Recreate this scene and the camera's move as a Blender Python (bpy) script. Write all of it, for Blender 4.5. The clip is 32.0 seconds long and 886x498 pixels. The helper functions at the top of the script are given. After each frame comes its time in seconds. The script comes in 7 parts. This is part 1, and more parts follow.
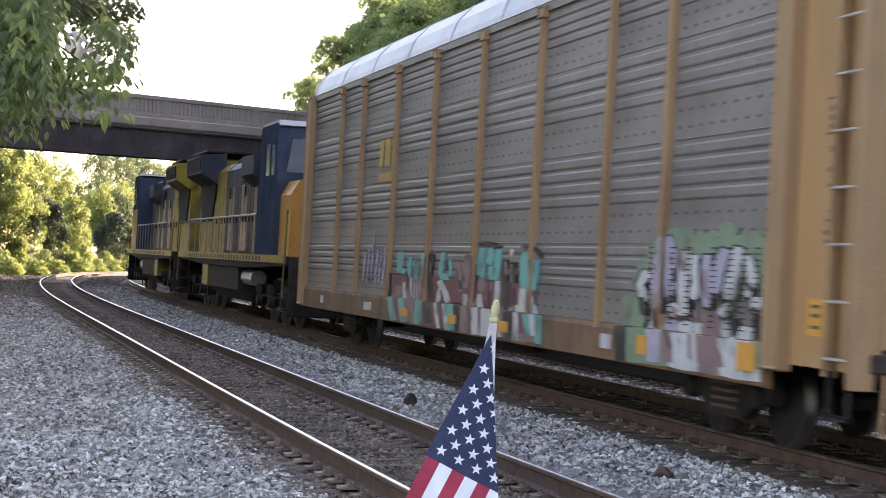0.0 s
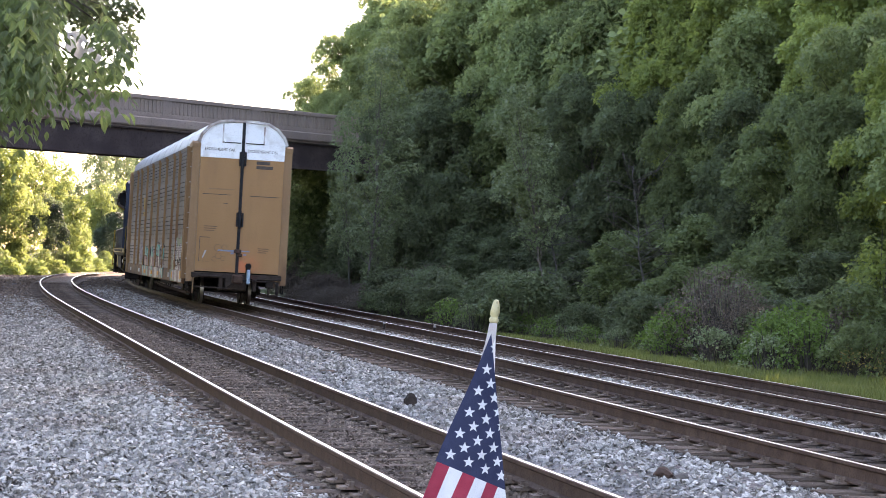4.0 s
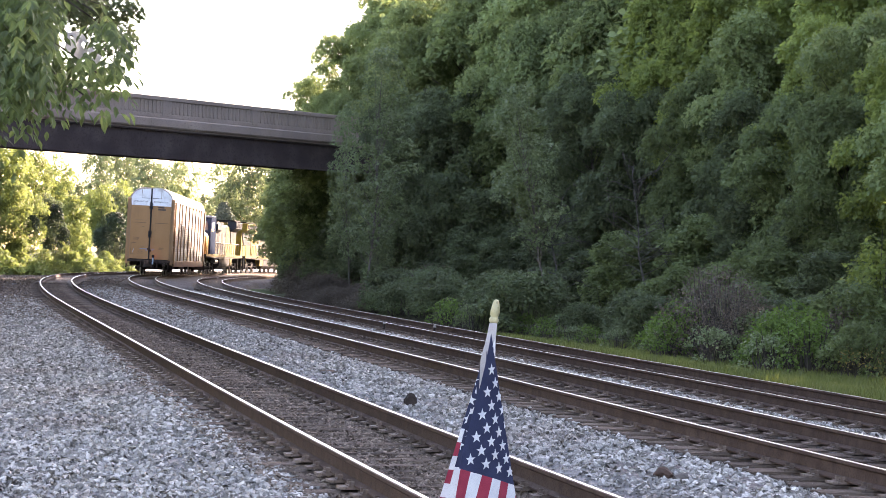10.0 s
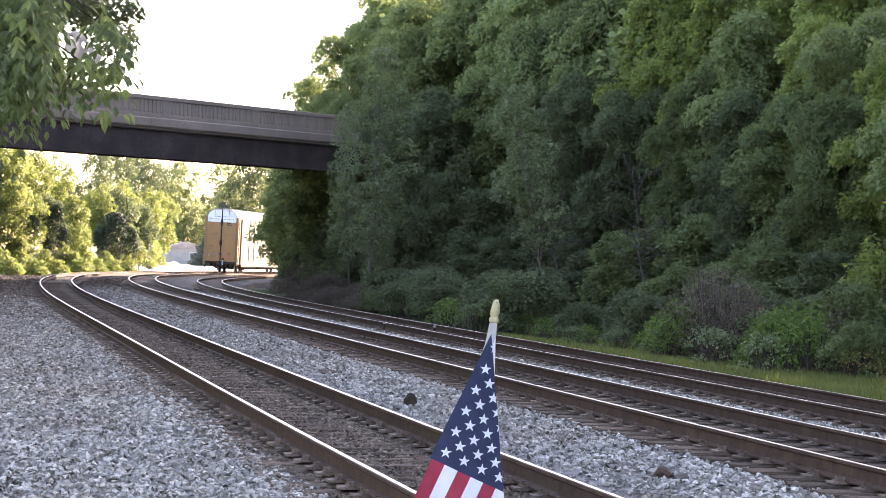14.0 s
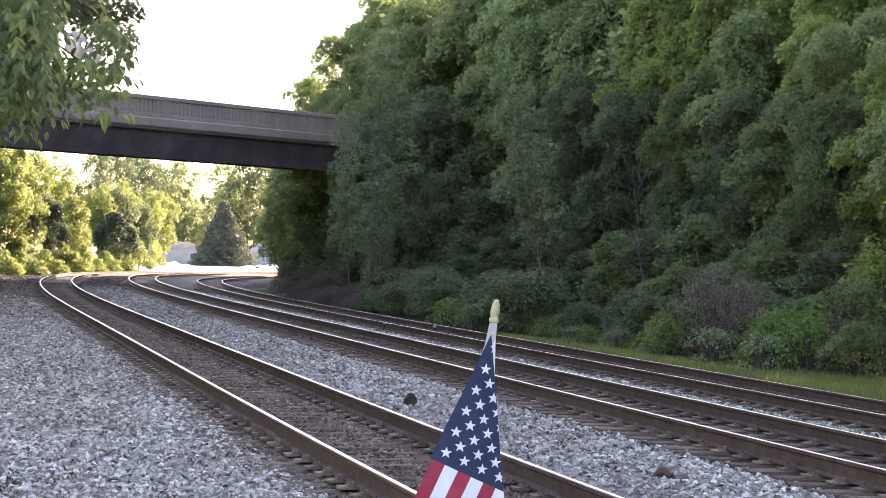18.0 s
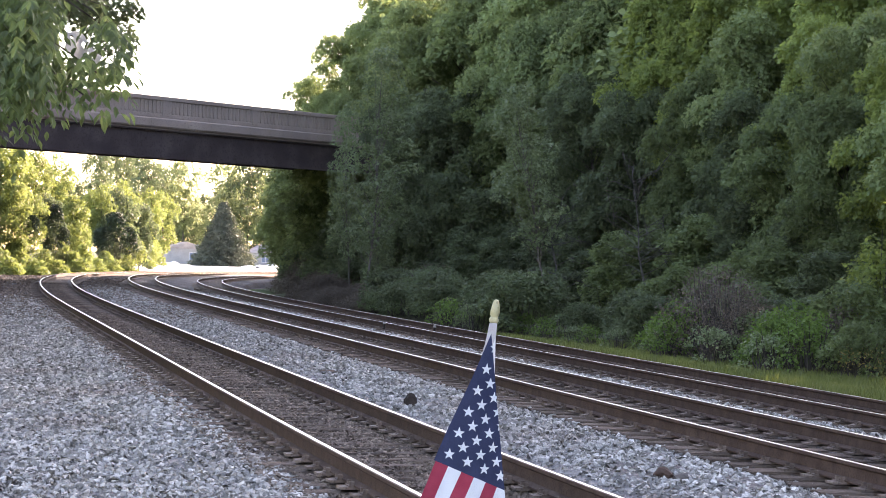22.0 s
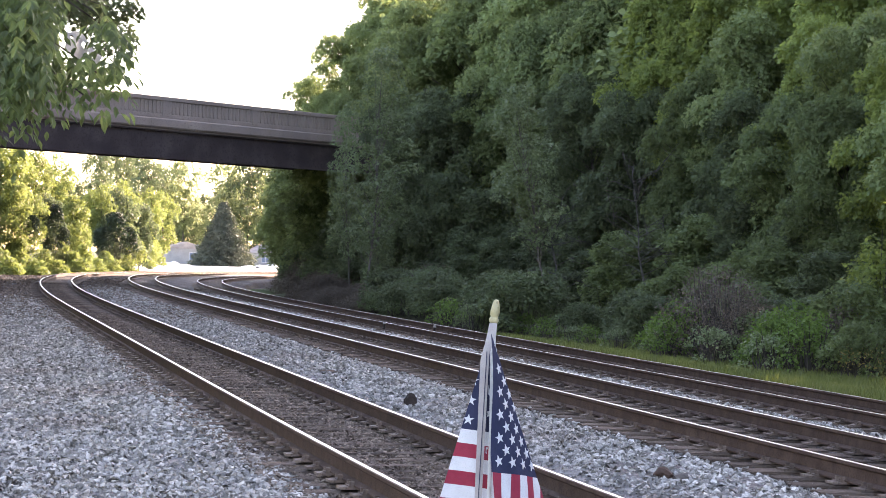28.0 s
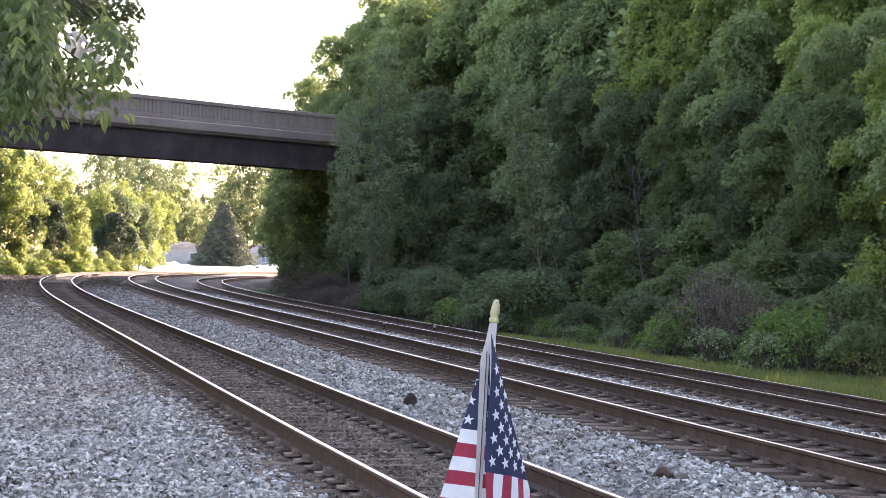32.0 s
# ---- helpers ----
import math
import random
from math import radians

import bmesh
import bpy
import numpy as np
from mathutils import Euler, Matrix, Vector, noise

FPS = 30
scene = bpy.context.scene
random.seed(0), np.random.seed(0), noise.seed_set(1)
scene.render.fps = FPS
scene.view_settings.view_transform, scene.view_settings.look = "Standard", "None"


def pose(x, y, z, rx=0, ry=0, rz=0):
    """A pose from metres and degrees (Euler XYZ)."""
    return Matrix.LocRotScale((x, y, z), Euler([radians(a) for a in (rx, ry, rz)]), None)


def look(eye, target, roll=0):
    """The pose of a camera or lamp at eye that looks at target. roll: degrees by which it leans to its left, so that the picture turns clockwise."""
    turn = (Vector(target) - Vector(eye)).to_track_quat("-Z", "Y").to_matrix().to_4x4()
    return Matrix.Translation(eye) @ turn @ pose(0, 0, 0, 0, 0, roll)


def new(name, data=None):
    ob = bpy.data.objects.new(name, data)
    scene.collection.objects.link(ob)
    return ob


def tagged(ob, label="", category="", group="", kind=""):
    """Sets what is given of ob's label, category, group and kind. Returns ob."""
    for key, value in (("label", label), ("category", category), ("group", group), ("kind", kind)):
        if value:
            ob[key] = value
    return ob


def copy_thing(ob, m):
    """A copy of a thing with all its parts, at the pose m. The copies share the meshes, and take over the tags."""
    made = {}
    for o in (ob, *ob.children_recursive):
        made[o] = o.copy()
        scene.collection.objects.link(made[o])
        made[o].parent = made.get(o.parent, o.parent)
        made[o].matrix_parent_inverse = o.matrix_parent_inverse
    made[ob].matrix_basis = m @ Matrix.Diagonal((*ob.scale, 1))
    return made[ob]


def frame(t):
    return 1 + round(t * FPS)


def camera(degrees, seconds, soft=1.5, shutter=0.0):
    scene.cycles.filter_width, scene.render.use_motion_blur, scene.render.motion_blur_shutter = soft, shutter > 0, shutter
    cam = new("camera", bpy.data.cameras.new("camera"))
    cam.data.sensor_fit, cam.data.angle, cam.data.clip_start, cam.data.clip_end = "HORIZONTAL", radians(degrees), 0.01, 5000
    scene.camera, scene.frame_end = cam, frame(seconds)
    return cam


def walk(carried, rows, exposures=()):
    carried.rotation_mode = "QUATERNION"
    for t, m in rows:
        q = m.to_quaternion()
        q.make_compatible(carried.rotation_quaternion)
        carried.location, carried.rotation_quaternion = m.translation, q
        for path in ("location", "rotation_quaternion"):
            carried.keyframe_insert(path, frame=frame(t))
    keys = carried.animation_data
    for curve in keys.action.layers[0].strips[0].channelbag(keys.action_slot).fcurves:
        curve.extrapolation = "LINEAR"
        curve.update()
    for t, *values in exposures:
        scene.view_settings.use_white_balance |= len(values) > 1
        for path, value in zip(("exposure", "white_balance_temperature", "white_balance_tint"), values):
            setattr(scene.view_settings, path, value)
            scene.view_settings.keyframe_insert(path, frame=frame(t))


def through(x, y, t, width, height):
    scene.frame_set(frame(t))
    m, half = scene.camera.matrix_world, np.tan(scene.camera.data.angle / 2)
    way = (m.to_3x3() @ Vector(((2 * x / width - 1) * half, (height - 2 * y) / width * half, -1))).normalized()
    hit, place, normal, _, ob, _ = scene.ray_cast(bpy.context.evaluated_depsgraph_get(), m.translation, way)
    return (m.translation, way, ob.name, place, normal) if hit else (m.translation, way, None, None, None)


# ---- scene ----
cam = camera(2 * math.degrees(math.atan(784 / 3575.9)), 32.0, soft=0.75, shutter=0.4)
EYE = (0.0, 0.0, 1.673)
VIEW = look(EYE, (0.0, 100.0, 1.673 + 100 * math.tan(0.0053)), 1.556)
walk(cam, [(0.0, VIEW), (32.0, VIEW)], [(0.0, 2.80, 7300, 26), (1.0, 2.68, 7300, 26), (2.0, 2.88, 7250, 26), (3.0, 3.00, 7200, 26), (6.0, 3.07, 7120, 27), (9.0, 2.98, 7100, 27), (12.0, 2.94, 7100, 27), (14.0, 2.88, 7100, 27), (32.0, 2.88, 7100, 27)])

# ---- light: low sun from behind the wooded hill, clear pale sky ----
SUN_AZ, SUN_EL = radians(35), radians(20.5)   # azimuth clockwise from +y
world = bpy.data.worlds.new("world")
scene.world = world
world.use_nodes = True
sky = world.node_tree.nodes.new("ShaderNodeTexSky")
sky.sky_type, sky.sun_disc = "NISHITA", False
sky.sun_elevation, sky.sun_rotation = SUN_EL, SUN_AZ
sky.air_density, sky.dust_density, sky.ozone_density = 1.0, 1.5, 1.0
world.node_tree.nodes["Background"].inputs[1].default_value = 0.15
world.node_tree.links.new(sky.outputs[0], world.node_tree.nodes["Background"].inputs[0])
sun = new("sun", bpy.data.lights.new("sun", "SUN"))
sun.data.energy, sun.data.angle, sun.data.color = 5.0, radians(0.53), (1.0, 0.9, 0.74)
sun_dir = Vector((math.sin(SUN_AZ) * math.cos(SUN_EL), math.cos(SUN_AZ) * math.cos(SUN_EL), math.sin(SUN_EL)))
sun.matrix_world = look(sun_dir * 300, (0, 0, 0))


# ---- materials ----
def material(name, c1, c2, scale=4.0, rough=0.8, metal=0.0, bump=0.3, grain=60.0, c3=None, amount3=0.35, scale3=0.7,
             per_object=0.0, per_island=0.0, coords="Object", stretch=(1, 1, 1), spec=0.5, distance=0.02):
    """Two noise-mixed colours at a coarse scale, a fine grain with bump, and large stains of c3."""
    m = bpy.data.materials.new(name)
    m.use_nodes = True
    n, l = m.node_tree.nodes, m.node_tree.links
    b = n["Principled BSDF"]
    b.inputs["Metallic"].default_value, b.inputs["Specular IOR Level"].default_value = metal, spec
    tc, mp = n.new("ShaderNodeTexCoord"), n.new("ShaderNodeMapping")
    mp.inputs["Scale"].default_value = stretch
    l.new(tc.outputs[coords], mp.inputs[0])

    def noise_of(s, detail=4.0):
        t = n.new("ShaderNodeTexNoise")
        t.inputs["Scale"].default_value, t.inputs["Detail"].default_value = s, detail
        l.new(mp.outputs[0], t.inputs["Vector"])
        return t

    def mix(fac, a, c):
        x = n.new("ShaderNodeMix")
        x.data_type = "RGBA"
        for socket, value in ((x.inputs[0], fac), (x.inputs[6], a), (x.inputs[7], c)):
            if hasattr(value, "is_output"):
                l.new(value, socket)
            else:
                socket.default_value = value if isinstance(value, float) else (*value, 1)
        return x.outputs[2]

    def ramp(src, lo, hi):
        r = n.new("ShaderNodeMapRange")
        r.inputs[1].default_value, r.inputs[2].default_value = lo, hi
        l.new(src, r.inputs[0])
        return r.outputs[0]
    coarse, fine = noise_of(scale), noise_of(grain, 3.0)
    col = mix(ramp(coarse.outputs[0], 0.35, 0.65), c1, c2)
    dark = tuple(0.55 * v for v in c1)
    col = mix(ramp(fine.outputs[0], 0.52, 0.85), col, dark)
    if c3:
        col = mix(ramp(noise_of(scale3, 6.0).outputs[0], 0.62 - amount3 * 0.4, 0.78 - amount3 * 0.2), col, c3)
    if per_object or per_island:
        if per_island:
            g = n.new("ShaderNodeNewGeometry").outputs["Random Per Island"]
        else:
            g = n.new("ShaderNodeObjectInfo").outputs["Random"]
        k = max(per_object, per_island)
        h = n.new("ShaderNodeHueSaturation")
        r = n.new("ShaderNodeMapRange")
        r.inputs[3].default_value, r.inputs[4].default_value = 1 - k, 1 + k
        l.new(g, r.inputs[0])
        l.new(r.outputs[0], h.inputs["Value"])
        l.new(col, h.inputs["Color"])
        col = h.outputs[0]
    l.new(col, b.inputs["Base Color"])
    rr = n.new("ShaderNodeMapRange")
    rr.inputs[3].default_value, rr.inputs[4].default_value = max(0.03, rough - 0.12), min(1, rough + 0.12)
    l.new(coarse.outputs[0], rr.inputs[0])
    l.new(rr.outputs[0], b.inputs["Roughness"])
    if bump:
        bp = n.new("ShaderNodeBump")
        bp.inputs["Strength"].default_value, bp.inputs["Distance"].default_value = bump, distance
        l.new(fine.outputs[0], bp.inputs["Height"])
        l.new(bp.outputs[0], b.inputs["Normal"])
    return m


def leaf_material(name, c1, c2, through=0.35, rough=0.55, warm=(0.30, 0.36, 0.03)):
    """Leaf blades: each its own shade, patches over the crown, and light that passes through them."""
    m = bpy.data.materials.new(name)
    m.use_nodes = True
    n, l = m.node_tree.nodes, m.node_tree.links
    b = n["Principled BSDF"]
    b.inputs["Roughness"].default_value = rough
    b.inputs["Specular IOR Level"].default_value = 0.18
    geo, tc, no = n.new("ShaderNodeNewGeometry"), n.new("ShaderNodeTexCoord"), n.new("ShaderNodeTexNoise")
    no.inputs["Scale"].default_value = 0.45
    l.new(tc.outputs["Object"], no.inputs["Vector"])
    x = n.new("ShaderNodeMix")
    x.data_type = "RGBA"
    x.inputs[6].default_value, x.inputs[7].default_value = (*c1, 1), (*c2, 1)
    add = n.new("ShaderNodeMath")
    add.operation, add.use_clamp = "MULTIPLY_ADD", True
    l.new(geo.outputs["Random Per Island"], add.inputs[0])
    add.inputs[1].default_value = 0.38
    mr = n.new("ShaderNodeMapRange")
    mr.inputs[1].default_value, mr.inputs[2].default_value = 0.35, 0.65
    mr.inputs[3].default_value, mr.inputs[4].default_value = -0.1, 0.6
    l.new(no.outputs[0], mr.inputs[0])
    l.new(mr.outputs[0], add.inputs[2])
    l.new(add.outputs[0], x.inputs[0])
    h = n.new("ShaderNodeHueSaturation")
    r = n.new("ShaderNodeMapRange")
    r.inputs[3].default_value, r.inputs[4].default_value = 0.65, 1.2
    l.new(n.new("ShaderNodeObjectInfo").outputs["Random"], r.inputs[0])
    l.new(r.outputs[0], h.inputs["Value"])
    l.new(x.outputs[2], h.inputs["Color"])
    l.new(h.outputs[0], b.inputs["Base Color"])
    tr, ms = n.new("ShaderNodeBsdfTranslucent"), n.new("ShaderNodeMixShader")
    tr.inputs[0].default_value = (*warm, 1)
    ms.inputs[0].default_value = through
    l.new(b.outputs[0], ms.inputs[1])
    l.new(tr.outputs[0], ms.inputs[2])
    l.new(ms.outputs[0], n["Material Output"].inputs[0])
    return m


M_BALLAST = material("grey_ballast", (0.105, 0.098, 0.09), (0.23, 0.216, 0.20), 6, 0.9, bump=1.0, grain=24, c3=(0.11, 0.085, 0.075), amount3=0.45, scale3=0.3, distance=0.05, spec=0.25)
M_STONE = material("crushed_stone", (0.255, 0.231, 0.205), (0.41, 0.371, 0.328), 5, 0.88, bump=0.4, grain=70, c3=(0.26, 0.215, 0.185), amount3=0.3, scale3=0.35, per_island=0.6, spec=0.25)
# paler than the fouled strips, painted so for the sunlit far ballast
M_BALLAST_PALE = material("sun_toned_ballast", (0.14, 0.13, 0.122), (0.21, 0.198, 0.185), 3, 0.9, bump=0.8, grain=20, c3=(0.12, 0.105, 0.095), amount3=0.3, scale3=0.2, distance=0.05, spec=0.2)
M_FOULED = material("fouled_ballast", (0.066, 0.046, 0.034), (0.124, 0.093, 0.072), 18, 0.92, bump=1.0, grain=40, distance=0.04, spec=0.12)
# darker ballast whose colour carries the shade of the far stretch
M_BALLAST_SHADE = material("shade_toned_ballast", (0.07, 0.057, 0.054), (0.13, 0.112, 0.107), 2.5, 0.92, bump=1.0, grain=18, c3=(0.075, 0.058, 0.05), amount3=0.5, scale3=0.25, distance=0.05, spec=0.12)
M_STONE_BROWN = material("fouled_stone", (0.13, 0.095, 0.073), (0.225, 0.172, 0.134), 5, 0.9, bump=0.4, grain=70, per_island=0.4, spec=0.12)
M_STONE_DARK = material("oily_stone", (0.065, 0.054, 0.047), (0.15, 0.127, 0.112), 5, 0.85, bump=0.4, grain=70, per_island=0.4, spec=0.12)
M_TIE = material("weathered_tie", (0.066, 0.045, 0.034), (0.134, 0.098, 0.074), 9, 0.9, bump=0.8, grain=26, stretch=(1, 7, 7), per_object=0.35, spec=0.12)
M_RUST = material("rusty_steel", (0.06, 0.036, 0.027), (0.095, 0.06, 0.045), 6, 0.8, metal=0.2, bump=0.3, grain=50, spec=0.12)
M_RAILTOP = material("polished_railhead", (0.55, 0.53, 0.50), (0.66, 0.64, 0.61), 3, 0.33, metal=1.0, bump=0.03, grain=40)
M_RAILTOP_DULL = material("worn_railhead", (0.40, 0.36, 0.33), (0.52, 0.48, 0.45), 3, 0.36, metal=1.0, bump=0.05, grain=40)
M_PLATE = material("rusty_tie_plate", (0.10, 0.07, 0.055), (0.20, 0.15, 0.12), 12, 0.8, metal=0.2, bump=0.3, per_object=0.3, spec=0.12)
M_EARTH = material("forest_floor", (0.045, 0.05, 0.025), (0.10, 0.085, 0.05), 0.8, 0.95, bump=0.6, grain=8, c3=(0.06, 0.09, 0.025), amount3=0.5, scale3=0.15, distance=0.1, spec=0.12)
M_CONCRETE = material("stained_bridge_concrete", (0.232, 0.178, 0.148), (0.315, 0.248, 0.208), 0.7, 0.9, bump=0.25, grain=14, c3=(0.18, 0.138, 0.12), amount3=0.4, scale3=0.35, spec=0.12)
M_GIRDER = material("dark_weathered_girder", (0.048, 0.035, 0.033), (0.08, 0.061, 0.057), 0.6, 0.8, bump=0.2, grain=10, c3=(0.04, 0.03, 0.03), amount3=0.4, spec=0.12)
M_BARK = material("grey_brown_bark", (0.05, 0.042, 0.034), (0.11, 0.095, 0.08), 3, 0.95, bump=0.9, grain=18, stretch=(4, 4, 1), spec=0.12)
M_PALE_BARK = material("pale_bark", (0.085, 0.075, 0.062), (0.14, 0.125, 0.105), 4, 0.9, bump=0.5, grain=18, stretch=(3, 3, 1), spec=0.12)
M_LEAF = leaf_material("woodland_leaf", (0.092, 0.125, 0.054), (0.215, 0.268, 0.114), 0.4, warm=(0.31, 0.365, 0.12))
# lit copy of the woodland leaf: sunlight is put into the yellower colour
M_LEAF_SUN = leaf_material("sun_toned_leaf", (0.08, 0.112, 0.036), (0.19, 0.236, 0.078), 0.44, warm=(0.33, 0.39, 0.08))
M_LEAF_PALE = leaf_material("pale_young_leaf", (0.115, 0.142, 0.072), (0.21, 0.245, 0.13), 0.35, warm=(0.17, 0.22, 0.08))
M_LEAF_DARK = leaf_material("vine_leaf", (0.04, 0.054, 0.026), (0.112, 0.138, 0.062), 0.34, warm=(0.16, 0.20, 0.09))
M_LEAF_MID = leaf_material("shrub_leaf", (0.062, 0.085, 0.036), (0.168, 0.213, 0.086), 0.36, warm=(0.22, 0.27, 0.09))
# near-black copy of the vine leaf: the shade is in its colour
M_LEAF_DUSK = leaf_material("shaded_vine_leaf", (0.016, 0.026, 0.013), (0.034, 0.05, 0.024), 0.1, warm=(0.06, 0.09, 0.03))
# wide dark-to-bright range paints in lit clumps and shaded hollows
M_LEAF_BANK = leaf_material("sun_shade_bank_leaf", (0.05, 0.075, 0.022), (0.255, 0.285, 0.09), 0.3, warm=(0.35, 0.40, 0.10))
# distance haze painted into the far leaves: a pale tone and a shaded one
M_LEAF_FAR = leaf_material("haze_paled_leaf", (0.16, 0.20, 0.09), (0.28, 0.31, 0.16), 0.48, warm=(0.34, 0.38, 0.17))
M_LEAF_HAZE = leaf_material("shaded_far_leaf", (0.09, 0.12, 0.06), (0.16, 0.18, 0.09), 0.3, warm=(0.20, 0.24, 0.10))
M_LEAF_FRESH = leaf_material("fresh_weed_leaf", (0.06, 0.105, 0.025), (0.12, 0.18, 0.045), 0.35, warm=(0.18, 0.28, 0.05))
# needles lightened and greyed to stand for distance haze
M_NEEDLE = leaf_material("spruce_needle", (0.05, 0.058, 0.045), (0.10, 0.105, 0.075), 0.12, warm=(0.12, 0.14, 0.04))
M_GRASS = leaf_material("verge_grass", (0.074, 0.09, 0.032), (0.155, 0.156, 0.06), 0.3, warm=(0.24, 0.28, 0.05))


# ---- mesh helpers ----
def fast_mesh(name, verts, faces, mats, smooth=False, slots=None):
    """A mesh from arrays of corners and of faces that all have the same number of corners."""
    me = bpy.data.meshes.new(name)
    verts, faces = np.asarray(verts, np.float32), np.asarray(faces, np.int32)
    k = faces.shape[1]
    me.vertices.add(len(verts))
    me.vertices.foreach_set("co", verts.ravel())
    me.loops.add(faces.size)
    me.loops.foreach_set("vertex_index", faces.ravel())
    me.polygons.add(len(faces))
    me.polygons.foreach_set("loop_start", np.arange(0, faces.size, k, dtype=np.int32))
    me.polygons.foreach_set("use_smooth", np.full(len(faces), smooth))
    for m in mats if isinstance(mats, (list, tuple)) else [mats]:
        me.materials.append(m)
    if slots is not None:
        me.polygons.foreach_set("material_index", np.asarray(slots, np.int32))
    me.update(calc_edges=True)
    me.validate()
    return me


def part(name, bm, mat, parent=None, label="", at=None, smooth=False):
    """Link a bmesh as one mesh object under a thing or a part."""
    me = bpy.data.meshes.new(name)
    bm.to_mesh(me)
    bm.free()
    me.materials.append(mat)
    if smooth:
        me.polygons.foreach_set("use_smooth", np.full(len(me.polygons), True))
    return hang(name, me, parent, label, at)


def hang(name, me, parent=None, label="", at=None):
    ob = new(name, me)
    ob.parent = parent
    if at is not None:
        ob.matrix_basis = at
    return tagged(ob, label)


def thing(name, label, category, group="", kind="", at=None, me=None):
    ob = new(name, me)
    if at is not None:
        ob.matrix_basis = at
    return tagged(ob, label, category, group, kind)


def add_box(bm, x0, x1, y0, y1, z0, z1, bevel=0.0):
    r = bmesh.ops.create_cube(bm, size=1)
    for v in r["verts"]:
        v.co = Vector((x0 + (v.co.x + 0.5) * (x1 - x0), y0 + (v.co.y + 0.5) * (y1 - y0), z0 + (v.co.z + 0.5) * (z1 - z0)))
    if bevel:
        es = list({e for v in r["verts"] for e in v.link_edges})
        bmesh.ops.bevel(bm, geom=es, offset=bevel, segments=1, affect="EDGES")
    return bm


def box(x0, x1, y0, y1, z0, z1, bevel=0.0):
    return add_box(bmesh.new(), x0, x1, y0, y1, z0, z1, bevel)


def add_rod(bm, a, b, r0, r1=None, seg=8):
    """A round bar from a to b."""
    a, b = Vector(a), Vector(b)
    q = (b - a).to_track_quat("Z", "Y").to_matrix().to_4x4()
    m = Matrix.Translation((a + b) / 2) @ q
    bmesh.ops.create_cone(bm, cap_ends=True, segments=seg, radius1=r0, radius2=r0 if r1 is None else r1, depth=(b - a).length, matrix=m)
    return bm


def rod(a, b, r0, r1=None, seg=8):
    return add_rod(bmesh.new(), a, b, r0, r1, seg)


def add_prism(bm, outline, x0, x1, axis=0):
    """A plane outline (two coordinates each) drawn out along axis from x0 to x1."""
    def put(x, u, v):
        return ((x, u, v), (u, x, v), (u, v, x))[axis]
    a = [bm.verts.new(put(x0, u, v)) for u, v in outline]
    b = [bm.verts.new(put(x1, u, v)) for u, v in outline]
    n = len(a)
    bm.faces.new(a)
    bm.faces.new(b[::-1])
    for i in range(n):
        bm.faces.new((a[i], b[i], b[(i + 1) % n], a[(i + 1) % n]))
    bmesh.ops.recalc_face_normals(bm, faces=bm.faces[:])
    return bm


def prism(outline, x0, x1, axis=0):
    return add_prism(bmesh.new(), outline, x0, x1, axis)


def tube(pts, radii, seg=7):
    """Corners and faces of a tapered bent tube."""
    pts, V, F = np.asarray(pts, float), [], []
    for i, (p, r) in enumerate(zip(pts, radii)):
        d = pts[min(i + 1, len(pts) - 1)] - pts[max(i - 1, 0)]
        d /= np.linalg.norm(d) + 1e-9
        u = np.cross(d, (0.3, 0.9, 0.1) if abs(d[2]) > 0.5 else (0, 0, 1))
        u /= np.linalg.norm(u)
        w = np.cross(d, u)
        for k in range(seg):
            a = 2 * math.pi * k / seg
            V.append(p + r * (u * math.cos(a) + w * math.sin(a)))
    for i in range(len(pts) - 1):
        for k in range(seg):
            k2 = (k + 1) % seg
            F.append((i * seg + k, i * seg + k2, (i + 1) * seg + k2, (i + 1) * seg + k))
    return V, F


def tubes(lines, seg=7):
    V, F = [], []
    for pts, radii in lines:
        v, f = tube(pts, radii, seg)
        F += [tuple(i + len(V) for i in q) for q in f]
        V += v
    return np.array(V), np.array(F)


# ---- the line of the railway: curvature and height at knots along the middle track ----
KNOTS = np.array([-20, 10, 40, 70, 100, 130, 160, 190, 230, 480.0])
BEND = np.array([0.436, 0.179, -0.046, 0.079, 0.180, 0.383, 0.242, 0.464, 0.753, 0.753]) / 100
RISE = np.array([-0.067, -0.066, -0.023, 0.051, 0.116, 0.147, 0.044, -0.079, -0.123, -0.123])
ALONG = np.arange(-20, 480, 0.5)
_h = np.cumsum(np.interp(ALONG, KNOTS, BEND)) * 0.5
HEAD = _h - _h[40] - 0.279
LINE_X, LINE_Y = np.cumsum(np.sin(HEAD)) * 0.5, np.cumsum(np.cos(HEAD)) * 0.5
LINE_X, LINE_Y = LINE_X - LINE_X[40] + 9.325, LINE_Y - LINE_Y[40]
LINE_Z = np.interp(ALONG, KNOTS, RISE)
OFFSET = {1: (-4.575, 0.066), 2: (0.0, 0.0), 3: (4.049, -0.035)}
LEVEL = {1: 0.003, 2: 0.0, 3: -0.182}
CANT = {1: 0.009, 2: 0.019, 3: 0.039}
GAUGE = 1.505


def on_line(s, o=0.0):
    """x, y, height and heading at s metres along the middle track and o metres to its right."""
    h = np.interp(s, ALONG, HEAD)
    return np.interp(s, ALONG, LINE_X) + o * np.cos(h), np.interp(s, ALONG, LINE_Y) - o * np.sin(h), np.interp(s, ALONG, LINE_Z), h


def track_offset(t, s):
    return OFFSET[t][0] + OFFSET[t][1] * np.asarray(s) / 100


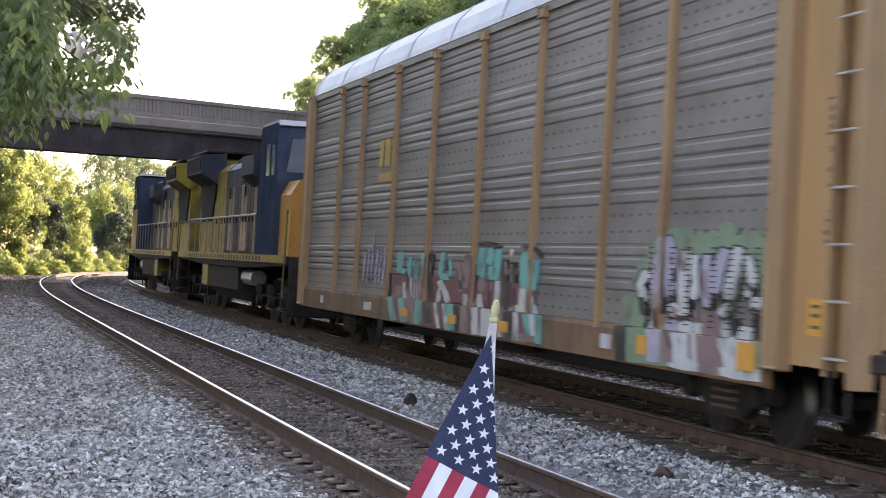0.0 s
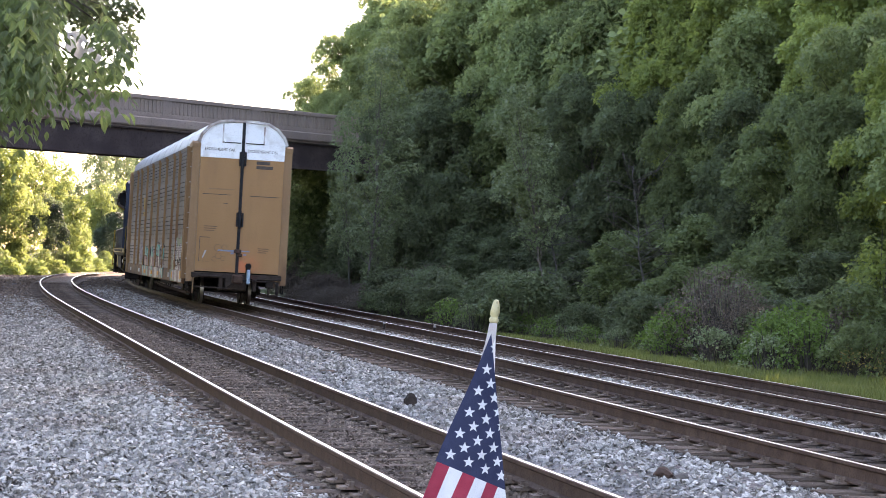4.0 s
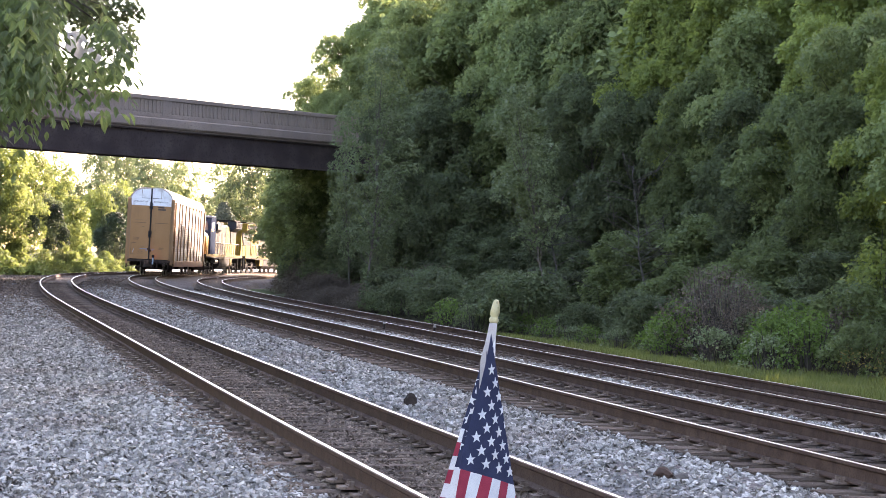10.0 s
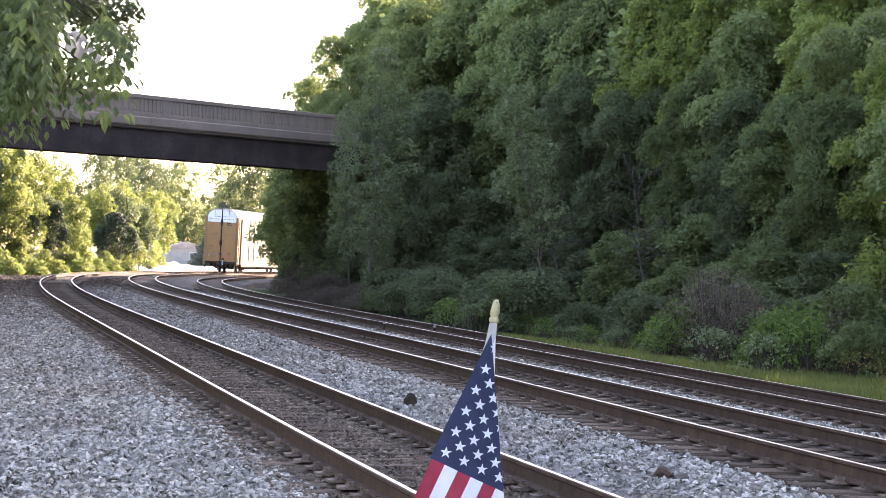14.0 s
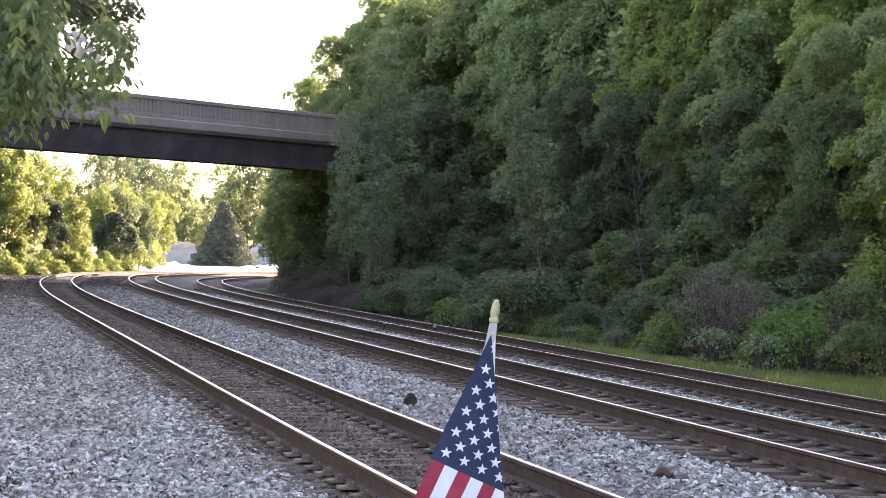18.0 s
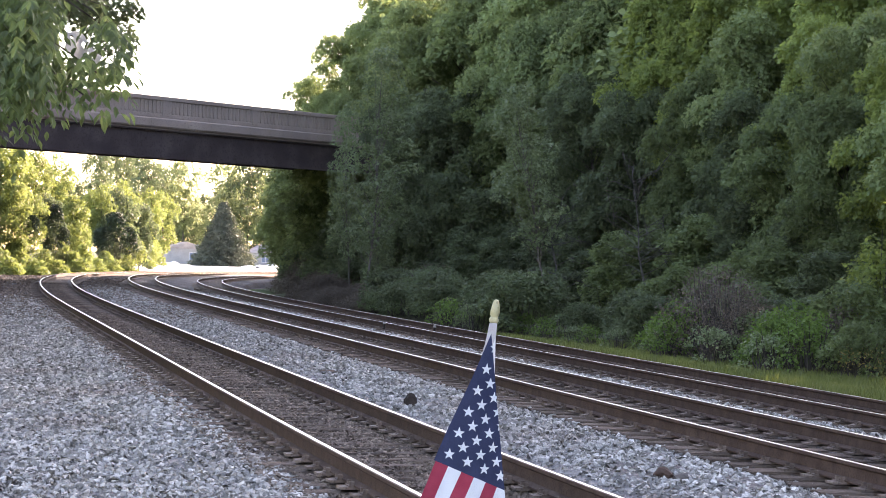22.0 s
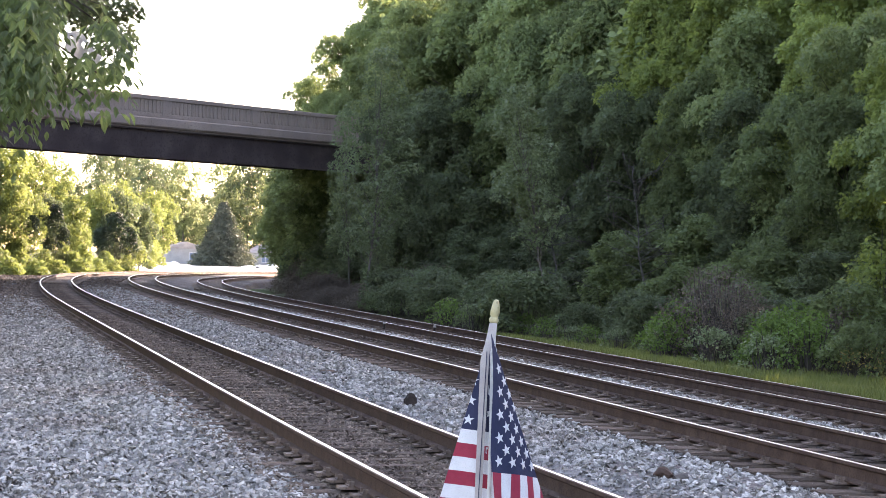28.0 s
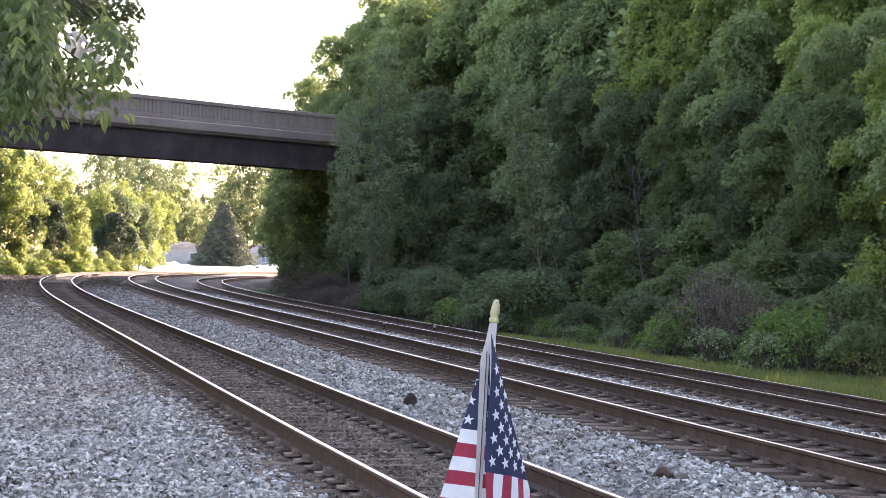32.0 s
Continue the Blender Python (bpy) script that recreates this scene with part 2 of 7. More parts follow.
def nearest(x, y):
    """Along and across coordinates of points, by the nearest sample of the line."""
    x, y = np.ravel(x), np.ravel(y)
    s, o = np.empty(len(x)), np.empty(len(x))
    lx, ly, la, lh = LINE_X[::4], LINE_Y[::4], ALONG[::4], HEAD[::4]
    for i in range(0, len(x), 4000):
        d = (x[i:i + 4000, None] - lx) ** 2 + (y[i:i + 4000, None] - ly) ** 2
        j = d.argmin(1)
        s[i:i + 4000] = la[j]
        o[i:i + 4000] = (x[i:i + 4000] - lx[j]) * np.cos(lh[j]) - (y[i:i + 4000] - ly[j]) * np.sin(lh[j])
    return s, o


# ---- ground: one sheet to the horizon, with the wooded hill on the inside of the curve ----
def hill(s, o):
    """Height of the land at the along and across coordinates."""
    s, o = np.asarray(s, float), np.asarray(o, float)
    z = np.where((o > -11.6) & (o < 6.6), -1.2, -0.42)
    z = np.where(o <= -11.6, -0.36, z)
    up = np.clip(o - 13.5, 0, 44)
    fade = np.clip((150 - s) / 35, 0, 1)
    z = np.where(o >= 6.6, -0.5 - 0.12 * np.clip(o - 6.6, 0, 1.5) + (0.52 * up * np.clip(up / 9, 0.25, 1)) * fade, z)
    return z


def terrain(x, y):
    s, o = nearest(x, y)
    far = np.hypot(np.ravel(x), np.ravel(y) - 100) > 420
    z = hill(s, o)
    return np.where(far, -0.5, z)


def build_ground():
    xs = np.r_[-3000, -1200, -500, -250, np.arange(-140, 140, 2.0), 160, 250, 500, 1200, 3000]
    ys = np.r_[-3000, -800, -200, -60, np.arange(-30, 300, 2.0), 330, 360, 400, 470, 600, 1000, 2000, 4000]
    X, Y = np.meshgrid(xs, ys)
    Z = terrain(X, Y)
    n, m = len(xs), len(ys)
    i = np.arange(n * m).reshape(m, n)
    F = np.stack([i[:-1, :-1], i[:-1, 1:], i[1:, 1:], i[1:, :-1]], -1).reshape(-1, 4)
    me = fast_mesh("ground", np.stack([X.ravel(), Y.ravel(), Z], 1), F, M_EARTH, True)
    thing("ground", "dark leafy soil rising to a wooded hill", "ground", kind="structure", me=me)


def bed_height(s, o):
    """Top of the ballast across the three tracks: level with the ties, hollow between, falling off at the sides."""
    z = np.full(np.shape(o), -0.235)
    for t, drop in ((1, 0.0), (2, 0.0), (3, LEVEL[3])):
        d = np.abs(o - OFFSET[t][0])
        z = z + drop * np.clip(1.9 - d, 0, 0.5) * 2
    z = np.where((o > 1.3) & (o < 2.6), -0.235 + LEVEL[3] * (o - 1.3) / 1.3, z)
    z = np.where((o >= 2.6) & (o < 5.6), -0.235 + LEVEL[3], z)
    z = np.where(o >= 5.6, -0.235 + LEVEL[3] - (o - 5.6) * 0.22, z)
    z = np.where(o < -6.3, -0.235 - np.clip(-6.3 - o, 0, 2) * 0.03, z)
    z = np.where(np.abs(o + 2.3) < 0.8, z + 0.03, z)
    for t in (1, 2, 3):
        z = np.where(np.abs(o - OFFSET[t][0]) < 1.2, z - 0.014, z)
    return z


def build_bed():
    ss = np.r_[np.arange(-19, 90, 0.5), np.arange(90, 476, 2.0)]
    oo = np.r_[-11.7, np.arange(-11.2, 6.4, 0.22), 6.7]
    S, O = np.meshgrid(ss, oo)
    x, y, z, h = on_line(S, O)
    rng = np.random.default_rng(2)
    edge = np.where((O < -11.5) | (O > 6.6), -0.6, 0.0)
    Z = z + bed_height(S, O) + rng.normal(0, 0.012, S.shape) + edge
    m, n = S.shape
    i = np.arange(n * m).reshape(m, n)
    F = np.stack([i[:-1, :-1], i[:-1, 1:], i[1:, 1:], i[1:, :-1]], -1).reshape(-1, 4)
    mid = (oo[:-1] + oo[1:]) / 2
    near = np.minimum(np.minimum(np.abs(mid + 4.575), np.abs(mid)), np.abs(mid - 4.05)) < 1.25
    slots = np.repeat(near.astype(int), len(ss) - 1)
    # one pale tone over all three tracks stands for sun out there
    slots = np.where(np.tile(ss[:-1] > 178, len(mid)), 2, slots)
    # shade painted in: dark ballast on far shoulder, verge and past the bridge
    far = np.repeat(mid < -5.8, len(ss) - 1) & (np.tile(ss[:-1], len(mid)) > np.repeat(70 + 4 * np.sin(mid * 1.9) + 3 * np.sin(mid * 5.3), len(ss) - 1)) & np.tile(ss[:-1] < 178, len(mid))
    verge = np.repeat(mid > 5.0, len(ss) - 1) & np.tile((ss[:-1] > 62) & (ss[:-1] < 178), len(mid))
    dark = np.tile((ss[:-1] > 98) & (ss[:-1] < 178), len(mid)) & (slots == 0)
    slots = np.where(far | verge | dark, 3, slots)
    me = fast_mesh("ballast", np.stack([x.ravel(), y.ravel(), Z.ravel()], 1), F, [M_BALLAST, M_FOULED, M_BALLAST_PALE, M_BALLAST_SHADE], True, slots)
    thing("ballast_bed", "grey crushed stone ballast under three tracks", "ballast", kind="structure", me=me)


RAIL = [(-0.020, 0.0), (0.020, 0.0), (0.037, -0.004), (0.037, -0.03), (0.01, -0.05), (0.01, -0.145), (0.075, -0.165), (0.075, -0.18),
        (-0.075, -0.18), (-0.075, -0.165), (-0.01, -0.145), (-0.01, -0.05), (-0.037, -0.03), (-0.037, -0.004)]


def build_track(t, name, label):
    track = thing(name, label, "railway track", kind="structure")
    ss = np.r_[np.arange(-19, 120, 1.0), np.arange(120, 474, 2.0)]
    for side in (-1, 1):
        x, y, z, h = on_line(ss, track_offset(t, ss) + side * GAUGE / 2)
        z = z + LEVEL[t] - side * CANT[t] / 2
        V = np.stack([np.stack([x + a * np.cos(h), y - a * np.sin(h), z + b], 1) for a, b in RAIL], 1)
        n, k = len(ss), len(RAIL)
        i = np.arange(n * k).reshape(n, k)
        j = np.roll(i, -1, axis=1)
        F = np.stack([i[:-1], i[1:], j[1:], j[:-1]], -1).reshape(-1, 4)
        slots = np.tile([1] + [0] * (k - 1), n - 1)
        me = fast_mesh("rail", V.reshape(-1, 3), F, [M_RUST, M_RAILTOP if t < 3 else M_RAILTOP_DULL], False, slots)
        hang("rail", me, track, "rusty rail with a polished head")
    return track


def build_ties(t, track, s0, count, pitch, sink, seed):
    """Ties, tie plates and spikes under both rails."""
    rng = np.random.default_rng(seed)
    tie_meshes = []
    for k in range(4):
        bm = box(-1.3, 1.3, -0.115, 0.115, -0.16, 0, 0.012)
        bmesh.ops.subdivide_edges(bm, edges=[e for e in bm.edges if abs(e.verts[0].co.x - e.verts[1].co.x) > 1], cuts=3)
        for v in bm.verts:
            v.co += Vector((rng.normal(0, 0.012), rng.normal(0, 0.006), rng.normal(0, 0.005)))
        me = bpy.data.meshes.new("tie")
        bm.to_mesh(me)
        bm.free()
        me.materials.append(M_TIE)
        tie_meshes.append(me)
    bm = box(-0.19, 0.19, -0.095, 0.095, -0.006, 0.014)
    for a in (-1, 1):
        add_box(bm, a * 0.1 - 0.02, a * 0.1 + 0.02, -0.09, 0.09, 0.012, 0.024)
        for q in (-0.055, 0.055):
            add_box(bm, a * 0.088 - 0.02, a * 0.088 + 0.02, q - 0.012, q + 0.012, 0.012, 0.06)
    plate = bpy.data.meshes.new("tie_plate")
    bm.to_mesh(plate)
    bm.free()
    plate.materials.append(M_PLATE)
    for i in range(count):
        s = s0 + i * pitch + rng.normal(0, 0.02)
        o = float(track_offset(t, s))
        x, y, z, h = on_line(s, o + rng.normal(0, 0.03))
        lift = -0.2 + LEVEL[t] - sink
        m = pose(x, y, z + lift, 0, math.degrees(math.atan(CANT[t] / GAUGE)), -math.degrees(h) + rng.normal(0, 0.7))
        hang("tie", tie_meshes[i % 4], track, at=m)
        if s < 75 or t == 2 and s < 95:
            for side in (-1, 1):
                x, y, z, h = on_line(s, o + side * GAUGE / 2)
                hang("tie_plate", plate, track, at=pose(x, y, z - 0.196 + LEVEL[t] - side * CANT[t] / 2, 0, 0, -math.degrees(h)))


def scatter_stones(name, label, count, s_range, o_bands, size, mat, seed, lift=0.0):
    """Loose crushed stones, each a lopsided lump, joined as one."""
    rng = np.random.default_rng(seed)
    g = 0.62
    ico = np.array([(-1, g, 0), (1, g, 0), (-1, -g, 0), (1, -g, 0), (0, -1, g), (0, 1, g), (0, -1, -g), (0, 1, -g), (g, 0, -1), (g, 0, 1), (-g, 0, -1), (-g, 0, 1)], float)
    tri = np.array([(0, 11, 5), (0, 5, 1), (0, 1, 7), (0, 7, 10), (0, 10, 11), (1, 5, 9), (5, 11, 4), (11, 10, 2), (10, 7, 6), (7, 1, 8),
                    (3, 9, 4), (3, 4, 2), (3, 2, 6), (3, 6, 8), (3, 8, 9), (4, 9, 5), (2, 4, 11), (6, 2, 10), (8, 6, 7), (9, 8, 1)])
    tri = tri[[0, 1, 4, 5, 6, 7, 10, 11, 15, 16, 19, 2, 14, 12]]
    u = rng.random(count)
    s = s_range[0] * (s_range[1] / s_range[0]) ** u
    s = np.where(rng.random(count) < np.clip((s - s_range[1] + 26) / 26, 0, 0.92), s_range[0] + (s - s_range[0]) * rng.random(count), s)
    widths = np.array([b - a for a, b in o_bands])
    pick = rng.choice(len(o_bands), count, p=widths / widths.sum())
    lo = np.array([b[0] for b in o_bands])[pick]
    o = lo + rng.random(count) * widths[pick]
    x, y, z, h = on_line(s, o)
    z = z + bed_height(s, o) + lift
    r = size * (0.6 + 0.8 * rng.random(count)) * (1 + 0.004 * s)
    V = ico[None] * (1 + rng.normal(0, 0.16, (count, 12, 1)))
    V = V * np.stack([np.ones(count), 0.65 + 0.3 * rng.random(count), 0.55 + 0.3 * rng.random(count)], 1)[:, None]
    q = rng.normal(size=(count, 4))
    q /= np.linalg.norm(q, axis=1, keepdims=True)
    w, a, b, c = q.T
    R = np.stack([np.stack([1 - 2 * (b * b + c * c), 2 * (a * b - c * w), 2 * (a * c + b * w)], 1),
                  np.stack([2 * (a * b + c * w), 1 - 2 * (a * a + c * c), 2 * (b * c - a * w)], 1),
                  np.stack([2 * (a * c - b * w), 2 * (b * c + a * w), 1 - 2 * (a * a + b * b)], 1)], 1)
    V = np.einsum("nij,nkj->nki", R, V) * r[:, None, None] + np.stack([x, y, z], 1)[:, None]
    F = tri[None] + 12 * np.arange(count)[:, None, None]
    return fast_mesh(name, V.reshape(-1, 3), F.reshape(-1, 3), mat)


# ---- trees ----
LEAF_V = np.array([(0, 0, 0), (0.5, -0.36, 0.06), (1, 0, -0.10), (0.5, 0.36, 0.06)], float)


def leaves(name, centres, spread, per, size, mat, seed, flat=0.5, droop=0.25, shape=LEAF_V):
    """Leaf blades in loose clumps round the given twig ends, as one crown."""
    rng = np.random.default_rng(seed)
    centres = np.asarray(centres, float)
    spread = np.broadcast_to(np.asarray(spread, float), (len(centres),))
    c = np.repeat(centres, per, axis=0)
    d = rng.normal(size=c.shape)
    d /= np.linalg.norm(d, axis=1, keepdims=True)
    rad = np.repeat(spread, per) * rng.random(len(c)) ** 0.36
    p = c + d * rad[:, None] * np.array([1, 1, 0.55])
    out = d * 0.8 + rng.normal(size=c.shape) * 0.7
    out[:, 2] -= droop
    out /= np.linalg.norm(out, axis=1, keepdims=True)
    up = np.array([0, 0, 1.0]) * flat + rng.normal(size=c.shape) * 0.3 + d * 0.9
    side = np.cross(up, out)
    side /= np.linalg.norm(side, axis=1, keepdims=True) + 1e-9
    nrm = np.cross(out, side)
    L = size * (0.65 + 0.7 * rng.random(len(c)))
    V = p[:, None] + L[:, None, None] * (shape[None, :, 0:1] * out[:, None] + shape[None, :, 1:2] * side[:, None] + shape[None, :, 2:3] * nrm[:, None])
    k = len(shape)
    i = np.arange(len(c))[:, None] * k
    F = i + np.arange(4) if k == 4 else np.concatenate([i + np.array(q) for q in ((0, 1, 2, 3), (0, 3, 4, 5))], 0)
    return fast_mesh(name, V.reshape(-1, 3), F, mat)


def billows(name, centres, radii, density, size, mat, seed, droop=0.35, under=-0.35):
    """Leaf blades that shingle the upper outside of rounded clumps, dark and hollow underneath."""
    rng = np.random.default_rng(seed)
    centres, radii = np.asarray(centres, float), np.asarray(radii, float)
    n = np.maximum(12, (density * radii ** 2 / size ** 2)).astype(int)
    c, rr = np.repeat(centres, n, axis=0), np.repeat(radii, n)
    m = len(c)
    a, up = rng.random(m) * 6.283, under + (1 - under) * rng.random(m) ** 0.85
    flat = np.sqrt(np.maximum(0.0, 1 - up * up))
    d = np.stack([flat * np.cos(a), flat * np.sin(a), up], 1)
    lump = 1 + 0.16 * np.sin(5.0 * a + 3.0 * up + rr * 40) + 0.10 * np.sin(9.0 * a - 7.0 * up + rr * 90)
    p = c + d * (rr * lump * (0.72 + 0.34 * rng.random(m) ** 0.7))[:, None] * np.array([1, 1, 0.74])
    out = d * np.array([1, 1, 0.3]) + rng.normal(size=(m, 3)) * 0.45
    out[:, 2] -= droop
    out /= np.linalg.norm(out, axis=1, keepdims=True)
    side = np.cross(d + np.array([0, 0, 0.5]) + rng.normal(size=(m, 3)) * 0.4, out)
    side /= np.linalg.norm(side, axis=1, keepdims=True) + 1e-9
    nrm = np.cross(out, side)
    L = size * (0.6 + 0.8 * rng.random(m))
    V = p[:, None] + L[:, None, None] * (LEAF_V[None, :, 0:1] * out[:, None] + 1.25 * LEAF_V[None, :, 1:2] * side[:, None] + LEAF_V[None, :, 2:3] * nrm[:, None])
    return fast_mesh(name, V.reshape(-1, 3), np.arange(m * 4).reshape(m, 4), mat)


def make_tree(name, label, category, seed, height, width, bare, limbs, density, leaf, mat, bark, lean=0.0, spread=0.16, group="", droop=0.35, trunk_r=None, peak=0.55):
    """Trunk, limbs that end in leafy billows over the outside of the crown, widest at peak of its height."""
    rng = np.random.default_rng(seed)
    tree = thing(name, label, category, group)
    r0, n = trunk_r or height * 0.016, 7
    tz = np.linspace(0, height * 0.9, n)
    wob = np.cumsum(rng.normal(0, height * 0.012, (n, 2)), axis=0)
    wob[0] = 0
    trunk = np.stack([wob[:, 0] + lean * tz, wob[:, 1], tz - 0.25 * (tz == 0)], 1)
    V, F = tubes([(trunk, np.linspace(r0, r0 * 0.18, n))], 9)
    hang("trunk", fast_mesh("trunk", V, F, bark, True), tree)
    lines, ends, radii = [], [], []
    for k in range(limbs):
        f = bare + (1 - bare) * ((k + 0.3 + 0.5 * rng.random()) / limbs)
        g = (f - bare) / (1 - bare)
        prof = (1 - abs((g - peak) / (peak if g < peak else 1.08 - peak)) ** 2.2) ** 0.5
        rad = width * spread * (0.65 + 0.7 * rng.random()) * (0.75 + 0.35 * prof)
        reach = max(0.0, width * 0.5 * prof * (0.85 + 0.3 * rng.random()) - rad * 0.6) * (1.0 if k % 3 else 0.45)
        a = k * 2.4 + rng.normal(0, 0.35)
        z = height * f
        base_z = z * 0.72
        base = np.array([np.interp(base_z, tz, trunk[:, 0]), np.interp(base_z, tz, trunk[:, 1]), base_z])
        mid_x, mid_y = np.interp(z, tz, trunk[:, 0]), np.interp(z, tz, trunk[:, 1])
        tip = np.array([mid_x + reach * math.cos(a), mid_y + reach * math.sin(a), z])
        rl = r0 * 0.42 * (1 - 0.6 * f)
        lines.append(([base, base * 0.55 + tip * 0.45 + rng.normal(0, 0.04 * width, 3), tip], [rl, rl * 0.6, rl * 0.15]))
        ends.append(tip)
        radii.append(rad)
    V, F = tubes(lines, 5)
    tagged(hang("branchwork", fast_mesh("branchwork", V, F, bark, True), tree), kind="stuff")
    hang("crown", billows("crown", ends, radii, density, leaf, mat, seed + 1, droop), tree)
    return tree


def make_bush(name, label, category, seed, height, width, density, leaf, mat, bark, clumps=26, group="", spread=0.17, stems=2):
    """Stems from the ground that end in leafy billows heaped up to a rounded outline."""
    rng = np.random.default_rng(seed)
    bush = thing(name, label, category, group)
    lines, ends, radii = [], [], []
    for k in range(clumps):
        a, q = k * 2.4 + rng.normal(0, 0.3), math.sqrt((k + 0.5) / clumps)
        rad = width * spread * (0.6 + 0.8 * rng.random())
        top = (height - rad * 0.7) * math.sqrt(max(0.02, 1 - 0.96 * q * q)) * (0.8 + 0.25 * rng.random())
        w = max(0.0, width * 0.5 - rad * 0.6) * q
        tip = np.array([w * math.cos(a), w * math.sin(a), max(rad * 0.35, top)])
        for _ in range(stems):
            root = np.array([tip[0] * 0.4, tip[1] * 0.4, -0.1]) + rng.normal(0, 0.06, 3) * np.array([1, 1, 0])
            end = tip + rng.normal(0, rad * 0.5, 3)
            lines.append(([root, root * 0.5 + end * 0.5 + rng.normal(0, 0.08, 3), end], [0.02, 0.014, 0.005]))
        ends.append(tip)
        radii.append(rad)
    V, F = tubes(lines, 4)
    tagged(hang("brushwood", fast_mesh("brushwood", V, F, bark, True), bush), kind="stuff")
    hang("crown", billows("crown", ends, radii, density, leaf, mat, seed + 1, 0.25, -0.6), bush)
    return bush


def plant(ob, s, o, turn, scale=1.0, sink=0.0, first=False, stretch=1.0):
    """Set a copy of a plant on the land at s along and o across."""
    x, y, _, _ = on_line(s, o)
    x, y = float(x), float(y)
    z = float(hill(s, o)) - sink
    return plant_at(ob, x, y, z, turn, scale, stretch)


def plant_at(ob, x, y, z, turn, scale=1.0, stretch=1.0):
    c = copy_thing(ob, pose(x, y, z, 0, 0, turn))
    c.scale = (scale, scale, scale * stretch)
    return c


def land(x, y):
    return float(terrain(np.array([x]), np.array([y]))[0])


def rear_at(t):
    return 17.2 + 11.78 * t + 0.013 * t * t


def car_pose(s, length, centres):
    """Pose of a car whose tail is at s: y runs forward along it, x to its right, z up from the rail heads."""
    ax, ay, az, _ = on_line(s + (length - centres) / 2)
    bx, by, bz, _ = on_line(s + (length + centres) / 2)
    a, b = Vector((ax, ay, az)), Vector((bx, by, bz))
    u = (b - a).normalized()
    r = u.cross(Vector((0, 0, 1))).normalized()
    o = (a + b) / 2 - u * length / 2 - r * 0.07
    r = (r - Vector((0, 0, 1)) * 0.027).normalized()
    r = (r - u * r.dot(u)).normalized()
    n = r.cross(u)
    m = Matrix.Identity(4)
    for i in range(3):
        m[i][0], m[i][1], m[i][2], m[i][3] = r[i], u[i], n[i], o[i]
    return m


build_ground()
build_bed()
track_1 = build_track(1, "track_1", "near railway track, rusty rails on weathered ties half buried in ballast")
track_2 = build_track(2, "track_2", "main railway track, polished rails on creosoted ties")
track_3 = build_track(3, "track_3", "far railway track, rusty rails beside the grass verge")


# ---- road bridge over the railway, skewed to it ----
def build_bridge():
    a = math.atan2(17.2, 14.0)
    base = Matrix.Translation((-12.7, 105.0, 0)) @ Matrix.Rotation(a, 4, "Z")   # x runs along the near face, y away from it
    br = thing("road_bridge", "dark weathered road bridge with a concrete balustrade over the tracks", "bridge", at=base)
    x0, x1, w = -42.0, 46.0, 9.5
    part("deck", box(x0, x1, 0.0, w, 7.9, 8.5), M_CONCRETE, br)
    part("deck_edge", prism([(-0.10, 7.98), (-0.16, 8.06), (-0.16, 8.42), (-0.05, 8.5), (0.0, 8.5), (0.0, 7.98)], x0, x1), M_CONCRETE, br)
    for k, y in enumerate((0.12, 2.5, 4.9, 7.3, 9.2)):
        low = 6.93 if k else 6.45   # the outer girder is the deepest
        o = [(-0.12, low), (0.2, low), (0.2, low + 0.06), (0.06, low + 0.06), (0.06, 7.84), (0.2, 7.84), (0.2, 7.899), (-0.12, 7.899), (-0.12, 7.84), (0.02, 7.84), (0.02, low + 0.06), (-0.12, low + 0.06)]
        bm = prism([(y + a, b) for a, b in o], x0, x1)
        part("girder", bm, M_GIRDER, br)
    for y in (0.02, w - 0.32):
        part("kerb", box(x0, x1, y, y + 0.3, 8.504, 8.72, 0.02), M_CONCRETE, br)
        part("handrail", box(x0, x1, y - 0.04, y + 0.34, 9.38, 9.6, 0.03), M_CONCRETE, br)
        part("parapet_wall", box(x0, x1, y + 0.055, y + 0.27, 8.722, 9.38), M_CONCRETE, br)
    # balusters between square piers on the near side
    bal = bpy.data.meshes.new("baluster")
    bm = box(-0.07, 0.07, 0.03, 0.215, 8.722, 9.378, 0.015)
    bm.to_mesh(bal)
    bm.free()
    bal.materials.append(M_CONCRETE)
    pier = bpy.data.meshes.new("pier")
    bm = box(-0.22, 0.22, -0.01, 0.33, 8.6, 9.42, 0.02)
    bm.to_mesh(pier)
    bm.free()
    pier.materials.append(M_CONCRETE)
    n = 0
    for i in range(300):
        xx = -22 + i * 0.27
        if xx > 30:
            break
        if i % 24 == 0:
            hang("pier", pier, br, at=pose(xx, 0, 0))
        else:
            hang("baluster", bal, br, at=pose(xx, 0, 0))
    part("abutment", box(22.0, 25.0, 0.4, w - 0.2, -1.0, 6.92, 0.05), M_CONCRETE, br)
    part("abutment", box(-40, -24, 0.4, w - 0.2, -1.0, 6.92, 0.05), M_CONCRETE, br)
    return br


build_bridge()


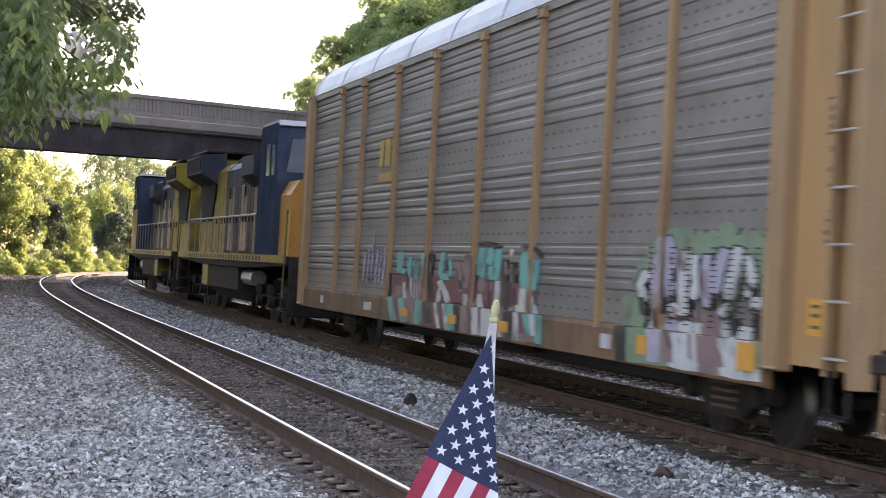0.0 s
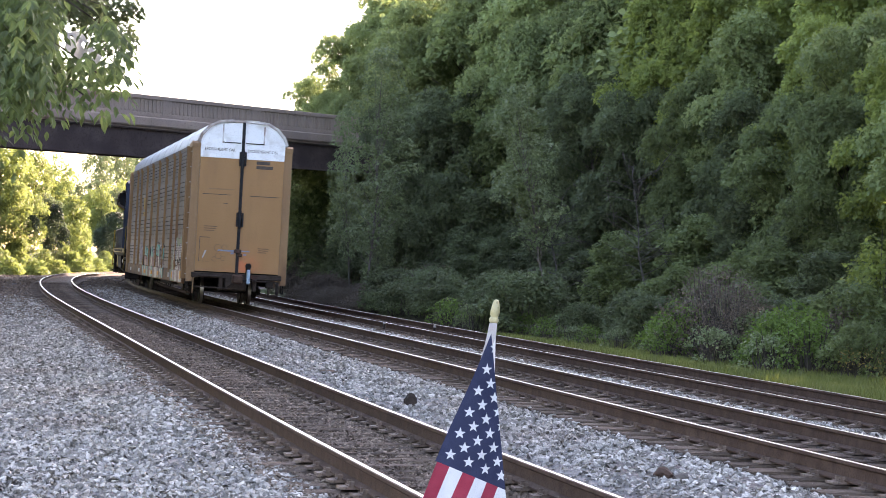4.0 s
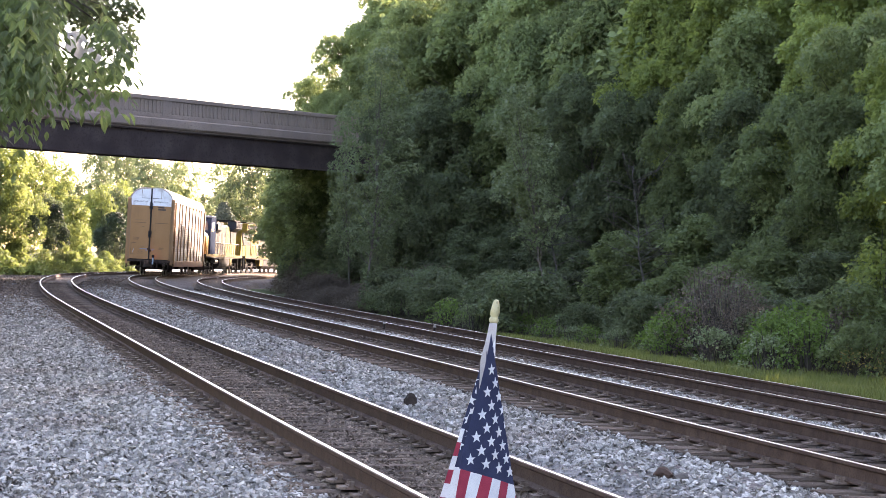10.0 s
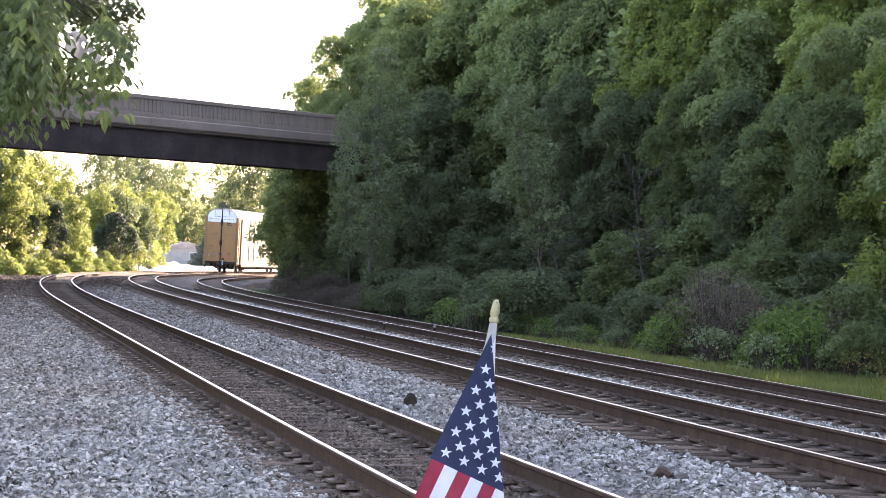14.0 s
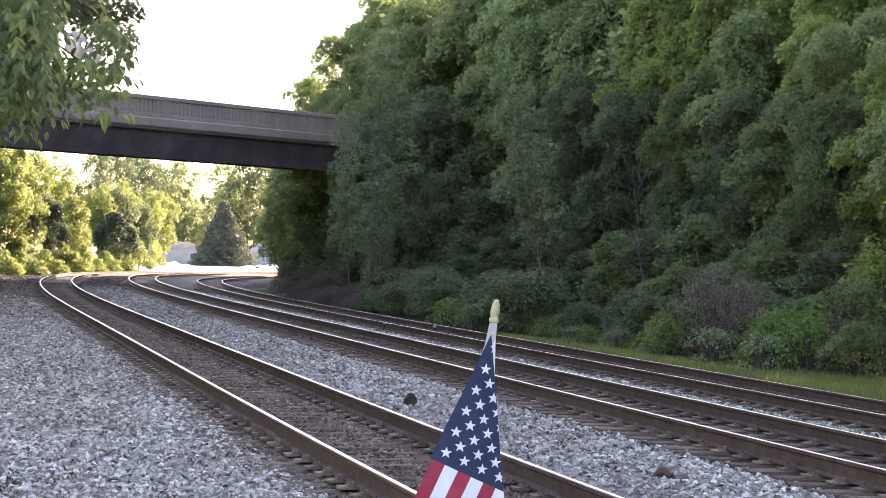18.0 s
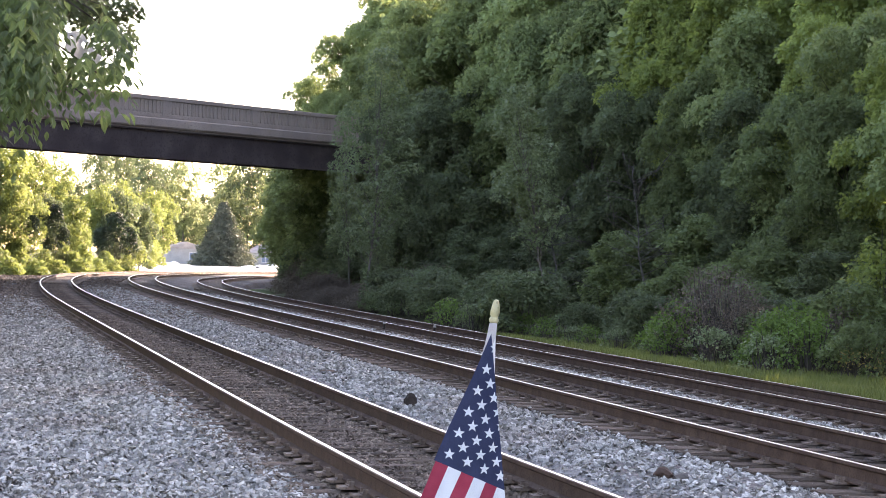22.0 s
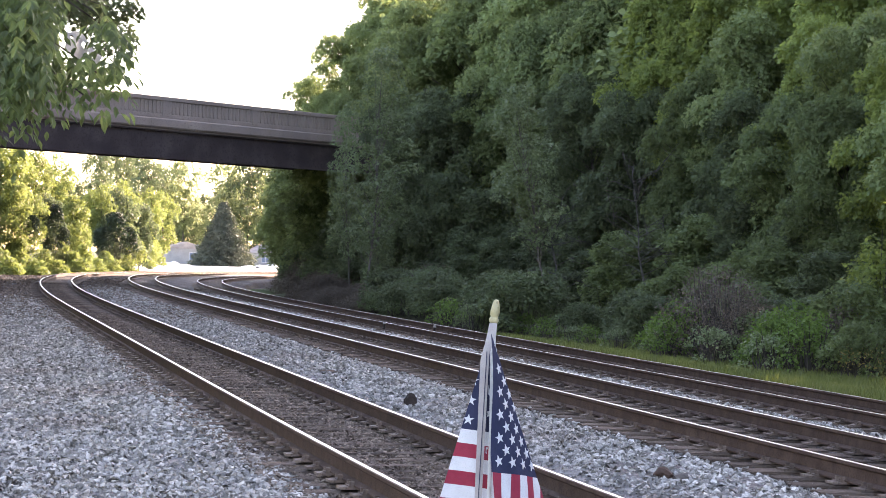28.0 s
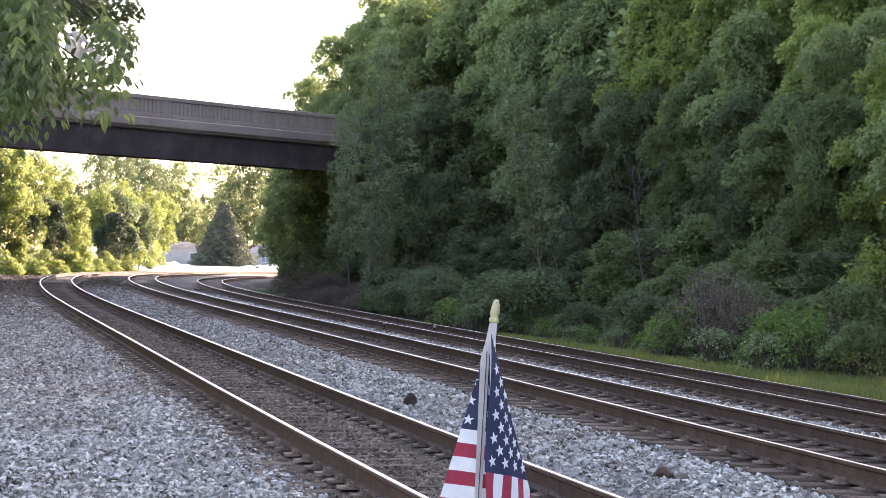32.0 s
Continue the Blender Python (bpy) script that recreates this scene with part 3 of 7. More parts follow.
# ---- train: two locomotives and one auto carrier ----
M_TAN = material("tan_car_paint", (0.305, 0.163, 0.07), (0.355, 0.195, 0.086), 0.8, 0.6, bump=0.05, grain=140, c3=(0.24, 0.13, 0.065), amount3=0.22, scale3=1.0, stretch=(1, 1, 0.3), spec=0.2)
M_TAN_POST = material("tan_post_paint", (0.24, 0.138, 0.07), (0.29, 0.172, 0.088), 1.2, 0.6, bump=0.08, grain=110, c3=(0.15, 0.078, 0.042), amount3=0.25, scale3=1.2, stretch=(1, 1, 0.4), spec=0.2)
M_SILL = material("dirty_brown_sill", (0.125, 0.068, 0.036), (0.175, 0.098, 0.052), 2.0, 0.7, bump=0.15, grain=25, c3=(0.06, 0.042, 0.032), amount3=0.4, scale3=1.6, stretch=(1, 1, 0.5), spec=0.15)
M_PANEL = material("grey_galvanised_panel", (0.138, 0.117, 0.102), (0.18, 0.156, 0.137), 1.6, 0.5, metal=0.0, bump=0.08, grain=30, c3=(0.12, 0.095, 0.08), amount3=0.4, scale3=1.1, per_object=0.12, spec=0.1)
M_HOLE = material("dark_opening", (0.03, 0.028, 0.026), (0.05, 0.047, 0.043), 8, 0.9, bump=0, spec=0.0)
M_ROOF = material("silver_roof_sheet", (0.25, 0.255, 0.255), (0.33, 0.335, 0.335), 1.0, 0.5, metal=0.1, bump=0.08, grain=16, c3=(0.20, 0.19, 0.18), amount3=0.35, scale3=0.8)
M_WHITE = material("weathered_white_paint", (0.74, 0.75, 0.76), (0.82, 0.83, 0.84), 1.8, 0.5, bump=0.06, grain=25, c3=(0.52, 0.50, 0.47), amount3=0.22, scale3=2.2)
M_STAINED = material("rust_stained_white_frame", (0.50, 0.47, 0.44), (0.66, 0.64, 0.61), 3.0, 0.6, bump=0.1, grain=25, c3=(0.17, 0.105, 0.08), amount3=0.55, scale3=2.6, spec=0.2)
M_DARKSTEEL = material("grimy_dark_steel", (0.012, 0.01, 0.0095), (0.028, 0.023, 0.021), 4, 0.75, metal=0.0, bump=0.3, grain=30, spec=0.1)
M_GRIME = material("rusty_brown_steel", (0.028, 0.021, 0.0175), (0.058, 0.043, 0.036), 3, 0.85, bump=0.3, grain=25, spec=0.1)
M_BLACK = material("black_rubber", (0.018, 0.018, 0.02), (0.035, 0.034, 0.036), 5, 0.7, bump=0.1, spec=0.08)
M_TREAD = material("bright_wheel_tread", (0.45, 0.43, 0.41), (0.58, 0.56, 0.53), 5, 0.35, metal=1.0, bump=0.05)
M_RUNG = material("galvanised_rung", (0.30, 0.27, 0.24), (0.42, 0.39, 0.36), 5, 0.5, metal=0.4, bump=0.1)
M_SIGN_YELLOW = material("yellow_marking", (0.44, 0.19, 0.02), (0.50, 0.225, 0.026), 4, 0.6, bump=0.05)
M_SIGN_WHITE = material("white_marking", (0.32, 0.31, 0.30), (0.38, 0.37, 0.36), 4, 0.6, bump=0.05)
M_INK = material("dark_stencil_ink", (0.05, 0.035, 0.025), (0.09, 0.065, 0.05), 9, 0.7, bump=0)
M_STENCIL = material("faded_brown_stencil", (0.13, 0.075, 0.035), (0.17, 0.10, 0.05), 9, 0.7, bump=0)
M_LOGO = material("faded_yellow_logo", (0.30, 0.175, 0.022), (0.25, 0.145, 0.024), 5, 0.7, bump=0.05)
SPRAY = {
    "turquoise": material("turquoise_spray_paint", (0.075, 0.27, 0.245), (0.11, 0.31, 0.28), 6, 0.5, bump=0.05, c3=(0.075, 0.065, 0.055), amount3=0.3, scale3=3.0, spec=0.15),
    "maroon": material("maroon_spray_paint", (0.10, 0.036, 0.042), (0.135, 0.055, 0.06), 6, 0.5, bump=0.05, c3=(0.075, 0.065, 0.055), amount3=0.3, scale3=3.0, spec=0.15),
    "black": material("black_spray_paint", (0.016, 0.014, 0.017), (0.031, 0.028, 0.031), 6, 0.5, bump=0.05, c3=(0.075, 0.065, 0.055), amount3=0.3, scale3=3.0, spec=0.15),
    "lilac": material("lilac_spray_paint", (0.25, 0.215, 0.265), (0.31, 0.275, 0.315), 6, 0.5, bump=0.05, c3=(0.075, 0.065, 0.055), amount3=0.3, scale3=3.0, spec=0.15),
    "white": material("white_spray_paint", (0.34, 0.325, 0.31), (0.42, 0.40, 0.38), 6, 0.5, bump=0.05, c3=(0.075, 0.065, 0.055), amount3=0.3, scale3=3.0, spec=0.15),
    "green": material("sage_spray_paint", (0.12, 0.165, 0.10), (0.155, 0.20, 0.13), 6, 0.5, bump=0.05, c3=(0.075, 0.065, 0.055), amount3=0.3, scale3=3.0, spec=0.15),
    "indigo": material("indigo_spray_paint", (0.085, 0.085, 0.140), (0.134, 0.129, 0.189), 6, 0.5, bump=0.05, c3=(0.075, 0.065, 0.055), amount3=0.3, scale3=3.0, spec=0.15),
    "rose": material("rose_spray_paint", (0.168, 0.099, 0.099), (0.204, 0.130, 0.125), 6, 0.5, bump=0.05, c3=(0.075, 0.065, 0.055), amount3=0.3, scale3=3.0, spec=0.15),
}


def glow(name, colour, strength):
    m = bpy.data.materials.new(name)
    m.use_nodes = True
    b = m.node_tree.nodes["Principled BSDF"]
    b.inputs["Base Color"].default_value = (*colour, 1)
    b.inputs["Emission Color"].default_value, b.inputs["Emission Strength"].default_value = (*colour, 1), strength
    return m


M_REDLAMP = glow("red_flashing_lamp", (1.0, 0.003, 0.002), 8.0)
M_HOT = glow("hot_lamp_core", (1.0, 0.45, 0.42), 10.0)


def lettering(word, size, mat, parent, at, name="lettering", depth=0.002, width=None):
    """A word as a flat raised mesh; x runs along the word, y up it."""
    cu = bpy.data.curves.new("text", "FONT")
    cu.body, cu.size, cu.extrude, cu.align_x = word, size, depth, "CENTER"
    tmp = bpy.data.objects.new("text", cu)
    scene.collection.objects.link(tmp)
    bpy.context.view_layer.update()
    me = bpy.data.meshes.new_from_object(tmp.evaluated_get(bpy.context.evaluated_depsgraph_get()))
    bpy.data.objects.remove(tmp)
    me.materials.clear()
    me.materials.append(mat)
    if width:
        xs = [v.co.x for v in me.vertices]
        k = width / (max(xs) - min(xs))
        for v in me.vertices:
            v.co.x *= k
    return hang(name, me, parent, at=at)


def bars(parent, x, y, z, wide, rows, gap, mat, name="stencil_bar", sign=-1, high=0.03):
    """Lines of writing too small to read, as plain bars on the tail face."""
    for i in range(rows):
        part(name, box(x, x + wide * (1, 0.94, 0.8)[i % 3], y - 0.004, y, z - i * gap, z - i * gap + high), mat, parent)


def wheelset(parent, y, r=0.457):
    bm = rod((-0.95, 0, 0), (0.95, 0, 0), 0.08, seg=10)
    for sx in (-1, 1):
        add_rod(bm, (sx * 0.69, 0, 0), (sx * 0.715, 0, 0), r + 0.028, seg=32)
        add_rod(bm, (sx * 0.715, 0, 0), (sx * 0.82, 0, 0), r, seg=32)
        add_rod(bm, (sx * 0.82, 0, 0), (sx * 0.835, 0, 0), r - 0.06, r - 0.09, seg=32)
        add_rod(bm, (sx * 0.83, 0, 0), (sx * 0.90, 0, 0), 0.14, 0.11, seg=12)
        for k in range(3):
            a = k * 2.094
            add_rod(bm, (sx * 0.832, 0.25 * math.cos(a), 0.25 * math.sin(a)), (sx * 0.842, 0.25 * math.cos(a), 0.25 * math.sin(a)), 0.035, seg=8)
    ob = part("wheelset", bm, M_DARKSTEEL, parent, "steel wheels on an axle", pose(0, y, r))
    ob.data.materials.append(M_TREAD)
    for f in ob.data.polygons:
        c = f.center
        if abs(math.hypot(c.y, c.z) - r) < 0.02 and 0.7 < abs(c.x) < 0.83:
            f.material_index = 1
    return ob


def freight_truck(parent, y):
    """Two side frames with springs, a bolster and two wheelsets 1.75 m apart."""
    out = []
    for sx in (-1, 1):
        o = [(-1.15, 0.62), (-1.05, 0.70), (-0.65, 0.72), (-0.4, 0.78), (0.4, 0.78), (0.65, 0.72), (1.05, 0.70), (1.15, 0.62), (1.12, 0.40), (0.75, 0.40), (0.45, 0.22), (-0.45, 0.22), (-0.75, 0.40), (-1.12, 0.40)]
        bm = prism([(y + a, b) for a, b in o], sx * 0.96, sx * 1.08)
        fr = part("side_frame", bm, M_DARKSTEEL, parent)
        for k in (-0.2, 0.0, 0.2):
            bm = bmesh.new()
            for j in range(5):
                add_rod(bm, (sx * 1.09, y + k, 0.30 + j * 0.08), (sx * 1.09, y + k, 0.335 + j * 0.08), 0.075, seg=10)
            part("spring", bm, M_RUST, parent)
        for k in (-0.875, 0.875):
            part("bearing_cap", rod((sx * 1.06, y + k, 0.457), (sx * 1.17, y + k, 0.457), 0.12, 0.10, 12), M_DARKSTEEL, parent)
    part("bolster", box(-1.1, 1.1, y - 0.2, y + 0.2, 0.40, 0.72, 0.03), M_DARKSTEEL, parent)
    for k in (-0.875, 0.875):
        out.append((wheelset(parent, y + k), 0.457, y + k))
    return out


def coupler(parent, y, d):
    bm = box(-0.09, 0.09, min(y, y + d * 0.45), max(y, y + d * 0.45), 0.78, 0.95, 0.02)
    add_box(bm, -0.2, 0.12, min(y + d * 0.42, y + d * 0.7), max(y + d * 0.42, y + d * 0.7), 0.72, 1.0, 0.05)
    part("coupler", bm, M_RUST, parent)


COATS = [0]


def coat(car, colour, outline, sill=False, label=""):
    """One sprayed shape: a thin coat over the side sheet or the sill."""
    COATS[0] += 1
    x = (-1.4915 if sill else -1.4525) - 0.0001 * COATS[0] % 0.03
    part("spray_paint", prism(outline, x - 0.002, -1.485 if sill else -1.44), SPRAY[colour], car, label or colour + " graffiti paint")


def stroke(car, colour, pts, w, broad, sill=False):
    """A sprayed stroke through (along, height) points, w thick upright and broad times that along the car, with wavering edges."""
    rng = np.random.default_rng(COATS[0] + 3)
    P = []
    for (a, b), (c, d) in zip(pts[:-1], pts[1:]):
        P += [((a + (c - a) * f) / broad, b + (d - b) * f) for f in (0, 0.33, 0.66)]
    P.append((pts[-1][0] / broad, pts[-1][1]))
    left, right = [], []
    for i, (u, z) in enumerate(P):
        p, q = P[max(i - 1, 0)], P[min(i + 1, len(P) - 1)]
        du, dz = q[0] - p[0], q[1] - p[1]
        n = math.hypot(du, dz) + 1e-9
        e = w * 0.5 * (0.85 + 0.3 * rng.random()) * (0.72 if i in (0, len(P) - 1) and not sill else 1)
        left.append(((u - dz / n * e) * broad, z + du / n * e))
        right.append(((u + dz / n * e) * broad, z - du / n * e))
    coat(car, colour, left + right[::-1], sill)


def cloud(car, colour, u, z, ru, rz, sill=False):
    """A puff of paint with a lobed edge."""
    rng = np.random.default_rng(COATS[0] + 7)
    coat(car, colour, [(u + ru * math.cos(k * 0.3927) * (0.86 + 0.24 * rng.random()), z + rz * math.sin(k * 0.3927) * (0.86 + 0.24 * rng.random())) for k in range(16)], sill)


def paint_side(car):
    k = 3.7

    def st(c, w, *pts):
        stroke(car, c, pts, w, k)

    def si(c, w, top, foot):
        stroke(car, c, ((top[0], 1.015), (foot[0], max(0.64, foot[1] - 0.06))), w * 1.15, k, True)
    # thin lilac tag near the head end
    for u, z0, z1 in ((20.6, 1.25, 1.75), (20.25, 1.2, 1.85), (19.9, 1.3, 2.15), (19.55, 1.2, 1.8), (19.2, 1.25, 1.8), (18.9, 1.2, 1.85), (18.5, 1.15, 2.2)):
        stroke(car, "lilac", ((u + 0.05, z0), (u - 0.04, z1)), 0.045, 2.6)
    for z in (1.3, 1.5, 1.72):
        stroke(car, "indigo", ((20.6, z), (19.7, z + 0.06), (18.6, z - 0.04)), 0.03, 2.6)
    # long piece: dull red and pale ground, turquoise letters with black caps
    st("maroon", 0.36, (18.08, 1.22), (13.25, 1.22), (9.56, 1.20))
    st("white", 0.11, (17.15, 1.28), (17.01, 0.99))
    st("white", 0.09, (16.62, 1.38), (16.53, 1.02))
    st("white", 0.08, (16.19, 1.39), (16.15, 1.01))
    st("white", 0.12, (14.77, 1.35), (14.13, 1.04))
    st("white", 0.08, (14.65, 1.24), (14.84, 1.02))
    st("white", 0.08, (13.14, 1.19), (13.15, 1.02))
    st("white", 0.11, (12.69, 1.12), (12.70, 0.95))
    st("white", 0.13, (12.29, 1.21), (12.24, 1.00))
    st("white", 0.09, (11.42, 1.41), (11.40, 1.06))
    st("white", 0.12, (10.88, 1.08), (10.95, 0.99))
    st("white", 0.11, (10.42, 1.11), (10.40, 0.99))
    st("white", 0.12, (10.15, 1.34), (10.09, 1.03))
    st("white", 0.07, (9.91, 1.32), (9.52, 1.01))
    st("rose", 0.16, (17.63, 1.21), (17.65, 0.99))
    st("rose", 0.12, (12.23, 1.42), (12.24, 1.24))
    st("rose", 0.10, (13.68, 1.65), (13.47, 1.21))
    st("rose", 0.11, (13.13, 1.68), (13.15, 1.27))
    st("rose", 0.05, (10.93, 1.57), (10.91, 1.48))
    st("rose", 0.07, (15.40, 1.55), (15.44, 1.44))
    st("rose", 0.06, (11.76, 1.38), (11.78, 1.25))
    st("maroon", 0.05, (12.78, 1.44), (12.66, 1.07))
    st("maroon", 0.08, (13.26, 1.74), (12.90, 1.70))
    st("maroon", 0.04, (13.72, 1.55), (13.57, 1.25))
    st("turquoise", 0.12, (17.62, 1.78), (17.61, 1.43))
    st("turquoise", 0.07, (17.63, 1.50), (17.16, 1.43))
    st("turquoise", 0.08, (16.89, 1.70), (16.89, 1.37))
    st("turquoise", 0.09, (16.48, 1.66), (16.40, 1.35))
    st("turquoise", 0.08, (15.88, 1.76), (16.07, 1.34))
    st("turquoise", 0.09, (14.56, 1.78), (14.72, 1.43))
    st("turquoise", 0.11, (14.74, 1.42), (14.12, 1.41))
    st("turquoise", 0.04, (14.17, 1.67), (14.08, 1.44))
    st("turquoise", 0.22, (12.09, 1.85), (12.10, 1.62))
    st("turquoise", 0.08, (12.49, 1.66), (12.44, 1.47))
    st("turquoise", 0.07, (12.21, 1.62), (12.23, 1.44))
    st("turquoise", 0.09, (11.45, 1.83), (11.52, 1.42))
    st("turquoise", 0.07, (11.83, 1.60), (11.72, 1.42))
    st("turquoise", 0.15, (10.05, 1.80), (10.01, 1.33))
    st("turquoise", 0.08, (9.60, 1.71), (9.62, 1.32))
    st("black", 0.12, (15.37, 1.76), (15.43, 1.52), (15.59, 1.25))
    st("black", 0.08, (15.44, 1.41), (15.19, 1.01))
    st("rose", 0.03, (15.39, 1.63), (15.41, 1.46))
    st("black", 0.04, (12.54, 1.91), (12.08, 1.93), (11.60, 1.91))
    st("black", 0.03, (11.63, 1.85), (11.27, 1.88))
    st("black", 0.10, (11.08, 1.70), (11.03, 1.39))
    st("black", 0.06, (10.62, 1.67), (10.52, 1.40))
    st("black", 0.12, (10.92, 1.40), (10.91, 1.02))
    st("rose", 0.04, (11.04, 1.67), (10.96, 1.50))
    st("white", 0.03, (10.79, 1.84), (10.80, 1.75))
    st("black", 0.04, (10.32, 1.87), (9.90, 1.89), (9.58, 1.83), (9.35, 1.73))
    st("black", 0.05, (13.51, 1.38), (13.39, 1.25))
    st("black", 0.03, (13.33, 1.45), (13.24, 1.35))
    st("maroon", 0.02, (12.41, 1.88), (11.66, 1.88))
    st("maroon", 0.03, (11.99, 1.64), (12.02, 1.53))
    st("maroon", 0.05, (9.88, 1.64), (9.84, 1.51))
    st("maroon", 0.03, (10.34, 1.64), (10.46, 1.50))
    st("maroon", 0.03, (17.10, 1.41), (16.99, 1.19))
    st("maroon", 0.03, (14.50, 1.64), (14.34, 1.55))
    st("maroon", 0.03, (12.16, 1.22), (12.02, 1.03))
    st("maroon", 0.04, (9.81, 1.24), (9.88, 0.99))
    st("maroon", 0.03, (14.64, 1.21), (14.46, 1.06))
    st("maroon", 0.02, (10.20, 1.85), (9.68, 1.82))
    st("maroon", 0.03, (11.61, 1.38), (11.58, 1.13))
    st("black", 0.02, (16.57, 1.55), (16.53, 1.01))
    st("black", 0.02, (16.96, 1.42), (16.94, 1.01))
    st("black", 0.02, (16.17, 1.55), (16.12, 1.02))
    st("black", 0.02, (12.58, 1.63), (12.50, 1.00))
    st("black", 0.02, (11.81, 1.38), (11.79, 1.02))
    st("black", 0.02, (18.35, 1.42), (18.31, 1.00))
    st("black", 0.02, (10.55, 1.33), (10.51, 1.01))
    # its feet run down over the sill
    for u, c in ((17.2, "rose"), (15.2, "maroon"), (13.4, "rose"), (11.6, "white"), (10.2, "rose")):
        coat(car, c, [(u + 0.9, 1.01), (u - 0.95, 1.012), (u - 1.0, 0.8), (u - 1.1, 0.68), (u - 0.2, 0.65), (u + 0.7, 0.66), (u + 0.85, 0.8)], True)
    si("turquoise", 0.09, (18.11, 0.94), (17.69, 0.67))
    si("maroon", 0.06, (17.61, 0.93), (17.34, 0.68))
    si("turquoise", 0.09, (17.24, 0.95), (16.91, 0.67))
    si("rose", 0.09, (16.48, 0.83), (16.28, 0.68))
    si("turquoise", 0.12, (15.90, 0.97), (15.91, 0.67))
    si("black", 0.11, (15.42, 1.01), (15.13, 0.75))
    si("white", 0.05, (14.78, 0.95), (14.50, 0.69))
    si("maroon", 0.05, (14.54, 0.96), (14.26, 0.70))
    si("white", 0.05, (14.23, 0.96), (13.98, 0.69))
    si("turquoise", 0.11, (13.96, 0.94), (13.74, 0.67))
    si("black", 0.08, (13.41, 0.91), (13.33, 0.66))
    si("rose", 0.12, (12.96, 0.87), (12.89, 0.66))
    si("maroon", 0.04, (12.73, 0.91), (12.53, 0.66))
    si("white", 0.10, (12.41, 0.92), (12.26, 0.68))
    si("maroon", 0.04, (12.12, 0.93), (11.99, 0.67))
    si("white", 0.10, (11.84, 0.96), (11.81, 0.68))
    si("rose", 0.08, (11.32, 0.91), (11.23, 0.67))
    si("black", 0.11, (10.67, 0.89), (10.52, 0.68))
    si("white", 0.07, (10.23, 0.96), (10.22, 0.71))
    si("maroon", 0.07, (10.00, 0.98), (9.93, 0.82))
    si("turquoise", 0.10, (9.72, 0.89), (9.57, 0.81))
    si("white", 0.06, (9.49, 0.94), (9.38, 0.81))
    si("turquoise", 0.06, (9.26, 0.94), (9.16, 0.72))
    # large pale piece in a sage green cloud by the tail
    k = 2.8
    cloud(car, "green", 5.05, 1.80, 0.33, 0.11)
    cloud(car, "green", 4.54, 1.98, 0.29, 0.10)
    cloud(car, "green", 4.24, 2.00, 0.23, 0.08)
    cloud(car, "green", 3.85, 1.96, 0.20, 0.07)
    cloud(car, "green", 3.52, 1.97, 0.19, 0.07)
    cloud(car, "green", 3.11, 2.02, 0.26, 0.10)
    cloud(car, "green", 2.46, 1.97, 0.18, 0.07)
    cloud(car, "green", 5.40, 1.64, 0.30, 0.10)
    cloud(car, "green", 5.63, 1.48, 0.24, 0.08)
    cloud(car, "green", 5.81, 1.27, 0.28, 0.09)
    cloud(car, "green", 5.89, 1.07, 0.24, 0.08)
    cloud(car, "green", 2.09, 1.70, 0.19, 0.07)
    st("green", 0.38, (5.27, 1.79), (3.66, 1.80), (2.11, 1.80))
    st("green", 0.21, (5.67, 1.31), (5.65, 0.97))
    st("green", 0.15, (5.41, 1.70), (5.56, 1.45))
    st("green", 0.11, (2.10, 1.79), (1.97, 0.95))
    st("green", 0.19, (4.93, 1.00), (2.43, 1.01))
    st("black", 0.14, (5.33, 1.64), (5.55, 1.47), (5.33, 1.29))
    st("black", 0.14, (5.04, 1.81), (5.06, 1.54), (4.98, 1.18))
    st("black", 0.15, (4.80, 2.00), (4.62, 1.81), (4.62, 1.35))
    st("black", 0.15, (4.19, 1.86), (4.24, 1.45), (4.15, 1.18))
    st("black", 0.12, (3.94, 1.81), (3.86, 1.52), (3.93, 1.35))
    st("black", 0.13, (3.58, 1.82), (3.64, 1.56), (3.53, 1.28))
    st("black", 0.15, (3.12, 1.88), (3.32, 1.63), (3.34, 1.42))
    st("black", 0.14, (2.80, 1.90), (2.91, 1.63), (2.97, 1.37))
    st("black", 0.12, (2.58, 1.82), (2.40, 1.59), (2.57, 1.40))
    st("black", 0.14, (2.91, 1.35), (3.16, 1.21))
    st("black", 0.12, (2.29, 1.44), (2.33, 1.29))
    st("black", 0.10, (2.08, 1.51), (1.99, 1.25))
    st("black", 0.15, (4.55, 1.32), (4.40, 1.17))
    st("white", 0.10, (5.32, 1.62), (5.55, 1.47), (5.34, 1.30))
    st("lilac", 0.11, (5.04, 1.80), (5.06, 1.54), (4.98, 1.20))
    st("lilac", 0.12, (4.80, 1.98), (4.62, 1.81), (4.62, 1.36))
    st("white", 0.12, (4.19, 1.84), (4.24, 1.45), (4.15, 1.19))
    st("white", 0.09, (3.94, 1.80), (3.86, 1.52), (3.93, 1.36))
    st("lilac", 0.10, (3.58, 1.80), (3.64, 1.56), (3.54, 1.29))
    st("lilac", 0.11, (3.11, 1.86), (3.32, 1.63), (3.34, 1.43))
    st("white", 0.11, (2.79, 1.88), (2.91, 1.63), (2.98, 1.38))
    st("white", 0.09, (2.58, 1.80), (2.40, 1.59), (2.57, 1.42))
    st("white", 0.11, (2.91, 1.33), (3.16, 1.22))
    st("white", 0.09, (2.29, 1.43), (2.33, 1.31))
    st("white", 0.08, (2.08, 1.50), (2.00, 1.27))
    st("white", 0.11, (4.55, 1.30), (4.40, 1.18))
    st("lilac", 0.12, (4.58, 1.12), (4.43, 0.98))
    st("white", 0.14, (4.14, 1.13), (4.09, 1.00))
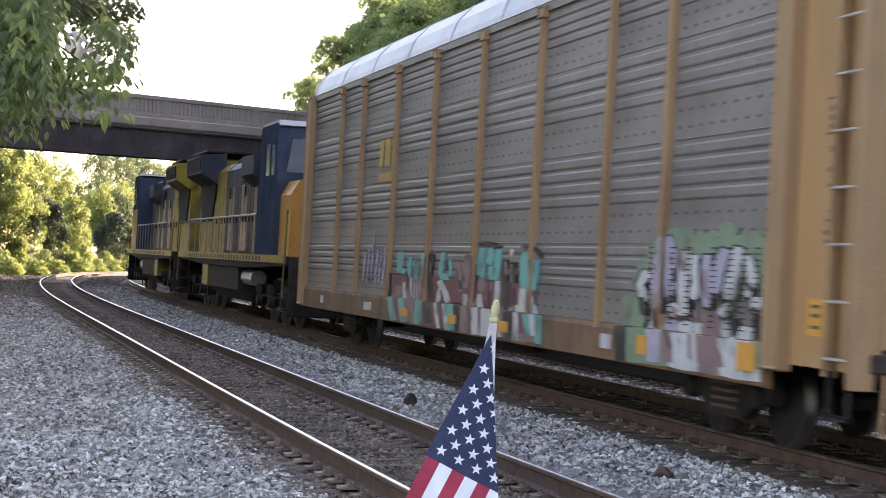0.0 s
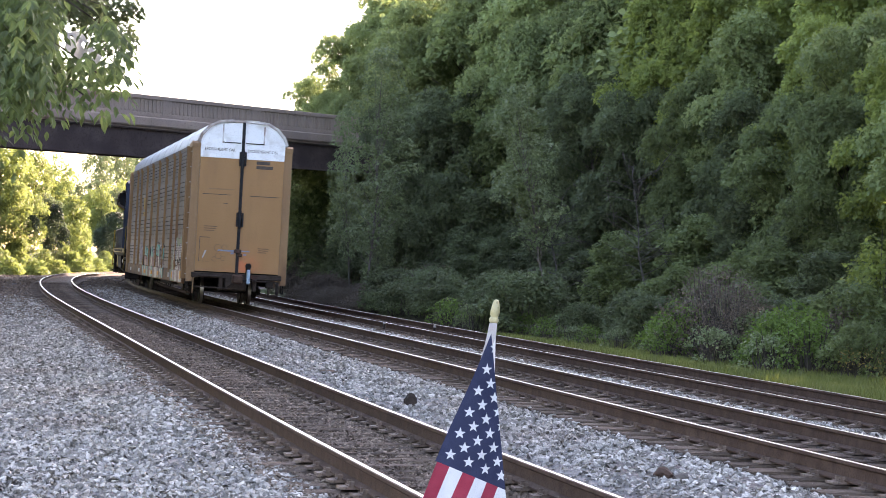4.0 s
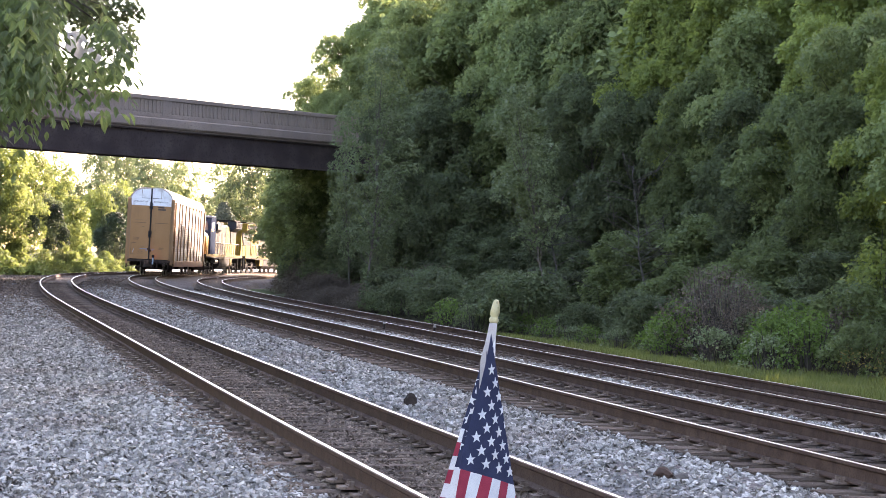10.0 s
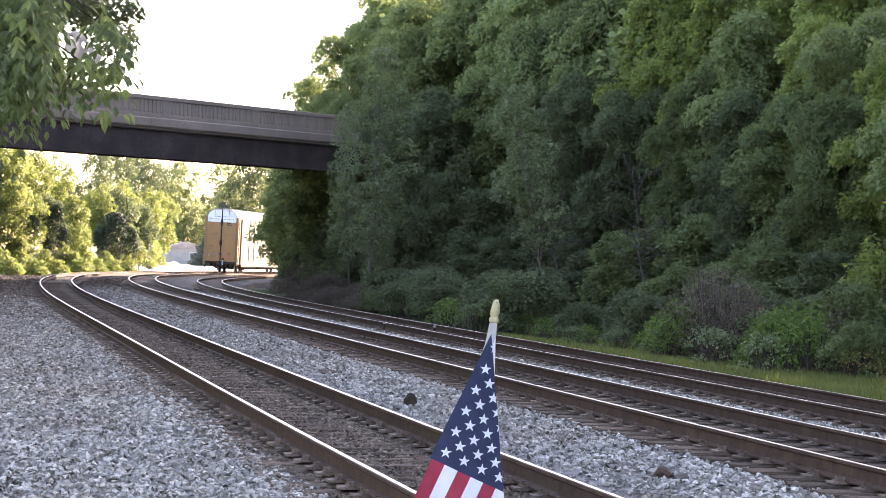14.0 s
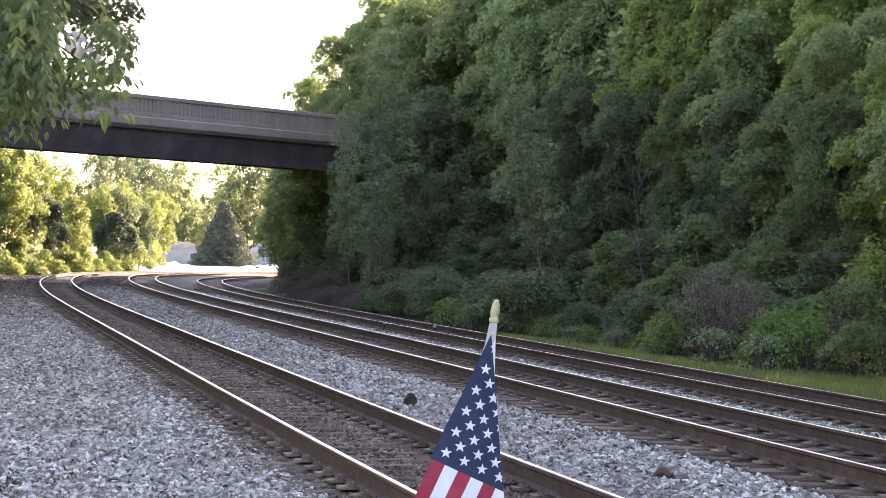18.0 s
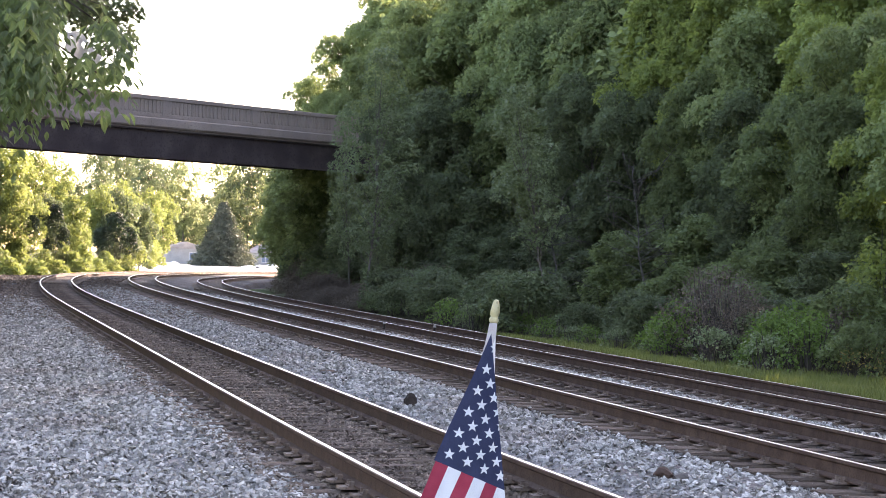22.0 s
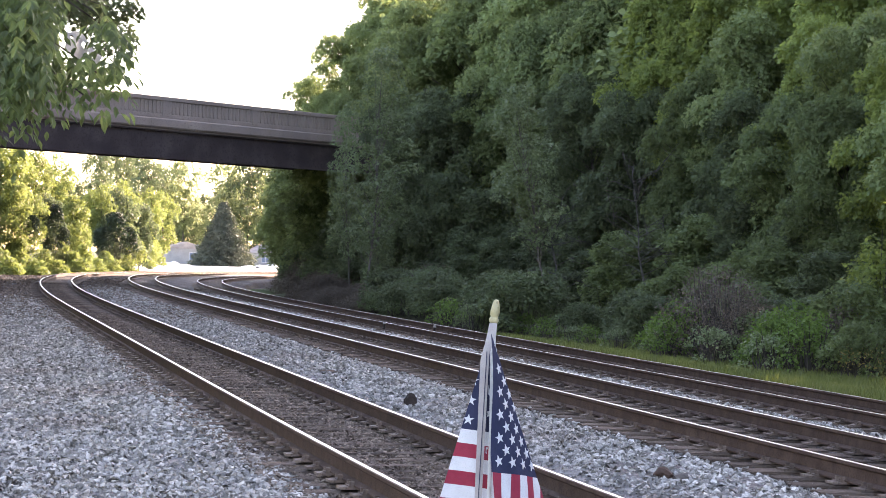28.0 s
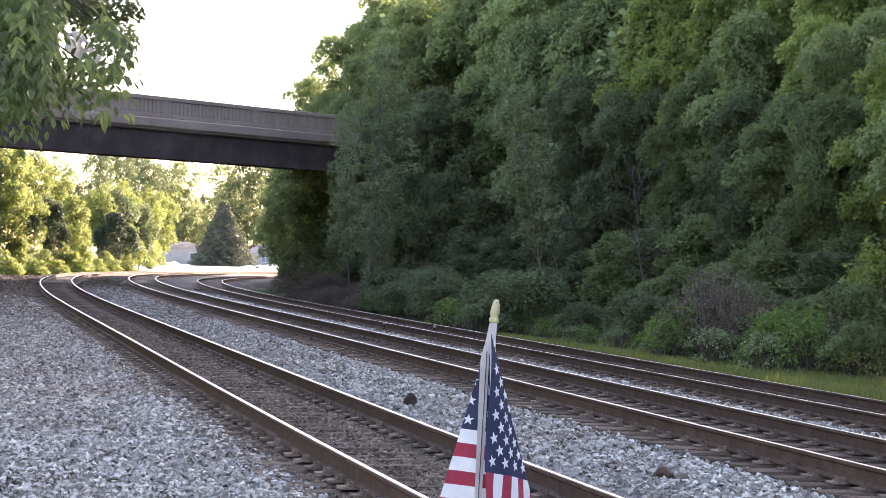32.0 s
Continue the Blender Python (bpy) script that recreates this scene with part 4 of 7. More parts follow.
    st("white", 0.08, (3.78, 1.13), (3.75, 0.99))
    st("rose", 0.17, (3.42, 1.25), (3.31, 0.95))
    st("white", 0.08, (2.99, 1.18), (3.02, 1.02))
    st("black", 0.08, (2.83, 1.20), (2.77, 1.05))
    st("white", 0.11, (2.53, 1.14), (2.56, 0.99))
    st("black", 0.12, (2.24, 1.26), (2.16, 1.12), (2.10, 1.03))
    st("black", 0.08, (5.48, 1.34), (5.35, 1.15))
    st("lilac", 0.12, (5.03, 1.10), (5.05, 0.98))
    st("rose", 0.05, (4.61, 1.79), (4.61, 1.71))
    st("rose", 0.05, (4.28, 1.75), (4.22, 1.63))
    st("rose", 0.04, (3.68, 1.66), (3.59, 1.37))
    st("rose", 0.03, (5.10, 1.70), (5.10, 1.62))
    st("rose", 0.03, (2.13, 1.41), (2.14, 1.35))
    st("rose", 0.05, (4.47, 1.26), (4.40, 1.16))
    st("rose", 0.03, (3.87, 1.26), (3.83, 1.17))
    st("rose", 0.03, (2.72, 1.73), (2.69, 1.65))
    st("black", 0.03, (3.45, 1.39), (3.17, 1.40))
    st("black", 0.03, (3.13, 1.46), (3.17, 1.30))
    st("black", 0.03, (4.52, 1.66), (4.49, 1.51))
    st("black", 0.02, (3.13, 1.20), (2.84, 1.20))
    st("black", 0.04, (2.54, 1.55), (2.39, 1.47))
    st("black", 0.02, (4.05, 1.38), (3.98, 1.20))
    st("black", 0.02, (4.87, 1.71), (4.82, 1.36))
    st("black", 0.02, (3.81, 1.76), (3.74, 1.44))
    st("black", 0.02, (3.00, 1.80), (3.14, 1.50))
    for u, c in ((4.9, "green"), (4.0, "white"), (3.2, "rose"), (2.6, "white")):
        coat(car, c, [(u + 0.5, 1.01), (u - 0.5, 1.012), (u - 0.52, 0.8), (u - 0.55, 0.66), (u, 0.645), (u + 0.4, 0.66)], True)
    si("black", 0.17, (5.95, 0.95), (5.86, 0.66))
    si("green", 0.19, (5.49, 0.98), (5.41, 0.70))
    si("lilac", 0.14, (4.97, 0.97), (4.87, 0.74))
    si("rose", 0.12, (4.49, 0.92), (4.41, 0.76))
    si("white", 0.21, (4.06, 0.98), (3.94, 0.75))
    si("rose", 0.15, (3.37, 0.97), (3.14, 0.78))
    si("white", 0.10, (2.90, 0.95), (2.69, 0.82))
    si("green", 0.13, (2.09, 0.96), (1.98, 0.84))
    si("black", 0.02, (4.57, 0.89), (4.37, 0.89))
    si("rose", 0.03, (3.86, 0.89), (3.82, 0.83))
    # paint on the posts that stand in the pieces
    for u, c, z0, z1 in ((15.64, "black", 1.2, 1.72), (12.73, "maroon", 1.1, 1.75), (9.79, "turquoise", 1.3, 1.72), (9.77, "maroon", 1.02, 1.3), (4.92, "lilac", 1.25, 2.0), (4.94, "black", 1.02, 1.25)):
        part("spray_paint", prism([(u - 0.07, z0), (u + 0.06, z0 + 0.05), (u + 0.07, z1 - 0.04), (u - 0.03, z1)], -1.492, -1.4865), SPRAY[c], car, c + " graffiti paint on a post")
    # slots of the sheets show through the paint
    bm = bmesh.new()
    for u in (5.2, 4.55, 4.08, 3.4, 2.95, 2.62, 2.3):
        for n in range(15):
            z = 1.10 + 0.055 * n
            add_box(bm, -1.489, -1.47, u - 0.045, u + 0.045, z - 0.006, z + 0.006)
    tagged(part("perforation", bm, M_HOLE, car), kind="stuff")


POSTS = (23.4, 21.3, 18.4, 15.62, 12.72, 9.78, 6.93, 4.92)


def build_autorack():
    car = thing("auto_carrier", "tan and grey auto carrier rail car with graffiti", "rail car")
    L, W = 27.4, 1.53
    # side sheets: ribbed courses between posts
    cours = 1.03
    prof = [(0.0, 0.012), (0.006, 0.012), (0.012, 0.0), (0.40, 0.0)]
    for k in range(4):
        q = 0.40 + k * 0.148
        prof += [(q + 0.03, 0.0), (q + 0.05, 0.010), (q + 0.12, 0.010), (q + 0.14, 0.0)]
    prof.append((cours, 0.0))
    V, F = [], []
    for yy in (0.0, 1.0):
        V += [(-a, yy, b) for b, a in prof] + [(0.02, yy, 0.0), (0.02, yy, cours)]
    n = len(prof)
    for i in range(n - 1):
        F.append((i, i + 1, n + 2 + i + 1, n + 2 + i))
    F += [(n, n + 2 + n, n + 2 + n + 1, n + 1), (0, n + 2, n + 2 + n, n), (n - 1, n + 1, 2 * n + 3, 2 * n + 1)]
    sheet = fast_mesh("side_panel", V, F, M_PANEL)
    courses = [(1.03, 0.89), (1.92, 1.06), (2.98, 1.06), (4.04, 0.83)]
    bays = [26.6, *POSTS, 2.0]
    for sx in (-1, 1):
        for a, b in zip(bays[1:], bays[:-1]):
            for z0, tall in courses:
                ob = hang("side_panel", sheet, car)
                ob.matrix_basis = pose(sx * 1.425, a if sx < 0 else b, z0, 0, 0, 0 if sx < 0 else 180)
                ob.scale = (1, b - a, tall / cours)
            # vent holes: two open rows on the flat of each sheet, fine dashes between its ribs
            bm = bmesh.new()
            for z0, tall in courses:
                for f, gap, wide, high in ((0.12, 0.30, 0.02, 0.014), (0.29, 0.30, 0.02, 0.014), (0.415, 0.11, 0.02, 0.009), (0.557, 0.11, 0.02, 0.009), (0.70, 0.11, 0.02, 0.009), (0.845, 0.11, 0.02, 0.009)):
                    if sx > 0 and gap < 0.2:
                        continue
                    m = max(3, int((b - a - 0.2) / gap))
                    for j in range(m):
                        yy, zz = a + 0.1 + (b - a - 0.2) * (j + 0.5) / m, z0 + f * tall
                        add_box(bm, sx * 1.427 - 0.003, sx * 1.427 + 0.003, yy - wide, yy + wide, zz - high, zz + high)
            tagged(part("perforation", bm, M_HOLE, car), kind="stuff")
        for u in POSTS:
            wide = 0.062 if u > 6 else 0.075
            bm = box(sx * 1.42, sx * 1.486, u - wide, u + wide, 0.96, 4.9, 0.012)
            add_box(bm, sx * 1.42, sx * 1.51, u - wide - 0.07, u + wide + 0.07, 4.80, 4.93, 0.012)
            part("side_post", bm, M_TAN_POST, car)
        part("corner_post", box(sx * 1.38, sx * 1.53, 26.6, 27.1, 0.66, 4.95, 0.02), M_TAN_POST, car)
        # sill and top rail
        bm = prism([(1.40, 0.60), (1.49, 0.62), (1.49, 0.97), (1.47, 1.025), (1.40, 1.025)], 2.0, 27.1, 1) if sx > 0 else prism([(-1.40, 0.60), (-1.40, 1.025), (-1.47, 1.025), (-1.49, 0.97), (-1.49, 0.62)], 2.0, 27.1, 1)
        part("side_sill", bm, M_SILL, car, "brown sill with stained paint")
        part("top_rail", box(sx * 1.36, sx * 1.46, 0.2, 27.1, 4.87, 4.985, 0.01), M_PANEL, car)
        # end bay: flat sheet, two heavy uprights with cap, ladder between
        part("end_sheet", box(sx * 1.37, sx * 1.41, 0.1, 2.0, 0.85, 4.93), M_TAN, car)
        part("end_upright", box(sx * 1.41, sx * 1.52, 1.62, 1.98, 0.80, 4.95, 0.02), M_TAN_POST, car)
        part("end_upright", box(sx * 1.41, sx * 1.49, 0.64, 0.74, 0.80, 4.95, 0.01), M_TAN_POST, car)
        bm = prism([(0.02, 0.72), (0.02, 4.92), (0.16, 4.92), (0.16, 0.72)], sx * 1.36, sx * 1.55)
        part("end_upright", bm, M_TAN_POST, car, "tan corner upright")
        bm = prism([(-0.02, 4.88), (-0.02, 5.0), (0.1, 5.06), (1.0, 4.98), (1.05, 4.88)], sx * 1.34, sx * 1.56)
        part("post_cap", bm, M_TAN_POST, car)
        lad = part("ladder", box(sx * 1.50, sx * 1.545, 0.17, 0.21, 0.86, 4.86, 0.008), M_TAN_POST, car)
        part("ladder_rail", box(sx * 1.50, sx * 1.545, 0.58, 0.62, 0.86, 4.86, 0.008), M_TAN_POST, lad)
        for k in range(9):
            part("rung", rod((sx * 1.54, 0.15, 0.95 + k * 0.475), (sx * 1.54, 0.64, 0.95 + k * 0.475), 0.014, seg=6), M_RUNG, lad)
        part("stirrup", box(sx * 1.46, sx * 1.52, 0.2, 0.6, 0.45, 0.49, 0.01), M_DARKSTEEL, car)
        for yy in (0.2, 0.58):
            part("stirrup_leg", box(sx * 1.47, sx * 1.51, yy, yy + 0.03, 0.45, 0.85), M_DARKSTEEL, car)
    # roof: folded sheets along the car
    arc = [(-1.43, 4.97), (-1.40, 5.10), (-1.31, 5.33), (-1.08, 5.58), (-0.76, 5.75), (-0.4, 5.785), (0.4, 5.785), (0.76, 5.75), (1.08, 5.58), (1.31, 5.33), (1.40, 5.10), (1.43, 4.97)]
    inner = [(a * 0.985, b - 0.03) for a, b in arc[::-1]]
    for k in range(9):
        a, b = 0.25 + k * 2.96, 0.25 + (k + 1) * 2.96 - 0.006
        part("roof_sheet", prism(arc + inner, a, b, 1), M_ROOF, car)
        if k:
            rib = [(x * 1.006, z + 0.012) for x, z in arc]
            part("roof_seam", prism(rib + [(x, z - 0.004) for x, z in arc[::-1]], a - 0.035, a + 0.03, 1), M_ROOF, car)
    part("deck_floor", box(-1.36, 1.36, 0.2, 27.1, 1.0, 1.12), M_DARKSTEEL, car)
    # end doors, tail and head
    for tail in (True, False):
        y0 = 0.0 if tail else 27.05
        d = -1 if tail else 1
        ya, yb = (0.0, 0.06) if tail else (27.1, 27.16)
        for sx in (-1, 1):
            o = [(0.05, 1.06), (1.30, 1.06), (1.30, 4.58), (0.05, 4.58)]
            door = part("end_door", prism([(sx * a, b) for a, b in o], ya, yb, 1), M_TAN, car, "tan end door leaf")
            part("door_bead", box(min(sx * 0.3, sx * 1.18), max(sx * 0.3, sx * 1.18), ya + d * 0.012, yb, 3.44, 3.46), M_INK, door)
            o = [(0.05, 4.584), (1.30, 4.584), (1.315, 5.1), (1.20, 5.36), (0.98, 5.56), (0.70, 5.68), (0.05, 5.71)]
            part("upper_door", prism([(sx * a, b) for a, b in o], ya, yb, 1), M_WHITE, car, "white upper end door")
            part("hinge_post", box(min(sx * 1.31, sx * 1.36), max(sx * 1.31, sx * 1.36), ya, yb + 0.05, 1.0, 5.0), M_TAN_POST, car)
            part("door_bar", box(min(sx * 0.62, sx * 0.66), max(sx * 0.62, sx * 0.66), ya - 0.012 if tail else yb, yb, 5.05, 5.62), M_STAINED, car)
            part("door_ledge", box(min(sx * 0.08, sx * 0.64), max(sx * 0.08, sx * 0.64), ya - 0.02 if tail else yb, yb, 5.06, 5.085), M_DARKSTEEL, car)
        rim = arc[1:-1]
        low = [(x * 0.955, z - 0.075) for x, z in rim[::-1]]
        part("end_frame", prism(rim + low, ya - 0.05 if tail else yb - 0.06, yb if tail else yb + 0.05, 1), M_STAINED, car, "rust-stained white end frame")
        part("lock_bar", box(-0.045, 0.045, ya - 0.05 if tail else yb, ya + 0.03 if tail else yb + 0.05, 1.0, 5.72, 0.01), M_BLACK, car, "black centre locking bar")
        for zz in (4.36, 2.48):
            latch = part("latch", box(-0.05, 0.05, ya - 0.1 if tail else yb, ya if tail else yb + 0.1, zz - 0.04, zz + 0.50, 0.02), M_BLACK, car)
            for q in (-0.105, 0.065):
                part("latch_bar", box(q, q + 0.045, ya - 0.12 if tail else yb, ya if tail else yb + 0.12, zz, zz + 0.44, 0.008), M_BLACK, latch)
        if tail:
            part("lock_handle", box(-0.12, 0.1, -0.11, -0.02, 1.66, 1.78, 0.02), M_RUST, car)
            part("lock_handle", box(0.0, 0.14, -0.09, -0.02, 1.56, 1.66, 0.02), M_RUST, car)
            for x in (-0.72, 0.62):
                lettering("EXCESS HEIGHT CAR", 0.125, M_INK, car, pose(x, -0.006, 4.80, 90, 0, 0), width=0.93)
            bars(car, 0.44, -0.004, 4.44, 0.42, 1, 0.1, M_INK, high=0.10)
            bars(car, 0.44, -0.004, 4.30, 0.52, 1, 0.1, M_INK, high=0.10)
            bars(car, -1.0, -0.003, 3.60, 0.78, 1, 0.1, M_TAN_POST, high=0.035)
            bars(car, -0.52, -0.004, 3.17, 0.13, 1, 0.1, M_INK, high=0.02)
            bars(car, -1.08, -0.004, 2.44, 0.4, 3, 0.065, M_STENCIL, high=0.028)
            bars(car, 0.62, -0.004, 1.82, 0.34, 3, 0.06, M_STENCIL, high=0.028)
            # access hatch
            fr = part("hatch", box(-1.20, -0.88, -0.012, 0.0, 1.36, 2.12, 0.004), M_TAN, car, "tan access hatch")
            part("hatch_rim", box(-1.20, -0.88, -0.018, -0.0115, 2.10, 2.12), M_INK, fr)
            part("hatch_rim", box(-1.20, -1.185, -0.018, -0.0115, 1.36, 2.10), M_INK, fr)
            part("hatch_rim", box(-1.185, -0.88, -0.018, -0.0115, 1.36, 1.37), M_INK, fr)
            bm = prism([(-1.02, 1.70), (-0.97, 1.70), (-1.05, 1.50), (-1.09, 1.44), (-1.10, 1.48)], -0.019, -0.012, 1)
            part("chalk_mark", bm, M_SIGN_WHITE, car)
            bm = box(-0.62, -0.08, -0.005, 0, 1.70, 1.75)
            add_box(bm, 0.12, 0.36, -0.005, 0, 1.71, 1.75)
            add_box(bm, -0.22, -0.12, -0.005, 0, 1.62, 1.68)
            add_box(bm, 0.18, 0.27, -0.005, 0, 1.60, 1.64)
            part("spray_paint", bm, material("faded_blue_spray", (0.15, 0.18, 0.25), (0.19, 0.22, 0.29), 5, 0.6, bump=0), car, "faded blue scrawl")
            for cx, cz, rr in ((-0.62, 1.80, 0.11), (-0.42, 1.82, 0.08), (-0.60, 1.55, 0.09), (-0.45, 1.48, 0.07), (-0.72, 1.45, 0.07)):
                bm = bmesh.new()
                for k in range(11):
                    a0, a1 = k * 0.5, (k + 1) * 0.5
                    add_rod(bm, (cx + rr * math.cos(a0), -0.003, cz + rr * math.sin(a0)), (cx + rr * math.cos(a1), -0.003, cz + rr * math.sin(a1)), 0.007, seg=4)
                part("scrawl", bm, M_STENCIL, car)
    # tail ironwork
    part("end_sill", box(-1.4, 1.4, -0.05, 0.25, 0.86, 1.02, 0.02), M_GRIME, car)
    part("crossover_step", box(-1.2, -0.5, -0.22, -0.05, 0.90, 0.94, 0.01), M_GRIME, car)
    part("crossover_step", box(0.35, 1.2, -0.22, -0.05, 0.80, 0.84, 0.01), M_GRIME, car)
    for x in (0.98, 1.24):
        part("step_frame", box(x, x + 0.07, -0.12, -0.02, 0.42, 0.80, 0.01), M_GRIME, car, "rusty brown step frame")
    part("step_tread", box(0.98, 1.31, -0.14, -0.0, 0.38, 0.42, 0.008), M_GRIME, car)
    part("pocket", box(-0.36, 0.32, -0.06, 0.6, 0.50, 0.95, 0.04), M_GRIME, car)
    for x in (-0.55, 0.5):
        part("bracket", box(x, x + 0.12, -0.12, 0.1, 0.50, 0.9, 0.02), M_GRIME, car)
    part("brake_box", box(0.9, 1.15, -0.2, -0.02, 0.62, 0.84, 0.03), M_GRIME, car)
    coupler(car, 0.0, -1)
    coupler(car, 27.4, 1)
    bm = rod((-1.35, -0.16, 0.58), (-0.35, -0.2, 0.56), 0.018, seg=6)
    add_rod(bm, (-0.35, -0.2, 0.56), (-0.12, -0.3, 0.75), 0.018, seg=6)
    part("cut_lever", bm, M_GRIME, car, "pale steel uncoupling lever")
    bm = rod((-1.34, -0.14, 0.86), (-1.36, -0.16, 0.36), 0.02, seg=6)
    part("hand_grip", bm, M_TAN_POST, car)
    # end-of-train device: pale box on the coupler with a turning red flasher
    M_CASE = material("pale_blue_casing", (0.26, 0.36, 0.45), (0.36, 0.45, 0.52), 5, 0.5, bump=0.05)
    part("end_of_train_unit", box(0.272, 0.372, -0.42, -0.3, 0.72, 1.17, 0.02), M_CASE, car, "pale blue end-of-train device")
    part("bracket", box(0.0, 0.30, -0.36, -0.3, 0.80, 0.86, 0.01), M_DARKSTEEL, car)
    lamp_bm = rod((0, -0.055, 0), (0, -0.03, 0), 0.09, seg=20)
    lamp = part("flasher", lamp_bm, M_REDLAMP, car, "red flashing lamp")
    part("lamp_core", rod((0, -0.06, 0), (0, -0.056, 0), 0.055, seg=16), M_HOT, lamp)
    part("lamp_shell", rod((0, -0.03, 0), (0, 0.05, 0), 0.094, 0.07, 20), M_DARKSTEEL, lamp)
    bm = bmesh.new()
    bmesh.ops.create_cone(bm, cap_ends=False, segments=20, radius1=0.093, radius2=0.093, depth=0.05, matrix=Matrix.Translation((0, -0.0385, 0)) @ Matrix.Rotation(math.pi / 2, 4, "X"))
    part("lamp_rim", bm, M_DARKSTEEL, lamp)
    lamp.matrix_basis = pose(0.32, -0.36, 1.275)
    bm = box(0.25, 0.39, -0.302, -0.23, 1.0, 1.36, 0.006)
    part("lamp_housing", bm, M_DARKSTEEL, car)
    wheels = freight_truck(car, 3.875) + freight_truck(car, 23.525)
    part("centre_sill", box(-0.3, 0.3, 0.3, 27.1, 0.62, 1.0, 0.02), M_DARKSTEEL, car)
    for k in range(8):
        yy = 6.6 + k * 2.0
        part("cross_bearer", prism([(-1.42, 0.78), (-1.42, 1.0), (1.42, 1.0), (1.42, 0.78), (0.35, 0.58), (-0.35, 0.58)], yy, yy + 0.12, 1), M_DARKSTEEL, car)
    part("brake_cylinder", rod((-0.75, 12.0, 0.62), (-0.75, 12.9, 0.62), 0.2, seg=16), M_DARKSTEEL, car)
    part("air_tank", rod((0.75, 12.0, 0.62), (0.75, 13.6, 0.62), 0.22, seg=16), M_DARKSTEEL, car)
    # black sheets added under the floor, standing for the shade beneath the car
    for sx in (-1, 1):
        part("side_beam", box(min(sx * 0.5, sx * 0.44), max(sx * 0.5, sx * 0.44), 6.2, 21.3, 0.36, 1.0, 0.01), M_BLACK, car)
    # markings on the left side
    for u, c, w, h in ((24.3, M_SIGN_WHITE, 0.16, 0.14), (13.9, M_SIGN_WHITE, 0.12, 0.1), (16.6, M_SIGN_YELLOW, 0.5, 0.12), (13.4, M_SIGN_YELLOW, 0.45, 0.13), (10.6, M_SIGN_YELLOW, 0.42, 0.14), (6.35, M_SIGN_WHITE, 0.28, 0.16), (5.1, M_SIGN_YELLOW, 0.3, 0.2), (2.15, M_SIGN_YELLOW, 0.42, 0.26), (19.6, M_SIGN_WHITE, 0.5, 0.14)):
        part("marking_plate", box(-1.526, -1.489, u, u + w, 0.74, 0.74 + h), c, car)
    part("marking_plate", box(-1.416, -1.41, 0.92, 1.28, 1.12, 1.44), M_SIGN_YELLOW, car, "yellow notice plate")
    for z0, z1, u0, u1 in ((3.15, 3.17, 0.76, 1.06), (2.85, 2.87, 0.76, 1.06), (3.05, 3.10, 0.82, 1.0), (2.97, 3.02, 0.82, 1.0), (2.90, 2.94, 0.82, 1.0), (2.70, 2.75, 0.84, 0.98), (2.53, 2.57, 0.9, 1.0), (2.47, 2.50, 0.88, 0.94),
                           (2.40, 2.43, 0.88, 1.0), (2.18, 2.21, 0.88, 0.95), (2.10, 2.13, 0.84, 1.0), (1.99, 2.03, 0.82, 1.02), (1.92, 1.95, 0.86, 1.0)):
        part("stencil_bar", box(-1.415, -1.41, u0, u1, z0, z1), M_INK, car)
    for z0 in (1.18, 1.28, 1.36):
        part("stencil_bar", box(-1.42, -1.416, 1.0, 1.2, z0, z0 + 0.03), M_INK, car)
    # faded logo panel on the second bay from the head
    for a, b, c, d in ((18.35, 18.75, 3.25, 3.72), (18.85, 19.3, 3.25, 3.72), (19.4, 19.75, 3.25, 3.72), (18.35, 19.75, 2.98, 3.14)):
        part("logo_plate", box(-1.452, -1.446, a, b, c, d), M_LOGO, car, "faded yellow painted emblem")
    paint_side(car)
    return car, wheels, lamp


M_BLUE = material("dark_blue_loco_paint", (0.018, 0.02, 0.03), (0.028, 0.03, 0.04), 1.5, 0.55, bump=0.04, grain=20, c3=(0.045, 0.04, 0.034), amount3=0.4, scale3=1.0, spec=0.05)
M_BLUE_GLOSS = material("polished_dark_blue_paint", (0.02, 0.02, 0.026), (0.03, 0.03, 0.036), 1.5, 0.35, bump=0.03, grain=20, spec=0.052)
M_CAB_BLUE = material("blue_cab_paint", (0.03, 0.037, 0.055), (0.045, 0.052, 0.072), 1.5, 0.35, bump=0.03, grain=20, spec=0.0)
M_GOLD = material("yellow_loco_paint", (0.14, 0.098, 0.016), (0.19, 0.13, 0.02), 1.5, 0.45, bump=0.04, grain=20, c3=(0.06, 0.046, 0.025), amount3=0.35, scale3=1.2, spec=0.05)
M_NOSE = material("orange_nose_paint", (0.32, 0.15, 0.036), (0.37, 0.185, 0.048), 1.5, 0.45, bump=0.05, grain=20, spec=0.08)
M_LOCO_GREY = material("light_grey_loco_paint", (0.09, 0.087, 0.083), (0.13, 0.126, 0.12), 1.5, 0.4, bump=0.05, c3=(0.12, 0.11, 0.10), amount3=0.3, spec=0.4)
M_GLASS = material("dark_cab_glass", (0.10, 0.13, 0.17), (0.14, 0.17, 0.21), 1.0, 0.08, bump=0, spec=0.8)


